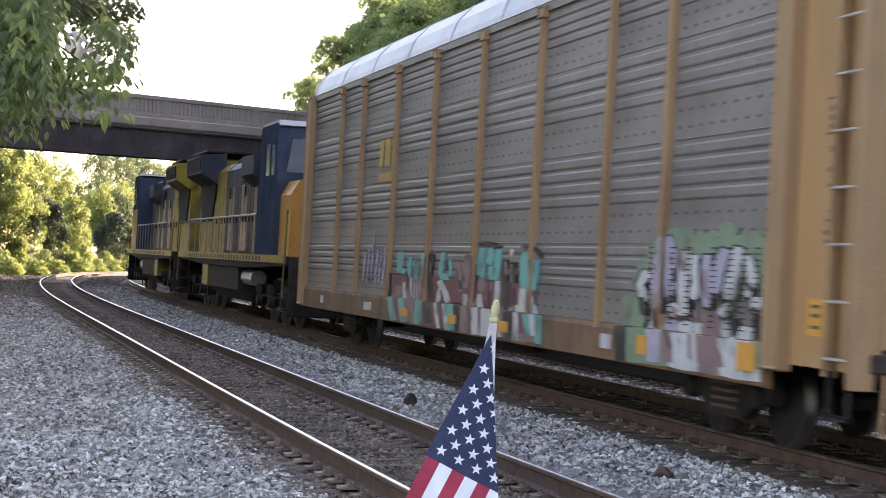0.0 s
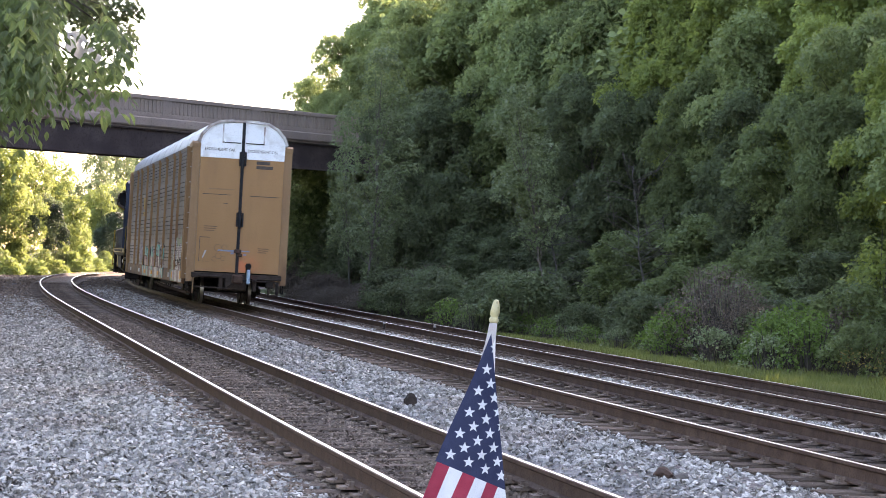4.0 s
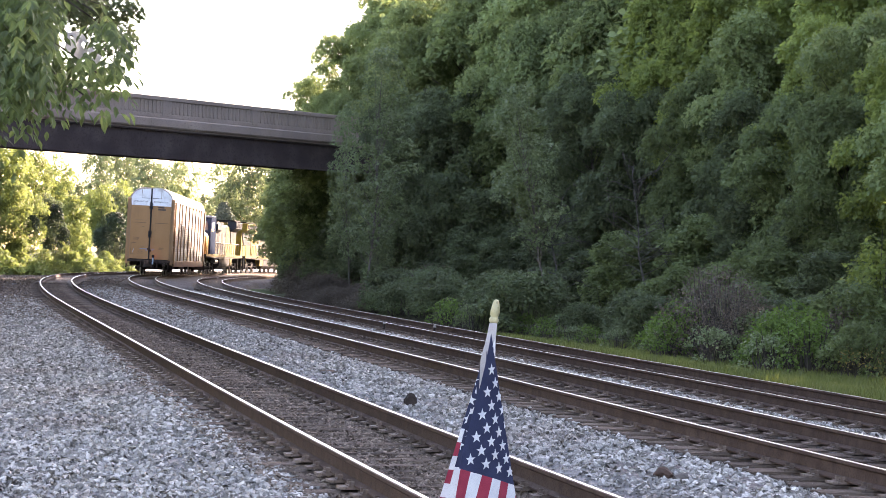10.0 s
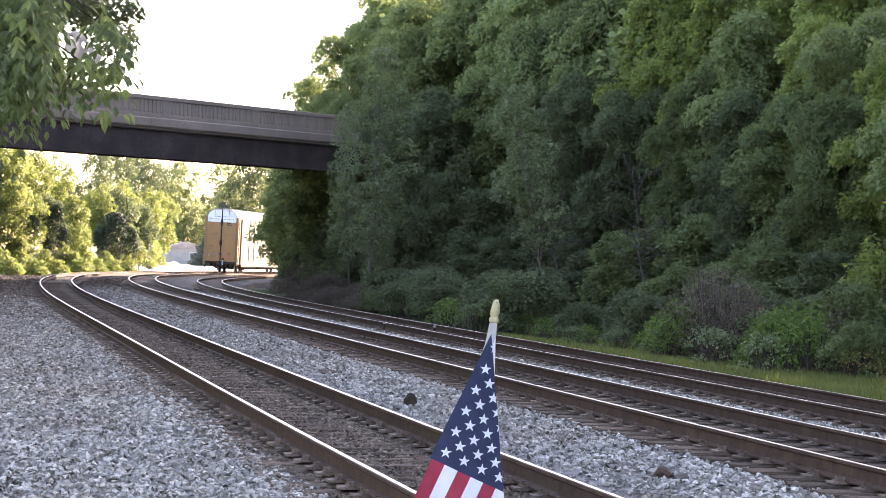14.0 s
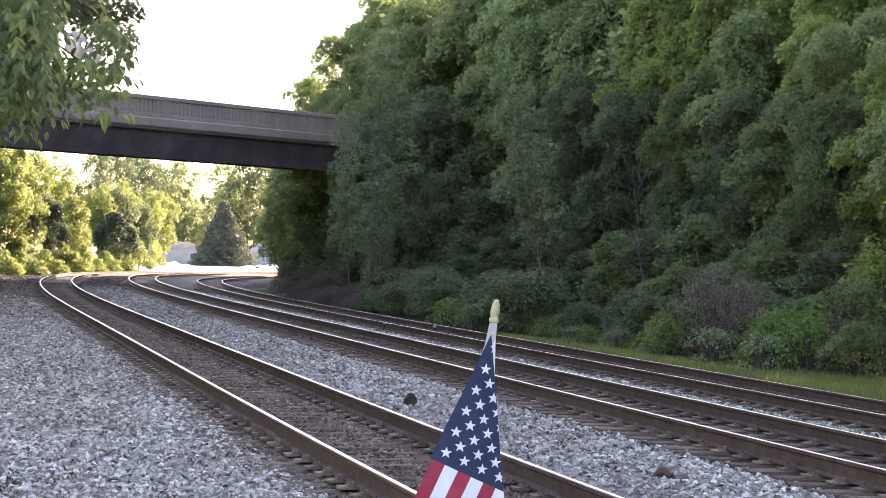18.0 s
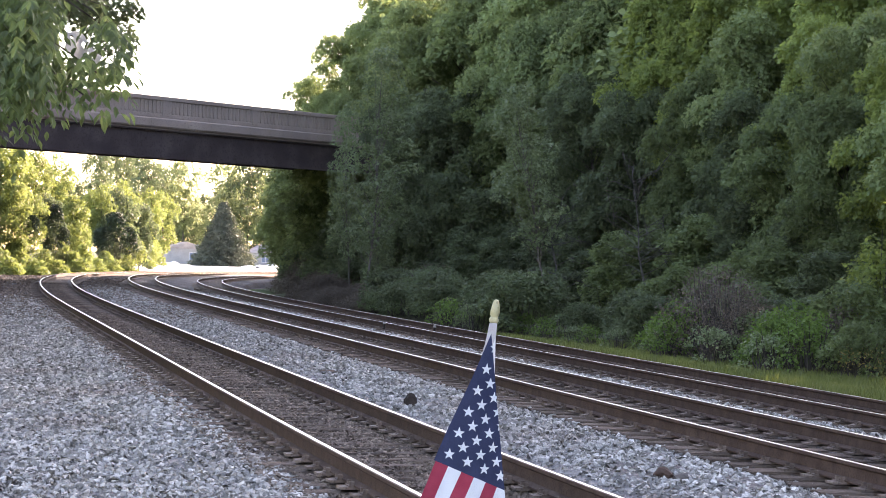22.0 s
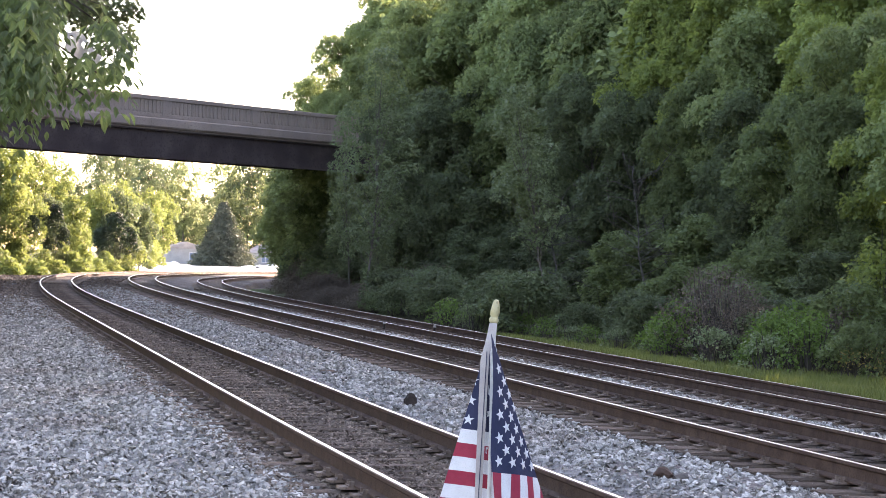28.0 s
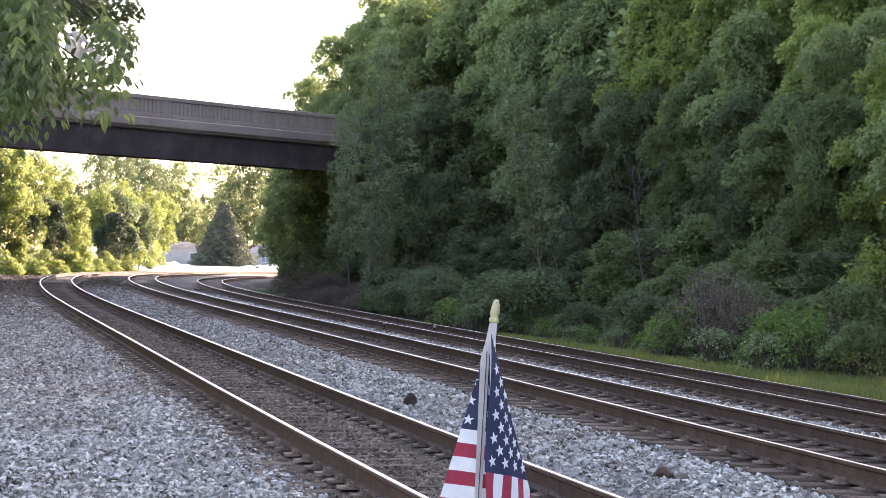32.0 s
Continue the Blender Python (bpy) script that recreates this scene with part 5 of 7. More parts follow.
def loco_truck(parent, y):
    """Three axles in cast side frames."""
    out = []
    for sx in (-1, 1):
        o = [(-2.25, 0.86), (-2.0, 0.92), (2.0, 0.92), (2.25, 0.86), (2.25, 0.58), (2.05, 0.40), (1.75, 0.40), (1.5, 0.62), (0.45, 0.62), (0.2, 0.42), (-0.2, 0.42), (-0.45, 0.62), (-1.5, 0.62), (-1.75, 0.40), (-2.05, 0.40), (-2.25, 0.58)]
        part("side_frame", prism([(y + a, b) for a, b in o], sx * 1.0, sx * 1.14), M_DARKSTEEL, parent)
        for k in (-1.85, 0, 1.85):
            part("bearing_cap", rod((sx * 1.12, y + k, 0.52), (sx * 1.24, y + k, 0.52), 0.16, 0.13, 14), M_DARKSTEEL, parent)
        for k in (-1.1, 0.95):
            part("brake_cylinder", rod((sx * 1.15, y + k, 0.80), (sx * 1.33, y + k + 0.1, 0.80), 0.13, seg=12), M_DARKSTEEL, parent)
        part("sand_pipe", rod((sx * 1.1, y + 2.35, 1.2), (sx * 0.9, y + 2.42, 0.15), 0.025, seg=6), M_DARKSTEEL, parent)
    for k in (-1.85, 0, 1.85):
        out.append((wheelset(parent, y + k, 0.53), 0.53, y + k))
    return out


def build_loco(label, nose_label, wing_mat, side_mat):
    """Six-axle wide-cab diesel; the nose points along +y."""
    lo = thing("locomotive", label, "locomotive", "diesel locomotives")
    L = 22.3
    part("frame", prism([(0.35, 1.42), (0.35, 1.62), (21.95, 1.62), (21.95, 1.42), (15.5, 1.30), (6.8, 1.30)], -1.5, 1.5), M_DARKSTEEL, lo)
    for sx in (-1, 1):
        part("walkway_edge", box(sx * 1.50, sx * 1.535, 0.4, 21.9, 1.46, 1.64), M_GOLD, lo, "faded yellow walkway edge")
        bm = bmesh.new()
        for k in range(28):
            add_box(bm, sx * 1.53, sx * 1.541, 3.2 + k * 0.55, 3.42 + k * 0.55, 1.49, 1.60)
        part("edge_striping", bm, M_BLUE, lo)
    # hood in sections with doors
    def hood(y0, y1, w, z1, mat, cham=0.22):
        o = [(-w, 1.62), (-w, z1 - cham), (-w + cham, z1), (w - cham, z1), (w, z1 - cham), (w, 1.62)]
        return part("hood_section", prism(o, y0, y1, 1), mat, lo)
    hood(4.6, 9.8, 0.92, 4.25, M_BLUE)
    hood(4.9, 7.0, 0.935, 4.262, M_GOLD)
    hood(9.806, 14.2, 0.92, 4.25, M_BLUE)
    hood(14.206, 17.2, 0.95, 4.45, M_BLUE)
    hood(0.9, 4.594, 0.93, 4.45, M_GOLD)
    # yellow lower doors along the hood
    for sx in (-1, 1):
        for k in range(16):
            y = 4.75 + k * 0.62
            d = part("hood_door", box(min(sx * 0.924, sx * 0.955), max(sx * 0.924, sx * 0.955), y, y + 0.57, 1.72, 3.52 if k % 5 else 3.2, 0.008), M_GOLD if k < 4 else M_BLUE_GLOSS if k in (5, 6, 9, 10, 13) else M_BLUE, lo)
            part("door_latch", box(min(sx * 0.955, sx * 0.98), max(sx * 0.955, sx * 0.98), y + 0.48, y + 0.53, 2.5, 2.66), M_DARKSTEEL, d)
        # radiator wings flare out at the rear
        o = [(sx * 0.9, 3.7), (sx * 1.44, 4.02), (sx * 1.46, 4.58), (sx * 0.7, 4.66), (sx * 0.7, 3.7)]
        part("radiator_wing", prism(o, 0.9, 4.9, 1), wing_mat, lo, "flared radiator housing")
        o = [(1.0, 3.72), (4.9, 3.72), (4.2, 2.6), (1.7, 2.6)]
        part("intake_screen", prism(o, sx * 0.936, sx * 0.985), M_DARKSTEEL, lo, "dark tapering air intake screen")
        part("cab_side_panel", box(min(sx * 1.502, sx * 1.516), max(sx * 1.502, sx * 1.516), 17.25, 20.0, 1.64, 3.30), side_mat, lo)
        for k in range(14):
            part("radiator_slat", box(min(sx * 1.44, sx * 1.485), max(sx * 1.44, sx * 1.485), 1.15 + k * 0.26, 1.17 + k * 0.26 + 0.12, 4.1, 4.5), M_DARKSTEEL, lo)
        o = [(sx * 0.93, 3.4), (sx * 1.28, 3.7), (sx * 1.28, 4.2), (sx * 0.93, 4.3)]
        part("blower_housing", prism(o, 12.4, 14.6, 1), M_BLUE, lo)
        part("grille", box(min(sx * 0.955, sx * 0.98), max(sx * 0.955, sx * 0.98), 10.6, 12.2, 3.58, 4.0, 0.01), M_DARKSTEEL, lo)
        # handrail: posts and one long rail
        part("handrail", rod((sx * 1.48, 3.0, 2.62), (sx * 1.48, 16.9, 2.62), 0.022, seg=6), M_LOCO_GREY, lo)
        for k in range(11):
            part("stanchion", rod((sx * 1.48, 3.0 + k * 1.38, 1.62), (sx * 1.48, 3.0 + k * 1.38, 2.63), 0.02, seg=6), M_LOCO_GREY, lo)
        for ye, d in ((0.45, 1), (21.2, -1)):
            for k in range(4):
                part("step", box(min(sx * 1.2, sx * 1.55), max(sx * 1.2, sx * 1.55), ye, ye + 0.55, 0.42 + k * 0.33, 0.46 + k * 0.33), M_DARKSTEEL, lo)
            part("step_guard", box(min(sx * 1.16, sx * 1.2), max(sx * 1.16, sx * 1.2), ye, ye + 0.6, 0.35, 1.6), M_DARKSTEEL, lo)
            part("grab_iron", rod((sx * 1.54, ye + (0.0 if d > 0 else 0.6), 0.7), (sx * 1.50, ye + (0.05 if d > 0 else 0.55), 2.65), 0.02, seg=6), M_GOLD, lo)
        part("fuel_tank", prism([(sx * 0.02, 0.42), (sx * 1.1, 0.42), (sx * 1.42, 0.7), (sx * 1.45, 1.28), (sx * 0.02, 1.28)], 8.0, 14.0, 1), M_DARKSTEEL, lo)
        part("air_reservoir", rod((sx * 1.2, 14.2, 1.05), (sx * 1.2, 16.0, 1.05), 0.2, seg=14), M_LOCO_GREY, lo)
        part("battery_box", box(min(sx * 1.0, sx * 1.46), max(sx * 1.0, sx * 1.46), 6.5, 7.8, 0.7, 1.3, 0.02), M_GOLD, lo)
    # cab with sloped screen, windows and visor; wide nose
    cabo = [(17.2, 1.62), (17.2, 4.55), (17.35, 4.70), (19.55, 4.70), (19.75, 4.58), (20.05, 3.42), (20.05, 1.62)]
    part("cab", prism(cabo, -1.5, 1.5), M_CAB_BLUE, lo, "blue cab")
    part("cab_roof", prism([(17.15, 4.702), (17.3, 4.78), (19.5, 4.78), (19.8, 4.64), (19.72, 4.60), (19.55, 4.702)], -1.46, 1.46), M_LOCO_GREY, lo)
    part("nose", prism([(-1.40, 1.62), (-1.40, 3.0), (-1.22, 3.34), (-0.7, 3.44), (0.7, 3.44), (1.22, 3.34), (1.40, 3.0), (1.40, 1.62)], 20.052, 21.5, 1), M_NOSE, lo, nose_label)
    for sx in (-1, 1):
        part("windscreen", prism([(sx * 0.12, 0), (sx * 1.30, 0), (sx * 1.22, 0.78), (sx * 0.12, 0.85)], -0.006, 0.0, 1), M_GLASS, lo, at=pose(0, 20.03, 3.56, -14.5, 0, 0) @ pose(0, 0.025, 0))
        w = part("side_window", box(min(sx * 1.502, sx * 1.512), max(sx * 1.502, sx * 1.512), 18.2, 18.95, 3.5, 4.25), M_GLASS, lo)
        part("window_frame", box(min(sx * 1.501, sx * 1.53), max(sx * 1.501, sx * 1.53), 18.95, 19.0, 3.46, 4.29), M_DARKSTEEL, w)
        part("window_frame", box(min(sx * 1.501, sx * 1.53), max(sx * 1.501, sx * 1.53), 18.15, 18.2, 3.46, 4.29), M_DARKSTEEL, w)
        part("side_window", box(min(sx * 1.502, sx * 1.512), max(sx * 1.502, sx * 1.512), 19.1, 19.5, 3.5, 4.2), M_GLASS, lo)
        part("number_board", box(min(sx * 0.45, sx * 1.0), max(sx * 0.45, sx * 1.0), 21.49, 21.52, 3.0, 3.2, 0.01), M_SIGN_WHITE, lo)
        part("ditch_light", rod((sx * 0.95, 21.9, 1.25), (sx * 0.95, 22.0, 1.25), 0.1, seg=12), M_LOCO_GREY, lo)
    part("headlight", rod((0, 21.5, 2.9), (0, 21.58, 2.9), 0.14, seg=14), M_LOCO_GREY, lo)
    part("horn", rod((0, 16.6, 4.48), (0, 17.1, 4.62), 0.05, 0.12, 10), M_DARKSTEEL, lo)
    for y0, y1, w, z0, z1 in ((6.0, 7.6, 0.5, 4.25, 4.45), (8.4, 10.8, 0.62, 4.25, 4.42), (15.0, 16.4, 0.55, 4.45, 4.62), (11.3, 12.1, 0.4, 4.25, 4.55)):
        part("roof_hatch", box(-w, w, y0, y1, z0 + 0.004, z1, 0.04), M_DARKSTEEL, lo)
    part("radiator_top", box(-1.3, 1.3, 1.0, 4.8, 4.66, 4.74, 0.02), M_DARKSTEEL, lo)
    for ye, d in ((0.3, -1), (21.95, 1)):
        part("pilot", box(-1.45, 1.45, min(ye, ye + d * 0.12), max(ye, ye + d * 0.12), 0.3, 1.62, 0.03), M_DARKSTEEL, lo)
        coupler(lo, ye + d * 0.1, d * 0.7)
    part("end_railing", rod((-1.4, 0.4, 2.6), (1.4, 0.4, 2.6), 0.02, seg=6), M_LOCO_GREY, lo)
    wheels = loco_truck(lo, 4.35) + loco_truck(lo, 17.95)
    return lo, wheels


TRAIN, ROLL = [], []
carrier, wheels_c, FLASHER = build_autorack()
TRAIN.append((carrier, 0.0, 27.4, 19.65, False))
ROLL += [(w, r, y, 1) for w, r, y in wheels_c]
loco_b, wheels_b = build_loco("dark blue and yellow trailing diesel locomotive with orange nose", "orange nose", M_BLUE, M_CAB_BLUE)
TRAIN.append((loco_b, 28.6, 22.3, 13.6, True))
ROLL += [(w, r, y, -1) for w, r, y in wheels_b]
loco_a, wheels_a = build_loco("dark blue and yellow leading diesel locomotive", "orange nose", M_GOLD, M_GOLD)
TRAIN.append((loco_a, 52.1, 22.3, 13.6, False))
ROLL += [(w, r, y, 1) for w, r, y in wheels_a]


# ---- woods on the hill ----
M_BROWN = leaf_material("dry_brown_leaf", (0.082, 0.064, 0.048), (0.14, 0.112, 0.086), 0.25, warm=(0.18, 0.14, 0.09))
rng = np.random.default_rng(11)


def away(ob):
    """Take a pattern plant out of the scene once its copies stand."""
    for o in (*ob.children_recursive, ob):
        bpy.data.objects.remove(o)


def spot(px, dist):
    """Ground place at a bearing and distance from the camera."""
    return (px - 784) / 3576 * dist, dist


def set_tree(ob, px, dist, turn, scale=1.0, stretch=1.0, label="", sink=0.1):
    x, y = spot(px, dist)
    c = plant_at(ob, x, y, land(x, y) - sink, turn, scale, stretch)
    return tagged(c, label)


def crown(ob, px, top, dist, wide, turn=None, label="", sink=0.1, built=10.0):
    """Set a pattern plant, built to that height and 7 m wide, at a bearing and distance, with its top at a bearing up and a width across."""
    x, y = spot(px, dist)
    z = land(x, y) - sink
    high = 1.673 + (462 - (784 - px) * 0.0272 - top) / 3576 * dist - z
    w = wide / 3576 * dist / 7
    tall = w * min(1.3, max(0.85, high / (built * w)))
    rise = high / tall - built
    c = copy_thing(ob, pose(x, y, z + min(0.0, rise) * tall, 0, 0, rng.random() * 360 if turn is None else turn))
    c.scale = (w, w, tall)
    for o in c.children:
        if rise > 0 and o.name.startswith(("trunk", "brushwood")):
            o.scale = (1, 1, (built + rise) / built)
        elif rise > 0:
            o.location.z += rise
    return tagged(c, label)


WOOD, EDGE, FAR = "woodland trees on the hill", "shrubs at the wood's edge", "sunlit trees beyond the bridge"
big = [make_tree("woodland_tree", "tall leafy woodland tree on the hillside", "tree", 30 + k, 10, 7.0, 0.06, 42, 24, 0.175,
                 (M_LEAF, M_LEAF_DARK, M_LEAF_MID, M_LEAF_SUN)[k], M_BARK, group=WOOD, spread=(0.15, 0.14, 0.17, 0.15)[k]) for k in range(4)]
back = [make_tree("woodland_tree", "tall leafy tree, high on the hill and unseen beside the line", "tree", 40 + k, 10, 7.0, 0.03, 24, 11, 0.24, (M_LEAF, M_LEAF_DARK)[k], M_BARK, spread=0.2, group=WOOD) for k in range(2)]
vine = [make_bush("vine_thicket", "dense dark vine-covered thicket at the wood's edge", "thicket", 50 + k, 10, 7.0, 20, 0.23, (M_LEAF_DARK, M_LEAF_MID)[k], M_BARK, 26, EDGE, 0.16) for k in range(2)]
bushes = [make_bush("shrub", "dense green shrub at the wood's edge", "shrub", 60 + k, 3.0, 4.0, 14, 0.14, (M_LEAF_DARK, M_LEAF_MID, M_LEAF_MID)[k], M_BARK, 18, EDGE, 0.15) for k in range(3)]
weeds = [make_bush("weed_clump", "fresh green weeds on the grass verge", "weeds", 70 + k, 1.1, 1.5, 7, 0.055, (M_LEAF_PALE, M_LEAF_FRESH)[k], M_BARK, 16, "weeds on the verge", 0.12) for k in range(2)]

# trees that rise behind the bridge: bearing, height, distance, pattern, width
for px, top, d, k, w in ((548, 150, 133, 0, 95), (600, 70, 130, 0, 130), (655, 25, 128, 0, 140), (700, -40, 126, 0, 170), (575, 175, 122, 0, 80), (640, 120, 120, 0, 130), (730, 30, 118, 0, 160), (545, 320, 138, 1, 130), (510, 330, 150, 2, 90), (580, 290, 128, 2, 110)):
    crown(big[k], px, top, d, w)
# the face of the wood
for px, top, d, k, w in (
        (690, 190, 106, 1, 130), (760, 60, 108, 0, 190), (830, -40, 106, 0, 230), (905, 10, 102, 0, 200), (740, 200, 100, 1, 150), (800, 175, 96, 1, 185), (870, 130, 96, 0, 170), (985, -60, 98, 0, 240), (960, 60, 92, 2, 190),
        (1050, 30, 90, 2, 190), (1040, 150, 84, 1, 180), (1120, -70, 88, 0, 260), (1150, 30, 82, 3, 190), (1120, 180, 78, 1, 190), (1215, -40, 80, 3, 240), (1255, 50, 76, 3, 210), (1230, 160, 72, 2, 180), (1320, -60, 76, 3, 260),
        (1350, 60, 70, 0, 230), (1310, 190, 68, 1, 190), (1430, -60, 72, 3, 280), (1450, 70, 64, 3, 230), (1400, 190, 63, 2, 210), (1540, -80, 66, 3, 290), (1550, 60, 60, 0, 240), (1500, 200, 58, 2, 210), (1620, 80, 55, 3, 260), (1700, 20, 52, 0, 300)):
    crown(big[k], px + rng.normal(0, 5), top, d, w)
# higher ranks behind
for i in range(46):
    s, o = 14 + (i // 2) * 4.4 + rng.normal(0, 1.2), (24, 33)[i % 2] + rng.normal(0, 1.5)
    turn, size = rng.random() * 360, 1.2 + 0.4 * rng.random()
    if i not in (20, 22, 23, 24, 25, 29):  # a clearing lets the sun through
        plant(back[i % 2], s, o, turn, size)
for px, d in ((880, 118), (1040, 108), (820, 124), (790, 122), (930, 120), (1000, 128), (1070, 118), (1180, 110), (1260, 105), (1350, 100), (1450, 95)):
    set_tree(back[px % 2], px, d, rng.random() * 360, 1.5, 1.1)
# further ranks outside the view, added to keep sun off the foreground
for i in range(8):
    plant(back[i % 2], -16 + i * 4.5, 22 + (i % 3) * 6, rng.random() * 360, 1.3 + 0.3 * rng.random())
for i in range(19):
    plant(back[i % 2], -18 + i * 3.0 + rng.normal(0, 0.5), (42, 38)[i % 2] + rng.normal(0, 1), rng.random() * 360, 1.4 + 0.3 * rng.random())
for i in range(12):
    plant(back[i % 2], -19 + i * 3.0, (26, 32)[i % 2] + rng.normal(0, 1), rng.random() * 360, 1.4)
# wooded slope past the bridge on the hill side
for i in range(16):
    plant(big[(0, 2)[i % 2]], 118 + (i // 2) * 6.5 + rng.normal(0, 1), (13, 21)[i % 2] + rng.normal(0, 1), rng.random() * 360, 0.8 + 0.25 * rng.random())
# mostly hidden row added to shade the track bed, heights chosen for its shadow
for i in range(20):
    plant(big[(2, 0)[i % 2]], 124 + i * 4.0 + rng.normal(0, 0.5), 11.6 + rng.normal(0, 0.4), rng.random() * 360, (0.88 if i < 8 else 0.74) + 0.08 * rng.random())
# unseen trees added along the gravel's other edge to cut skylight on the train
for i in range(12):
    plant(back[i % 2], 26 + i * 7 + rng.normal(0, 1), -19.5 + rng.normal(0, 0.8), rng.random() * 360, 1.3 + 0.3 * rng.random())
# vine-hung mounds: bearing, top, distance, pattern, width
for px, top, d, k, w in ((790, 300, 92, 0, 150), (700, 370, 96, 0, 120), (730, 340, 98, 0, 120), (860, 330, 88, 0, 150), (930, 400, 84, 0, 140), (880, 420, 85, 0, 120), (990, 370, 82, 0, 150), (1060, 330, 80, 0, 160),
                         (1100, 410, 72, 1, 150), (1040, 440, 76, 0, 130), (1170, 380, 70, 1, 170), (1240, 380, 66, 1, 180), (1190, 470, 62, 1, 150), (1320, 350, 64, 0, 170), (1300, 440, 60, 1, 160), (1380, 420, 57, 1, 170), (1420, 340, 60, 0, 170),
                         (1470, 440, 54, 0, 180), (1530, 380, 55, 1, 170), (1350, 500, 53, 1, 150), (1450, 520, 51, 0, 130), (1140, 510, 64, 0, 110), (590, 400, 118, 0, 110), (545, 410, 126, 0, 100), (545, 400, 136, 0, 80), (650, 410, 102, 0, 100), (620, 390, 110, 0, 100), (960, 470, 78, 0, 100), (1010, 480, 74, 0, 100), (820, 450, 85, 0, 100), (760, 460, 89, 0, 90)):
    crown(vine[k], px, top, d, w)
# shrubs and low growth along the foot of the hill
brown = make_bush("dead_brush", "dry brown brush beside the far track", "brush", 89, 2.0, 4.4, 6, 0.07, M_BROWN, M_BARK, 70, "dead brush", 0.16, 4)
for i in range(36):
    s = 30 + i * 2.15 + rng.normal(0, 0.5)
    o = (10.4 if s < 62 else 7.9) + rng.normal(0, 0.35) + (i % 2) * 1.3
    plant(bushes[(0, 0, 0, 1, 2)[int(rng.integers(5))]] if s < 62 else bushes[0] if s < 84 else brown, s, o, rng.random() * 360, (0.35 if i % 2 == 0 else 0.55) + 0.25 * rng.random(), 0.05)
for i in range(14):
    s = 44 + i * 1.7 + rng.normal(0, 0.4)
    plant(weeds[i % 2], s, 9.0 + rng.normal(0, 0.35) - (1.5 if s > 64 else 0), rng.random() * 360, 0.6 + 0.6 * rng.random(), 0.03)
for px, d, sc in ((1205, 51, 1.3), (1235, 51.5, 1.2), (1180, 53, 1.0), (1400, 46, 1.4), (1435, 45, 1.25), (1385, 47, 1.1)):
    set_tree(weeds[1], px, d, px, sc, 1.15, "tall fresh green weeds in front of the wood")
# slender pale saplings in front of the wood
sap = make_tree("sapling", "slender pale-leaved young tree beside the track", "tree", 81, 26, 7.0, 0.24, 64, 7.5, 0.28, M_LEAF_PALE, M_PALE_BARK, spread=0.14, trunk_r=0.13, group="pale saplings by the track", peak=0.3)
crown(sap, 656, 95, 88, 125, 20, built=26)
crown(sap, 622, 205, 94, 70, 140, built=26)
crown(sap, 662, 330, 92, 60, 260, built=26)
lean = make_tree("sapling", "slender pale-leaved young tree leaning over the verge", "tree", 84, 26, 7.0, 0.34, 56, 7.5, 0.28, M_LEAF_PALE, M_PALE_BARK, lean=-0.17, spread=0.15, trunk_r=0.17, group="pale saplings by the track", peak=0.3)
crown(lean, 1000, 160, 70, 110, 0, built=26)
# leafless grey boughs in the shade of the wood
M_DEADWOOD = material("grey_dead_wood", (0.06, 0.054, 0.047), (0.10, 0.092, 0.08), 5, 0.9, bump=0.4, grain=20, spec=0.12)


def bare_tree(label, px, dist, height, lean, seed):
    r = np.random.default_rng(seed)
    x, y = spot(px, dist)
    tree = thing("bare_tree", label, "dead tree", "bare trees in the wood", at=pose(x, y, land(x, y) - 0.1, 0, 0, 20 * seed))
    trunk = np.array([(lean * f * height + r.normal(0, 0.08), r.normal(0, 0.08), f * height) for f in np.linspace(0, 1, 7)])
    V, F = tubes([(trunk, np.linspace(0.05, 0.01, 7))], 7)
    hang("trunk", fast_mesh("trunk", V, F, M_DEADWOOD, True), tree)
    lines = []
    for k in range(26):
        f = 0.25 + 0.72 * r.random()
        b = np.array([np.interp(f, np.linspace(0, 1, 7), trunk[:, c]) for c in range(3)])
        a, ln = r.random() * 6.283, height * (0.16 + 0.16 * r.random())
        d = np.array([math.cos(a), math.sin(a), 0.25 + 0.5 * r.random()])
        q = [b, b + d * ln * 0.45 + r.normal(0, 0.06, 3), b + d * ln + r.normal(0, 0.15, 3) - (0, 0, 0.12 * ln)]
        lines.append((q, [0.016, 0.011, 0.004]))
        for _ in range(3):
            g = q[1] * 0.5 + q[2] * 0.5
            lines.append(([g, g + r.normal(0, 0.14, 3) * ln * 0.6, g + r.normal(0, 0.4, 3) * ln * 0.6], [0.012, 0.008, 0.004]))
    V, F = tubes(lines, 4)
    tagged(hang("branchwork", fast_mesh("branchwork", V, F, M_DEADWOOD, True), tree), kind="stuff")


bare_tree("leafless grey tree leaning out of the wood", 1150, 66, 5.6, -0.12, 1)
bare_tree("slender bare tree beside the leaning sapling", 985, 70, 4.8, 0.05, 3)
# bush at the end of the verge, its shaft of sun painted as yellower leaves
lit = make_bush("shrub", "yellow-green shrub at the wood's edge, sunlight in its leaf colour", "shrub", 86, 3.6, 3.0, 12, 0.11, M_LEAF_SUN, M_BARK, 24, EDGE, 0.15)
set_tree(lit, 1592, 47, 10, 1.0, 1.0)
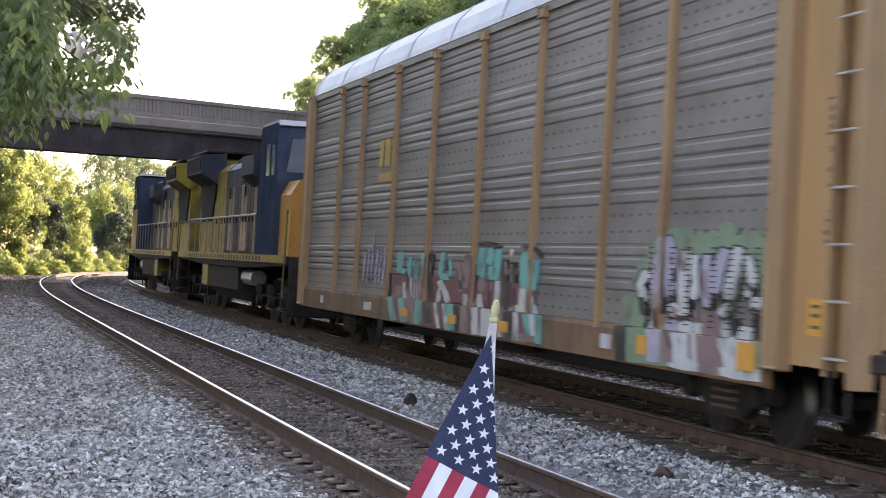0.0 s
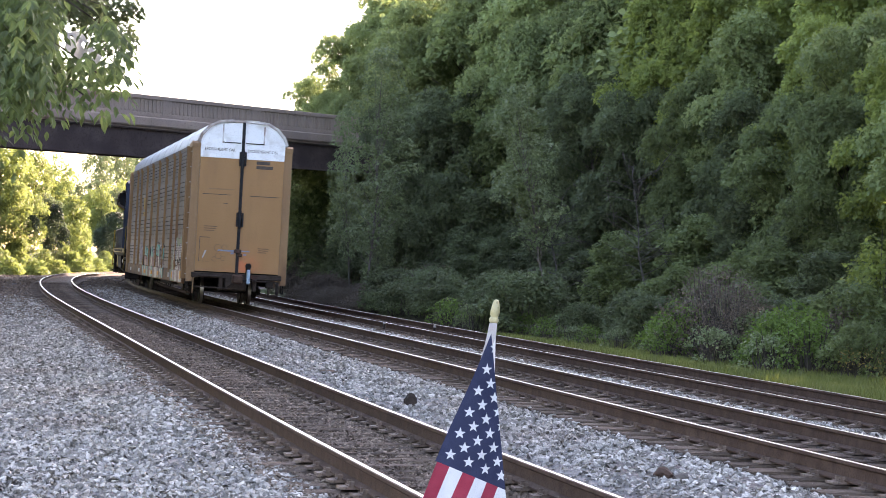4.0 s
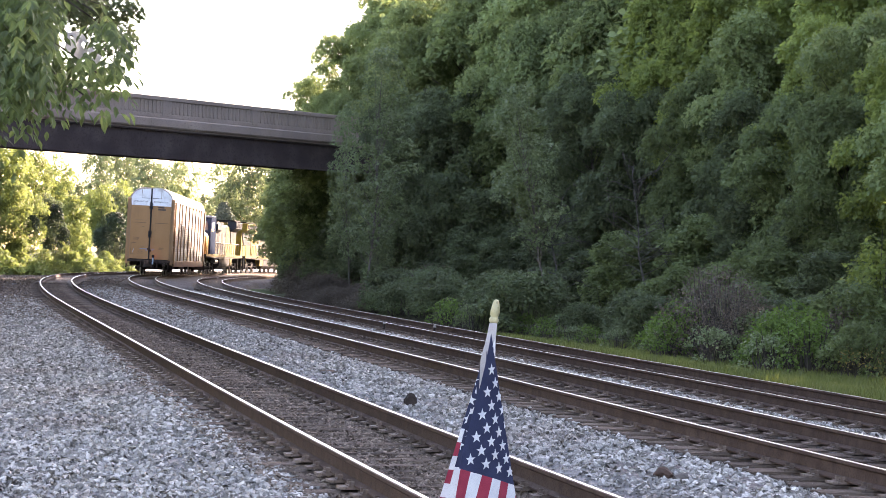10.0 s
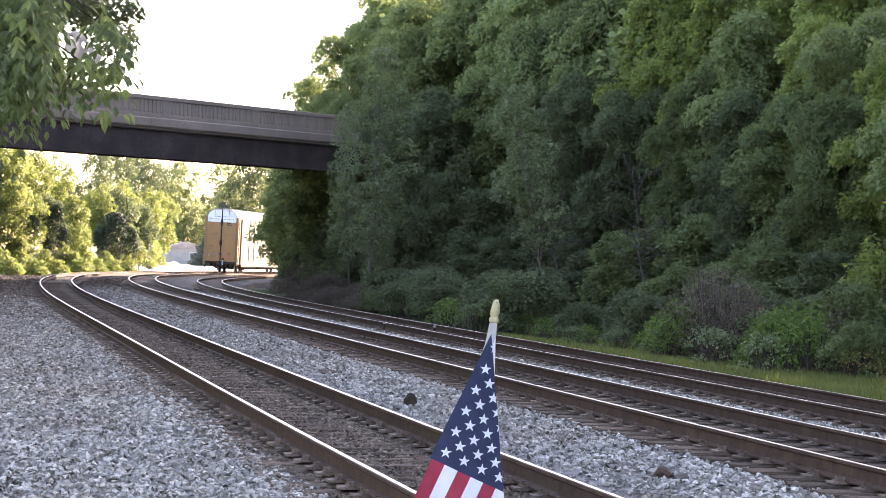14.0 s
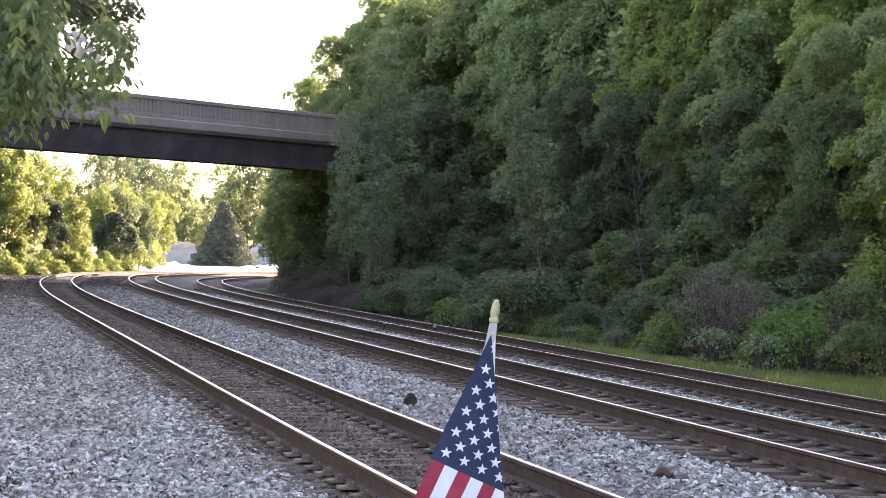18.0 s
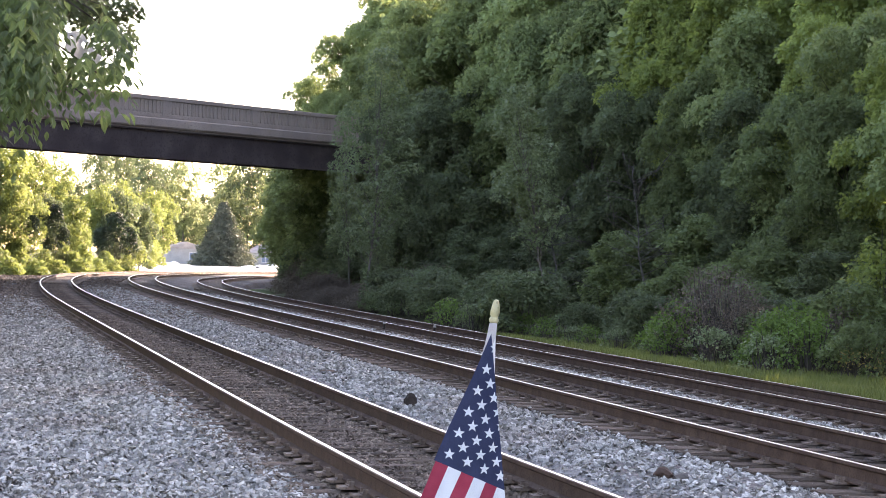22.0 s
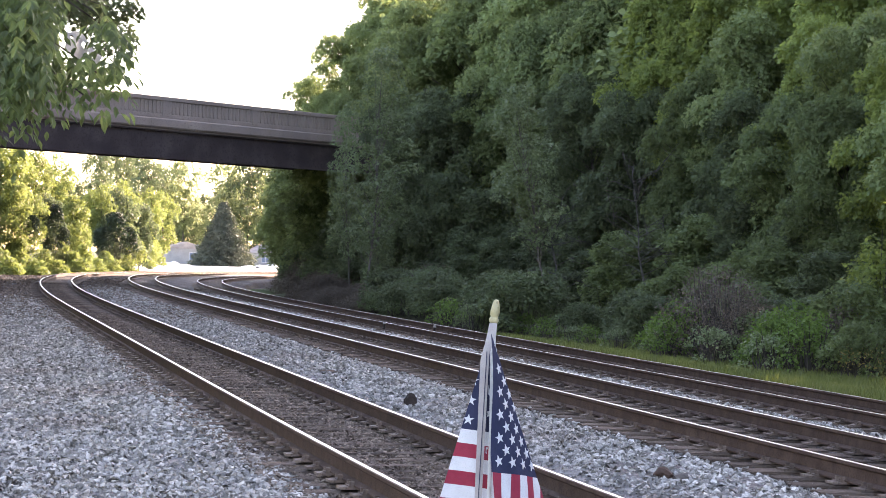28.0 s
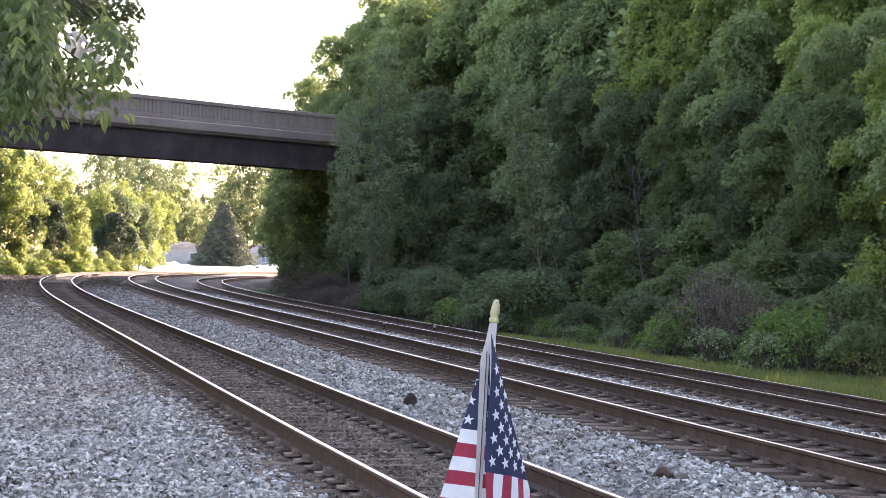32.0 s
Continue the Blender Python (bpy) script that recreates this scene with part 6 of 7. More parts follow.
# bare grey brush
dead = make_bush("dead_brush", "dry grey-brown twiggy brush at the wood's edge", "brush", 88, 2.1, 2.6, 1.2, 0.05, M_BROWN, M_BARK, 40, "dead brush", 0.15, 4)
for px, d, sc in ((1265, 51, 1.2), (1300, 49.5, 1.0), (1330, 48.5, 0.8), (770, 82, 1.1), (540, 122, 1.2), (1500, 46, 0.8), (720, 85, 1.0)):
    set_tree(dead, px, d, px, sc, 1.0)
for px, d, sc in ((538, 128, 0.9), (560, 122, 0.95), (590, 114, 0.9), (620, 108, 0.85)):
    set_tree(brown, px, d, px, sc, 1.0)
for ob in big + back + vine + bushes + weeds + [sap, lean, lit, dead, brown]:
    away(ob)


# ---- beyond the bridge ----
# third pattern has dark leaves that stand for the bank's shaded interior
sunny = [make_tree("bank_tree", "tree beyond the bridge, sunlit and shaded tones in its leaf colour", "tree", 90 + k, 10, 7.0, 0.02, 34, 18, 0.36, (M_LEAF_BANK, M_LEAF_BANK, M_LEAF_DARK)[k], M_BARK, spread=(0.14, 0.16, 0.17)[k], group=FAR) for k in range(3)]
# haze comes from the pale leaf colours, no mist is built
hazy = [make_tree("distant_tree", "distant tree across the road, leaf colours toned for haze", "tree", 95 + k, 10, 7.0, 0.04, 34, 16, 0.36, (M_LEAF_FAR, M_LEAF_HAZE)[k], M_BARK, spread=0.14, group="distant trees") for k in range(2)]
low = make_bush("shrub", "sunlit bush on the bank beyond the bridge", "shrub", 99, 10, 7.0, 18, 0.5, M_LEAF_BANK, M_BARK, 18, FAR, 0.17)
# painted-dark thickets stand for shaded hollows among the bank trees
dusk = make_bush("vine_thicket", "vine-covered thicket beyond the bridge, shade put in its leaf colour", "thicket", 97, 10, 7.0, 18, 0.45, M_LEAF_DUSK, M_BARK, 22, FAR, 0.17)
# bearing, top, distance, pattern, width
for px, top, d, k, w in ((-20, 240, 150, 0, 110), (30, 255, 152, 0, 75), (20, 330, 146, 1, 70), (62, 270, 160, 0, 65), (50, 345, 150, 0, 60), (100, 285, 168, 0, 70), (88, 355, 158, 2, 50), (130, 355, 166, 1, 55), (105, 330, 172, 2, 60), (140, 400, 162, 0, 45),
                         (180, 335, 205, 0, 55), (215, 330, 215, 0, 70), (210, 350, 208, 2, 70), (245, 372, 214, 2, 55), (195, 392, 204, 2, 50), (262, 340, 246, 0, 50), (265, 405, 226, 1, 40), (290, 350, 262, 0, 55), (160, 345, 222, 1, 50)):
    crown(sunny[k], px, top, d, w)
# unseen bank trees added left of the view for the locomotives to reflect
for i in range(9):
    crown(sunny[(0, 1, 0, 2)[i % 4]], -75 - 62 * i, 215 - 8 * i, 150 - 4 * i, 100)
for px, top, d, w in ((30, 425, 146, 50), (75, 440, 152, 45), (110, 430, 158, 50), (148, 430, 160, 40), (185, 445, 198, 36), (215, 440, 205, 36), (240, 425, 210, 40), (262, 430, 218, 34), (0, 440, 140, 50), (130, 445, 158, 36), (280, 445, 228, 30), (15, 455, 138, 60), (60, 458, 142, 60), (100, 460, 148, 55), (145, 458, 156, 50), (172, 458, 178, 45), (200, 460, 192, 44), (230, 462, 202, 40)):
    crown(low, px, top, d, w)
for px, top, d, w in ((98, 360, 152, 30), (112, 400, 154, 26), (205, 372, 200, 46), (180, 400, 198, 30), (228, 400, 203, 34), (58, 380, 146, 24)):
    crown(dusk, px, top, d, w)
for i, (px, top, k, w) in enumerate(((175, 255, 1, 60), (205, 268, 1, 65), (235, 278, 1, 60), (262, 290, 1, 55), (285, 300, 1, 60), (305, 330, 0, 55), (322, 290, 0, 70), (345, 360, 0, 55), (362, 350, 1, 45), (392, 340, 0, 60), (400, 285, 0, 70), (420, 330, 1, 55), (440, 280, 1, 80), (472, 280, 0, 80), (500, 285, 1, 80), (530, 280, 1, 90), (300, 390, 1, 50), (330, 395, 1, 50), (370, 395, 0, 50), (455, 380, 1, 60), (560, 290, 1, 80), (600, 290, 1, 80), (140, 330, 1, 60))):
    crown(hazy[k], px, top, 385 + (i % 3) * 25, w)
for ob in sunny + hazy + [low, dusk]:
    away(ob)


def build_spruce(label, px, dist, tall):
    """A broad dark conifer: whorls of drooping boughs."""
    r = np.random.default_rng(7)
    tree = thing("spruce", label, "tree")
    H, ends, lines = 9.4, [], []
    for k in range(190):
        f = k / 190
        z, ln = 0.3 + (H - 0.4) * f, 6.2 * (1 - f) ** 1.05 + 0.1
        a = k * 2.4
        tip = np.array([ln * math.cos(a), ln * math.sin(a), z - 0.25 * ln])
        lines.append(([np.array([0, 0, z]), tip * 0.5 + np.array([0, 0, z]) * 0.5 + np.array([0, 0, 0.08 * ln]), tip], [0.05, 0.03, 0.01]))
        for g in np.linspace(0.25, 1, 7):
            ends.append(np.array([0, 0, z]) * (1 - g) + tip * g + r.normal(0, 0.12, 3))
    V, F = tubes([([(0, 0, -0.2), (0, 0, H)], [0.22, 0.03])], 9)
    hang("trunk", fast_mesh("trunk", V, F, M_BARK, True), tree)
    V, F = tubes(lines, 4)
    tagged(hang("branchwork", fast_mesh("branchwork", V, F, M_BARK), tree), kind="stuff")
    hang("crown", leaves("crown", np.array(ends), 0.55, 30, 0.30, M_NEEDLE, 8, droop=0.5), tree)
    x, y = spot(px, dist)
    tree.matrix_basis = pose(x, y, -0.4)
    tree.scale = (1.0, 1.0, tall)


build_spruce("broad dark green spruce between two houses", 395, 318, 1.06)
M_LOT = material("pale_concrete_paving", (0.62, 0.60, 0.56), (0.72, 0.70, 0.66), 0.5, 0.85, bump=0.15, grain=10, c3=(0.44, 0.42, 0.39), amount3=0.3, scale3=0.1)
M_SIDING = material("pale_house_siding", (0.20, 0.195, 0.18), (0.25, 0.24, 0.225), 0.8, 0.7, bump=0.1, grain=8)
M_SHINGLE = material("brown_grey_shingle", (0.20, 0.17, 0.15), (0.27, 0.23, 0.20), 1.5, 0.9, bump=0.4, grain=8)
thing("paved_lot", "pale sunlit concrete lot behind the tracks", "pavement", kind="structure",
      me=fast_mesh("paved_lot", [(-34, 206, -0.31), (-16, 214, -0.31), (-8, 235, -0.31), (-2, 300, -0.31), (-12, 345, -0.31), (-58, 345, -0.31)], [(0, 1, 2, 3, 4, 5)], M_LOT))


def build_house(label, px, d, w, depth, eave, ridge, turn, hip):
    x, y = spot(px, d)
    h = thing("house", label, "house", "houses beyond the tracks", at=pose(x, y, -0.32, 0, 0, turn))
    part("wall", box(-w / 2, w / 2, 0, depth, 0, eave), M_SIDING, h)
    bm = bmesh.new()
    o = 0.4
    c = [bm.verts.new(p) for p in ((-w / 2 - o, -o, eave), (w / 2 + o, -o, eave), (w / 2 + o, depth + o, eave), (-w / 2 - o, depth + o, eave))]
    if hip:
        r = [bm.verts.new(p) for p in ((-w * 0.18, depth / 2, ridge), (w * 0.18, depth / 2, ridge))]
        for f in ((c[0], c[1], r[1], r[0]), (c[1], c[2], r[1]), (c[2], c[3], r[0], r[1]), (c[3], c[0], r[0])):
            bm.faces.new(f)
    else:
        r = [bm.verts.new(p) for p in ((0, -o, ridge), (0, depth + o, ridge))]
        for f in ((c[0], c[1], r[0]), (c[1], c[2], r[1], r[0]), (c[2], c[3], r[1]), (c[3], c[0], r[0], r[1])):
            bm.faces.new(f)
    bm.faces.new(c[::-1])
    part("roof", bm, M_SHINGLE, h)
    for xx in (w * 0.15,):
        win = part("window", box(xx - 0.55, xx + 0.55, -0.05, 0.0, 0.8, 2.0), M_GLASS, h)
        for a, b, cc, dd in ((-0.65, 0.65, 2.0, 2.12), (-0.65, 0.65, 0.68, 0.8), (-0.65, -0.55, 0.8, 2.0), (0.55, 0.65, 0.8, 2.0), (-0.03, 0.03, 0.8, 2.0)):
            part("window_frame", box(xx + a, xx + b, -0.09, -0.04, cc, dd), M_SIGN_WHITE, win)
    return h


build_house("pale house with a low gable roof beyond the tracks", 330, 345, 7.5, 9, 2.7, 3.9, 12, False)
build_house("small pale house with a brown hip roof beyond the tracks", 462, 335, 5.4, 6, 2.3, 3.7, -8, True)
for px, d, sc in ((302, 300, 1.0), (440, 290, 0.7), (475, 292, 1.1)):
    x, y = spot(px, d)
    g = thing("gravel_heap", "pale heap of sunlit gravel on the lot", "gravel heap", "gravel heaps", at=pose(x, y, -0.31))
    bm = bmesh.new()
    bmesh.ops.create_icosphere(bm, subdivisions=3, radius=1.6 * sc)
    for v in bm.verts:
        v.co.z = max(v.co.z, 0) * 0.32
        v.co += Vector(noise.noise_vector(v.co * 1.1)) * 0.4 * sc
    part("heap", bm, M_LOT, g)


# ---- near tree whose boughs hang into the view ----
def compound_leaf(rng, p, length, fall, V, F):
    """A drooping stalk with pairs of pointed leaflets."""
    a = rng.random() * 6.283
    d = np.array([math.cos(a) * 0.75, math.sin(a) * 0.75, -fall])
    d /= np.linalg.norm(d)
    side = np.cross(d, (0, 0, 1))
    side /= np.linalg.norm(side) + 1e-9
    nrm = np.cross(side, d)
    for k in range(4):
        base = p + d * length * (0.25 + 0.22 * k) + np.array([0, 0, -0.02 * k * k])
        for sgn in ((-1, 1) if k < 3 else (0,)):
            out = d * (0.75 if sgn else 1) + side * sgn * 0.75 + np.array([0, 0, -0.35]) + rng.normal(0, 0.12, 3)
            out /= np.linalg.norm(out)
            w = np.cross(out, nrm + rng.normal(0, 0.3, 3))
            w /= np.linalg.norm(w) + 1e-9
            up = np.cross(w, out)
            L = length * (0.36 + 0.12 * rng.random())
            q = [(0, 0, 0), (0.22, 0.17, 0.03), (0.55, 0.23, 0.02), (1.0, 0, -0.16), (0.55, -0.23, 0.02), (0.22, -0.17, 0.03)]
            i = len(V)
            V += [base + L * (a2 * out + b2 * w + c2 * up) for a2, b2, c2 in q]
            F += [(i, i + 1, i + 2, i + 3), (i, i + 3, i + 4, i + 5)]


def build_near_tree():
    r = np.random.default_rng(21)
    tree = thing("overhanging_tree", "near tree with drooping compound green leaves", "tree")
    root = np.array([-5.6, 12.0, -0.36])
    trunk = [root, root + (0.1, 0, 1.6), root + (0.25, -0.1, 3.4), root + (0.5, -0.1, 5.2), root + (0.6, 0, 7.0)]
    V, F = tubes([(trunk, [0.2, 0.17, 0.14, 0.1, 0.04])], 12)
    hang("trunk", fast_mesh("trunk", V, F, M_BARK, True), tree)
    eye = np.array(EYE)

    def at(px, py, d):
        return eye + np.array([(px - 784) / 3576 * d, d, (462 - (784 - px) * 0.0272 - py) / 3576 * d])
    # boughs reach out from the trunk over the ballast
    ends = []
    for px, py, d, dense in ((40, 40, 11.5, 1), (60, 120, 11.2, 1), (30, 200, 11.0, 1), (110, 60, 12.0, 1), (160, 25, 12.4, 1), (190, 60, 12.6, 0), (140, 170, 11.6, 0), (190, 150, 11.8, 0), (20, 260, 10.8, 0), (100, 190, 11.3, 0), (-60, 60, 11, 1), (-60, 180, 11, 1), (80, -60, 12, 1), (0, -40, 11, 1)):
        tip = at(px, py, d)
        base = np.array(trunk[2]) * 0.4 + np.array(trunk[3]) * 0.6 + r.normal(0, 0.15, 3)
        mid = (base + tip) / 2 + np.array([0, 0, 0.35])
        ends.append((base, mid, tip))
    V, F = tubes([(e, [0.03, 0.014, 0.004]) for e in ends], 6)
    hang("branchwork", fast_mesh("branchwork", V, F, M_BARK, True), tree)
    V, F = [], []
    # leafy masses: bearing, height, reach
    for cx, cy, rx, ry, n in ((30, 40, 56, 70, 110), (26, 120, 52, 56, 90), (60, 160, 40, 34, 34), (20, 205, 34, 34, 20), (84, 90, 18, 50, 24), (96, 205, 10, 16, 5), (140, 180, 10, 22, 7), (172, 178, 18, 20, 10), (208, 178, 14, 14, 6), (234, 186, 5, 8, 2), (218, 112, 12, 18, 6), (198, 92, 20, 16, 6),
                              (6, 270, 8, 18, 3), (70, 296, 6, 6, 1), (-60, 120, 70, 160, 50), (60, -70, 110, 50, 40), (246, 150, 1, 2, 1)):
        for _ in range(int(n * 1.55)):
            a, q = r.random() * 6.283, math.sqrt(r.random())
            compound_leaf(r, at(cx * 0.9 - 8 + rx * q * math.cos(a), cy * 0.88 - 50 + ry * q * math.sin(a), 11.4 + r.normal(0, 0.5)), 0.13 + 0.07 * r.random(), 0.35 + 0.5 * r.random(), V, F)
    hang("crown", fast_mesh("crown", V, F, M_LEAF_NEAR), tree)
    # a dark small-leaved crown further along the same side
    t2 = thing("tall_tree", "tall dark-leaved tree beside the near track", "tree")
    foot = np.array([-9.6, 26.0, -0.36])
    V, F = tubes([([foot, foot + (0.2, 0, 2.5), foot + (0.3, 0.1, 5.0), foot + (0.7, 0, 8.5)], [0.24, 0.2, 0.16, 0.06])], 10)
    hang("trunk", fast_mesh("trunk", V, F, M_BARK, True), t2)
    spots = [(140, 10, 40), (180, 5, 42), (212, 22, 26), (150, 52, 30), (190, 60, 32), (118, 25, 30), (217, 78, 15), (206, 100, 14), (170, 88, 16), (90, -10, 50), (30, -20, 70), (-40, 20, 80), (150, -50, 60), (195, 128, 10), (20, 60, 60), (60, 120, 40), (-30, 110, 70)]
    tips = [at(px, py, 24.0 + r.normal(0, 0.4)) for px, py, _ in spots]
    V, F = tubes([((foot + (0.4, 0, 5.4), (foot + (0.4, 0, 6.4) + p) / 2, p), (0.03, 0.015, 0.005)) for p in tips], 5)
    tagged(hang("branchwork", fast_mesh("branchwork", V, F, M_BARK, True), t2), kind="stuff")
    hang("crown", billows("crown", tips, [q * 24 / 3576 for _, _, q in spots], 26, 0.06, M_LEAF_DARK, 29, under=-0.9), t2)
    # pale silky webbing caught in the boughs
    bm = bmesh.new()
    rows = [[at(98 + 66 * u + 8 * math.sin(4 * w), 52 + 44 * u * u + (50 - 22 * u) * w + 5 * math.sin(9 * u + 3 * w), 11.9 + 0.10 * math.sin(5 * u) + 0.06 * w) for u in np.linspace(0, 1, 14)] for w in np.linspace(0, 1, 8)]
    grid = [[bm.verts.new(p) for p in row] for row in rows]
    for i in range(7):
        for j in range(13):
            if (i * 5 + j * 3) % 11:
                bm.faces.new((grid[i][j], grid[i][j + 1], grid[i + 1][j + 1], grid[i + 1][j]))
    bmesh.ops.solidify(bm, geom=bm.faces[:], thickness=0.003)
    web = thing("web_nest", "pale silky caterpillar webbing hung between the boughs", "web nest")
    part("webbing", bm, M_WEB, web, smooth=True)


M_WEB = leaf_material("pale_silk", (0.55, 0.53, 0.50), (0.7, 0.68, 0.65), 0.5, 0.8, warm=(0.6, 0.58, 0.54))
M_LEAF_NEAR = leaf_material("near_leaf", (0.032, 0.05, 0.026), (0.10, 0.136, 0.066), 0.45, 0.32, warm=(0.24, 0.31, 0.10))
build_near_tree()


# ---- grass along the verge ----
def build_grass():
    r = np.random.default_rng(31)
    n = 52000
    s = 24 + 36 * r.random(n)
    o = 5.9 + 4.4 * r.random(n) ** 0.9
    x, y, z0, h = on_line(s, o)
    z = np.maximum(hill(s, o), np.where(o < 6.65, z0 + bed_height(s, o), -9)) - 0.02
    base = np.stack([x, y, z], 1)
    a = r.random(n) * 6.283
    L = (0.08 + 0.16 * r.random(n)) * (0.45 + 0.55 * np.clip((o - 5.9) / 1.2, 0, 1))
    w = 0.008 + 0.009 * r.random(n)
    side = np.stack([np.cos(a), np.sin(a), 0 * a], 1) * w[:, None]
    bend = np.stack([np.sin(a) * 0.35, -np.cos(a) * 0.35, 0 * a + 1], 1) * L[:, None]
    V = np.stack([base - side, base + side, base + side * 0.6 + bend * 0.6, base + bend], 1).reshape(-1, 3)
    me = fast_mesh("grass", V, np.arange(n * 4).reshape(n, 4), M_GRASS)
    thing("grass", "yellow-green grass along the track verge", "grass", kind="stuff", me=me)
    V = []
    for _ in range(70):
        px, d = 1495 + 75 * r.random(), 41 + 2.0 * r.random()
        x, y = spot(px, d)
        zz = land(x, y) + 0.35 + 0.35 * r.random()
        for k in range(3):
            p = np.array([x, y, zz]) + r.normal(0, 0.05, 3)
            e, f = r.normal(0, 0.016, 3), r.normal(0, 0.016, 3)
            V += [p, p + e, p + e + f, p + f]
    me = fast_mesh("wild_flowers", V, np.arange(len(V)).reshape(-1, 4), M_DRY)
    thing("wild_flowers", "dry yellow seed heads over the verge grass", "wild flowers", kind="stuff", me=me)


M_DRY = leaf_material("dry_seed_head", (0.30, 0.24, 0.08), (0.42, 0.34, 0.12), 0.3, warm=(0.35, 0.28, 0.08))
build_grass()


# ---- small stick flag in front of the camera ----
FLAG_D = 3.35
PX = FLAG_D / 3576
APEX = Vector(((873 - 784) * PX, FLAG_D, 1.673 + (462.4 - 590) * PX))
M_CLOTH_BLUE = material("navy_cotton", (0.024, 0.028, 0.06), (0.034, 0.039, 0.078), 30, 0.9, bump=0.25, grain=900, spec=0.2, distance=0.001)
M_CLOTH_RED = material("red_cotton", (0.27, 0.028, 0.05), (0.32, 0.04, 0.065), 30, 0.9, bump=0.25, grain=900, spec=0.2, distance=0.001)
M_CLOTH_WHITE = material("white_cotton", (0.56, 0.55, 0.56), (0.64, 0.63, 0.63), 30, 0.9, bump=0.25, grain=900, spec=0.2, distance=0.001)
M_SLEEVE = material("beige_sleeve_cotton", (0.34, 0.30, 0.29), (0.42, 0.38, 0.36), 30, 0.9, bump=0.25, grain=900, spec=0.2, distance=0.001)
M_GILT = material("pale_gilt_wood", (0.33, 0.28, 0.14), (0.40, 0.35, 0.19), 40, 0.45, bump=0.1, grain=200)
M_DOWEL = material("white_painted_dowel", (0.60, 0.58, 0.54), (0.68, 0.66, 0.62), 40, 0.6, bump=0.1, grain=200)
STRIPE = 25 * PX
CANTON = 243 * PX


def clip(poly, nx, ny, c):
    """The part of a polygon where nx*x + ny*y <= c."""
    out = []
    for i, p in enumerate(poly):
        q = poly[(i + 1) % len(poly)]
        dp, dq = nx * p[0] + ny * p[1] - c, nx * q[0] + ny * q[1] - c
        if dp <= 0:
            out.append(p)
        if dp * dq < 0:
            t = dp / (dp - dq)
            out.append((p[0] + t * (q[0] - p[0]), p[1] + t * (q[1] - p[1])))
    return out


def cloth(name, outline, mat, parent, lift, curve, label=""):
    """A thin piece of cloth from a flat outline (x across, z down the fall), bent by curve(x, z)."""
    bm = bmesh.new()
    vs = [bm.verts.new((x, 0, z)) for x, z in outline]
    bm.faces.new(vs)
    bmesh.ops.triangulate(bm, faces=bm.faces[:])
    for _ in range(3):
        bmesh.ops.subdivide_edges(bm, edges=[e for e in bm.edges if e.calc_length() > 0.02], cuts=1, use_grid_fill=True)
        bmesh.ops.triangulate(bm, faces=bm.faces[:])
    for v in bm.verts:
        v.co.y = curve(v.co.x, v.co.z) - lift
    r = bmesh.ops.solidify(bm, geom=bm.faces[:], thickness=0.0006)
    return part(name, bm, mat, parent, label, smooth=False)


def star(cx, cy, r, turn):
    return [(cx + (r if k % 2 == 0 else r * 0.40) * math.sin(turn + k * math.pi / 5), cy + (r if k % 2 == 0 else r * 0.40) * math.cos(turn + k * math.pi / 5)) for k in range(10)]


def flag_leaf(name, parent, outline, fly, hoist, curve, label):
    """One hanging fold of the flag. fly and hoist: unit directions (x, z) from the top corner along the top edge and down the hoist."""
    blue = clip(clip(outline, fly[0], fly[1], CANTON), hoist[0], hoist[1], 7 * STRIPE)
    leaf = cloth(name, blue, M_CLOTH_BLUE, parent, 0.0, curve, label)
    for k in range(13):
        band = clip(clip(outline, hoist[0], hoist[1], (k + 1) * STRIPE), -hoist[0], -hoist[1], -k * STRIPE)
        if k < 7:
            band = clip(band, -fly[0], -fly[1], -CANTON)
        if len(band) > 2:
            cloth("stripe", band, M_CLOTH_WHITE if k % 2 else M_CLOTH_RED, leaf, 0.0, curve)
    turn = math.atan2(-hoist[0], -hoist[1])
    for i in range(9):
        for j in range(11):
            if (i + j) % 2:
                continue
            a, b = CANTON * (j + 1) / 12, 7 * STRIPE * (i + 1) / 10
            c = (a * fly[0] + b * hoist[0], a * fly[1] + b * hoist[1])
            pts = star(*c, 10.5 * PX, turn)
            for n in range(len(outline)):
                p, q = outline[n], outline[(n + 1) % len(outline)]
                nx, ny = -(q[1] - p[1]), q[0] - p[0]
                L = math.hypot(nx, ny)
                inside = sum(w[0] for w in outline) / len(outline), sum(w[1] for w in outline) / len(outline)
                if nx * (inside[0] - p[0]) + ny * (inside[1] - p[1]) > 0:
                    nx, ny = -nx, -ny
                pts = clip(pts, nx / L, ny / L, (nx * p[0] + ny * p[1]) / L) if pts else pts
            if len(pts) > 2:
                bm = bmesh.new()
                f = bm.faces.new([bm.verts.new((x, curve(x, z) - 0.0011, z)) for x, z in pts])
                e = bmesh.ops.extrude_face_region(bm, geom=[f])
                for v in e["geom"]:
                    if isinstance(v, bmesh.types.BMVert):
                        v.co.y += 0.0009
                part("star", bm, M_CLOTH_WHITE, leaf)
    return leaf


def ray_dir(deg):
    """Fall direction at an angle to the left of straight down."""
    a = radians(deg)
    return (-math.sin(a), -math.cos(a))


FLAG = thing("stick_flag", "small striped cotton flag with stars on a thin pole", "flag", at=Matrix.Translation(APEX))


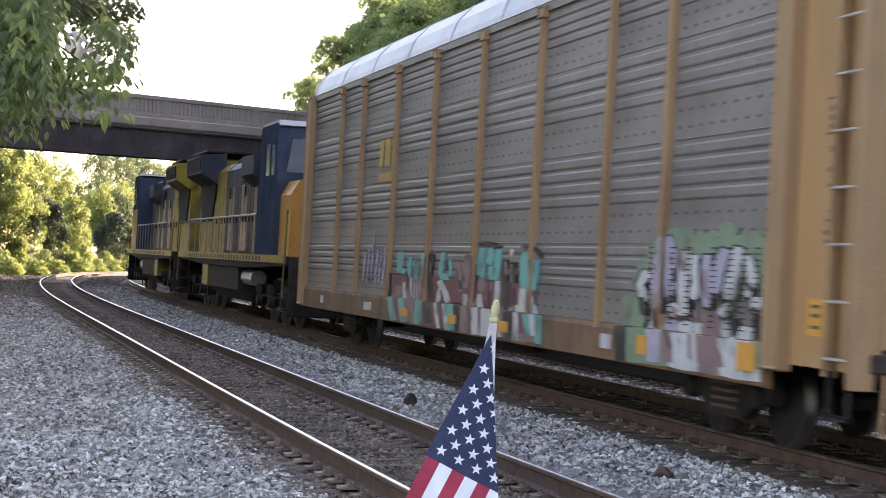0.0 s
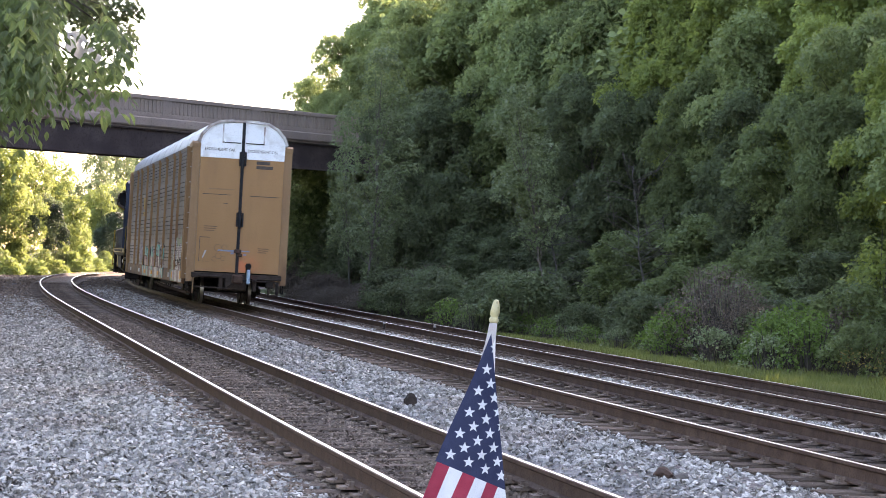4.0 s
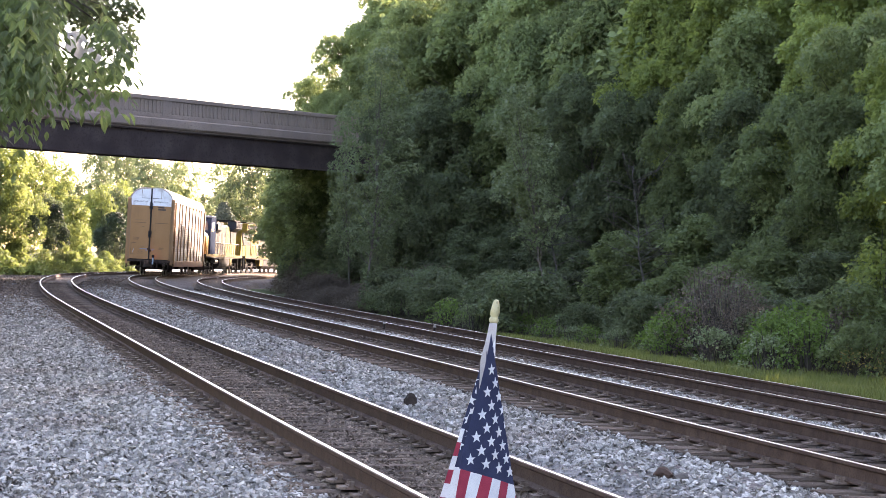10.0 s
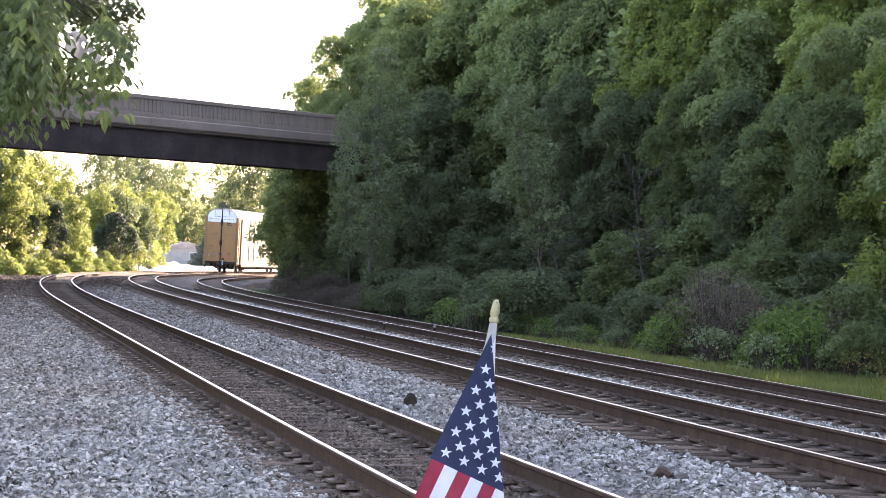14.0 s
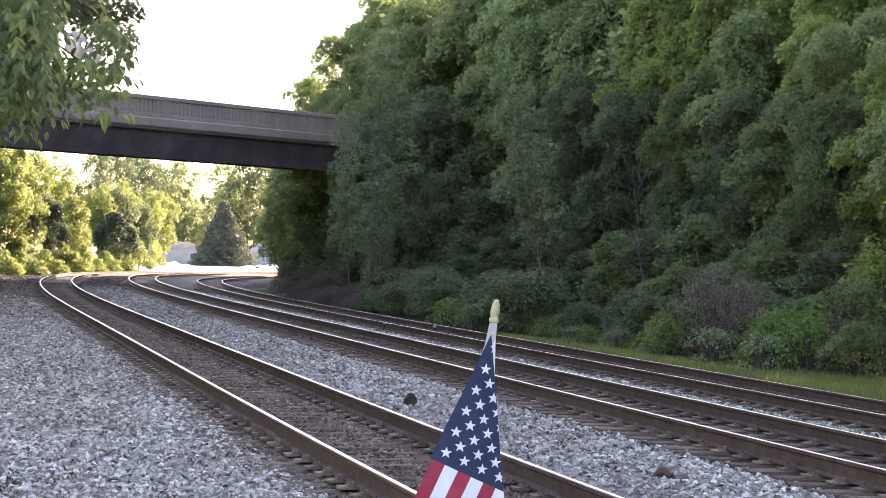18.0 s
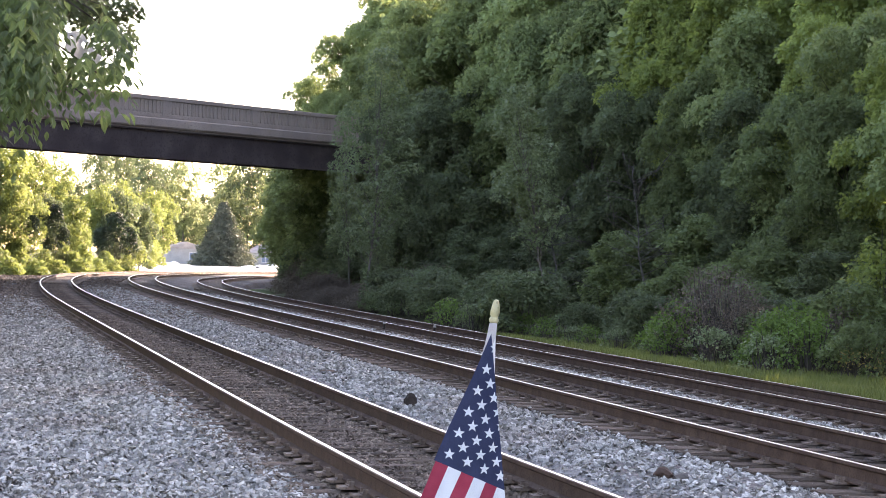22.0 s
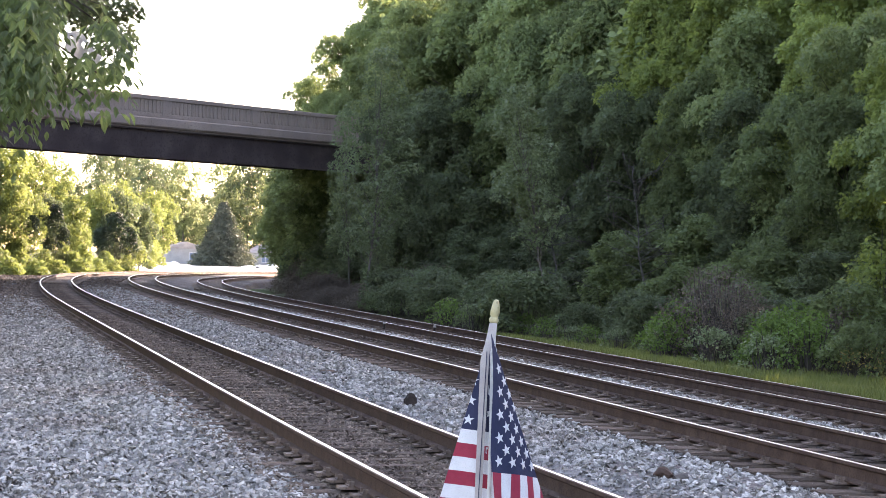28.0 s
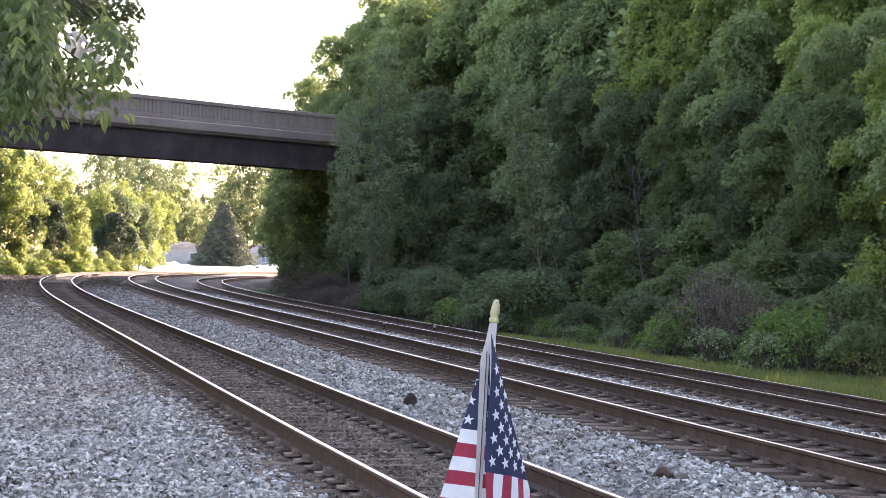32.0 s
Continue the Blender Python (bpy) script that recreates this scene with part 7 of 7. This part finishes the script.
def build_flag():
    # pole with gilt finial
    bm = rod((0.004, 0.012, -2.05 - (APEX.z - 1.673) - 0.02), (0.004, 0.012, 0.02), 0.0045, seg=10)
    part("pole", bm, M_DOWEL, FLAG)
    prof = [(0.0, 0.0045), (1, 0.0072), (4, 0.0088), (8, 0.0088), (10, 0.0068), (12, 0.0066), (15, 0.0082), (22, 0.0084), (30, 0.0074), (36, 0.0060), (40, 0.0046), (42, 0.003), (42.5, 0.0002)]
    V, F = tube([(0.004 + 0.0001 * z, 0.012, 0.016 + z * PX) for z, _ in prof], [r * 0.92 for _, r in prof], 16)
    hang("finial", fast_mesh("finial", V, F, M_GILT, True), FLAG, "pale gilt turned finial")
    wave = lambda x, z: 0.006 * math.sin(60 * x + 9 * z)
    # white hoist sleeve down the pole
    o = [(-0.003, 0.017), (0.0095, 0.017), (0.0085, -0.004), (-0.002, -0.035), (-0.0095, -0.33), (-0.021, -0.33), (-0.0165, -0.045), (-0.008, -0.01)]
    sl = cloth("hoist_sleeve", o, M_SLEEVE, FLAG, 0.004, lambda x, z: 0, "beige cotton hoist sleeve")
    part("seam", rod((-0.006, -0.0052, -0.03), (-0.0155, -0.0052, -0.33), 0.0007, seg=5), M_CLOTH_BLUE, sl)
    # rear fold on the left: stripes lie level
    a0, a1 = ray_dir(1.0 - 1.5), ray_dir(17.2 - 1.5)
    R = 0.36
    left = [(0, 0), (a1[0] * R, a1[1] * R), (a0[0] * R, a0[1] * R)]
    flag_leaf("rear_fold", FLAG, left, (-0.995, 0.0998), (-0.0998, -0.995), lambda x, z: 0.012 + 0.10 * x * x + wave(x, z) * 0.6, "rear fold of the flag")
    # inner fold on the other side
    b0, b1 = ray_dir(1.0), ray_dir(-13.5)
    inner = [(0, 0), (b0[0] * R, b0[1] * R), (b1[0] * R, b1[1] * R)]
    INNER = flag_leaf("inner_fold", FLAG, inner, (0.14, -0.99), (-0.99, -0.14), lambda x, z: 0.016 + wave(x, z) * 0.4, "inner fold of the flag")
    # front fold that swings: its edge is the top edge of the cloth
    c0, c1 = ray_dir(15.5), ray_dir(-15.5)
    front = [(0, 0), (c0[0] * 0.40, c0[1] * 0.40), (c1[0] * 0.40, c1[1] * 0.40)]
    fly = ray_dir(14.6)
    hoist = (-fly[1], fly[0])
    return INNER, flag_leaf("front_fold", FLAG, front, fly, hoist, lambda x, z: 0.35 * x * x + wave(x, z) * 0.5, "swinging front fold of the flag")


INNER, FRONT = build_flag()


def move_flag():
    # seconds, swing to the left in degrees, turn about the fall line in degrees
    sway = ((0, 13, 0), (1, 12.4, 4), (2, 11.8, 6), (3, 12.3, 4), (4, 9, 20), (5, 3, 42), (5.5, -0.5, 50), (6, -6, 58), (6.6, -8, 57), (7, -7, 57), (7.6, 1.2, 48), (8, 0.8, 46), (9, 1, 45), (10, 1.8, 44), (11, 3.4, 41),
            (12, 10, 24), (13, 11.6, 3), (14, 10.8, 6), (15.5, 11.2, 5), (17, 11.6, 5), (18, 10.7, 8), (19, 10, 14), (20, 10.4, 12), (21, 9.7, 16), (22, 9.5, 18), (23, 9.1, 19), (24, 8.8, 20), (25, 7.5, 28), (25.5, 6, 32), (26.5, 1, 46),
            (27.5, -3, 54), (27.8, -8, 56), (28, -9.6, 55), (28.5, -7.5, 56), (29, -5.5, 58), (30, -5.6, 58), (31, -7, 57), (32, -6.3, 57))
    walk(FRONT, [(t, Matrix.Translation((0.0, -0.022, 0.0)) @ Matrix.Rotation(radians(a - 1.5), 4, "Y") @ Matrix.Rotation(radians(b), 4, "Z")) for t, a, b in sway])
    walk(INNER, [(t, Matrix.Translation((0.0, -0.004, 0.0)) @ Matrix.Rotation(radians(min(1.0, max(0.0, (a + 4) / 6)) * 13), 4, "Y")) for t, a, b in sway])


# ---- odd stones and scraps on the ballast ----
def lump(name, label, category, x, y, sx, sy, sz, mat, seed, group=""):
    s, o = nearest(np.array([x]), np.array([y]))
    z = float(on_line(s[0], o[0])[2] + bed_height(s, o)[0])
    bm = bmesh.new()
    bmesh.ops.create_icosphere(bm, subdivisions=2, radius=1)
    for v in bm.verts:
        v.co += Vector(noise.noise_vector(v.co * 1.1 + Vector((seed, 0, 0)))) * 0.4
        v.co = Vector((v.co.x * sx, v.co.y * sy, v.co.z * sz))
    me = bpy.data.meshes.new(name)
    bm.to_mesh(me)
    bm.free()
    me.materials.append(mat)
    thing(name, label, category, group, at=pose(x, y, z + sz * 0.35, 0, 0, seed * 40), me=me)


lump("stone", "dark angular stone lying on the grey ballast", "stone", -0.37, 26.4, 0.09, 0.07, 0.12, M_GRIME, 1)
lump("stone", "flat dark stone beside the near rail", "stone", -0.72, 25.9, 0.09, 0.06, 0.05, M_STONE_DARK, 2)
lump("stone", "brown lump of dried earth on the ballast", "stone", 2.05, 18.3, 0.13, 0.08, 0.08, M_RUST, 3)
lump("stone", "small dark lump beside brown earth on ballast", "stone", 2.2, 18.2, 0.07, 0.05, 0.05, M_STONE_DARK, 4)
lump("scrap", "weathered dark scrap of tie wood on ballast", "scrap wood", -1.85, 33.2, 0.20, 0.06, 0.04, M_TIE, 5)
lump("scrap", "dark flat scrap lying on the gravel shoulder", "scrap wood", -10.2, 49.0, 0.35, 0.2, 0.05, M_STONE_DARK, 6)
for px, d in ((684, 56.5), (773, 54.5)):
    x, y = spot(px, d)
    pst = thing("marker_peg", "small pale peg between the tracks", "marker", "white pegs", at=pose(x, y, -0.42))
    part("peg", rod((0, 0, 0), (0, 0, 0.26), 0.03, seg=8), M_GRIME, pst)
    part("cap", rod((0, 0, 0.26), (0, 0, 0.32), 0.04, 0.03, 8), M_RUNG, pst)

# ---- ballast stones and ties, last ----
thing("ballast_stones", "loose grey crushed stone beside the near track", "ballast", kind="stuff",
      me=scatter_stones("ballast_stones", "", 46000, (14.5, 84), [(-10.5, -5.62)], 0.031, M_STONE, 41))
thing("cinder_stones", "brown-grey crushed stone on the far shoulder", "ballast", kind="stuff",
      me=scatter_stones("cinder_stones", "", 14000, (58, 150), [(-10.5, -5.7), (-3.3, -1.2)], 0.036, M_STONE_BROWN, 47, -0.008))
thing("ballast_stones", "loose grey crushed stone between the tracks", "ballast", kind="stuff",
      me=scatter_stones("ballast_stones", "", 34000, (14.5, 105), [(-3.35, -1.05), (1.05, 2.95)], 0.031, M_STONE, 45))
thing("shoulder_stones", "grey crushed stone between the main and far tracks", "ballast", kind="stuff",
      me=scatter_stones("shoulder_stones", "", 11000, (16, 100), [(1.15, 2.85)], 0.034, M_STONE, 44, 0.05))
thing("fouled_stones", "brown fouled stone between the near rails", "ballast", kind="stuff",
      me=scatter_stones("fouled_stones", "", 26000, (14.5, 64), [(-6.0, -3.25)], 0.024, M_STONE_BROWN, 42, 0.004))
thing("oily_stones", "dark oily stone between the main rails", "ballast", kind="stuff",
      me=scatter_stones("oily_stones", "", 17000, (14.5, 64), [(-1.25, 1.25), (2.7, 5.6)], 0.027, M_STONE_DARK, 43, -0.004))
build_ties(1, track_1, 9.0, 190, 0.54, 0.028, 51)
build_ties(2, track_2, 9.0, 190, 0.56, 0.008, 52)
build_ties(3, track_3, 16.0, 170, 0.56, 0.0, 53)


def motions():
    times = [i * 0.5 for i in range(65)]
    turned = Matrix.Translation((0, 22.3, 0)) @ Matrix.Rotation(math.pi, 4, "Z")
    for ob, start, length, centres, back in TRAIN:
        rows = []
        for t in times:
            m = car_pose(rear_at(t) + start, length, centres)
            rows.append((t, m @ turned if back else m))
        walk(ob, rows)
    # wheels roll without slip while the train is near
    steps = [i / FPS for i in range(17 * FPS)] + [32.0]
    for ob, r, y, sense in ROLL:
        walk(ob, [(t, pose(0, y, r, -sense * math.degrees((rear_at(min(t, 17)) - rear_at(0)) / r))) for t in steps])
    # the flasher faces the tail for a moment every second and a half
    rows = []
    for k in range(22):
        c = k * 1.5
        for dt, a in ((-0.3, 180), (-0.2, 120), (-0.133, 55), (-0.067, 0), (0.067, 0), (0.133, -55), (0.2, -120), (0.3, -180)):
            if 0 <= c + dt <= 31.9:
                rows.append((c + dt, pose(0.32, -0.36, 1.275, 0, 0, a)))
    rows.append((32.0, pose(0.32, -0.36, 1.275, 0, 0, 180)))
    if rows[0][0] > 0:
        rows.insert(0, (0.0, rows[0][1]))
    walk(FLASHER, rows)
    move_flag()


motions()
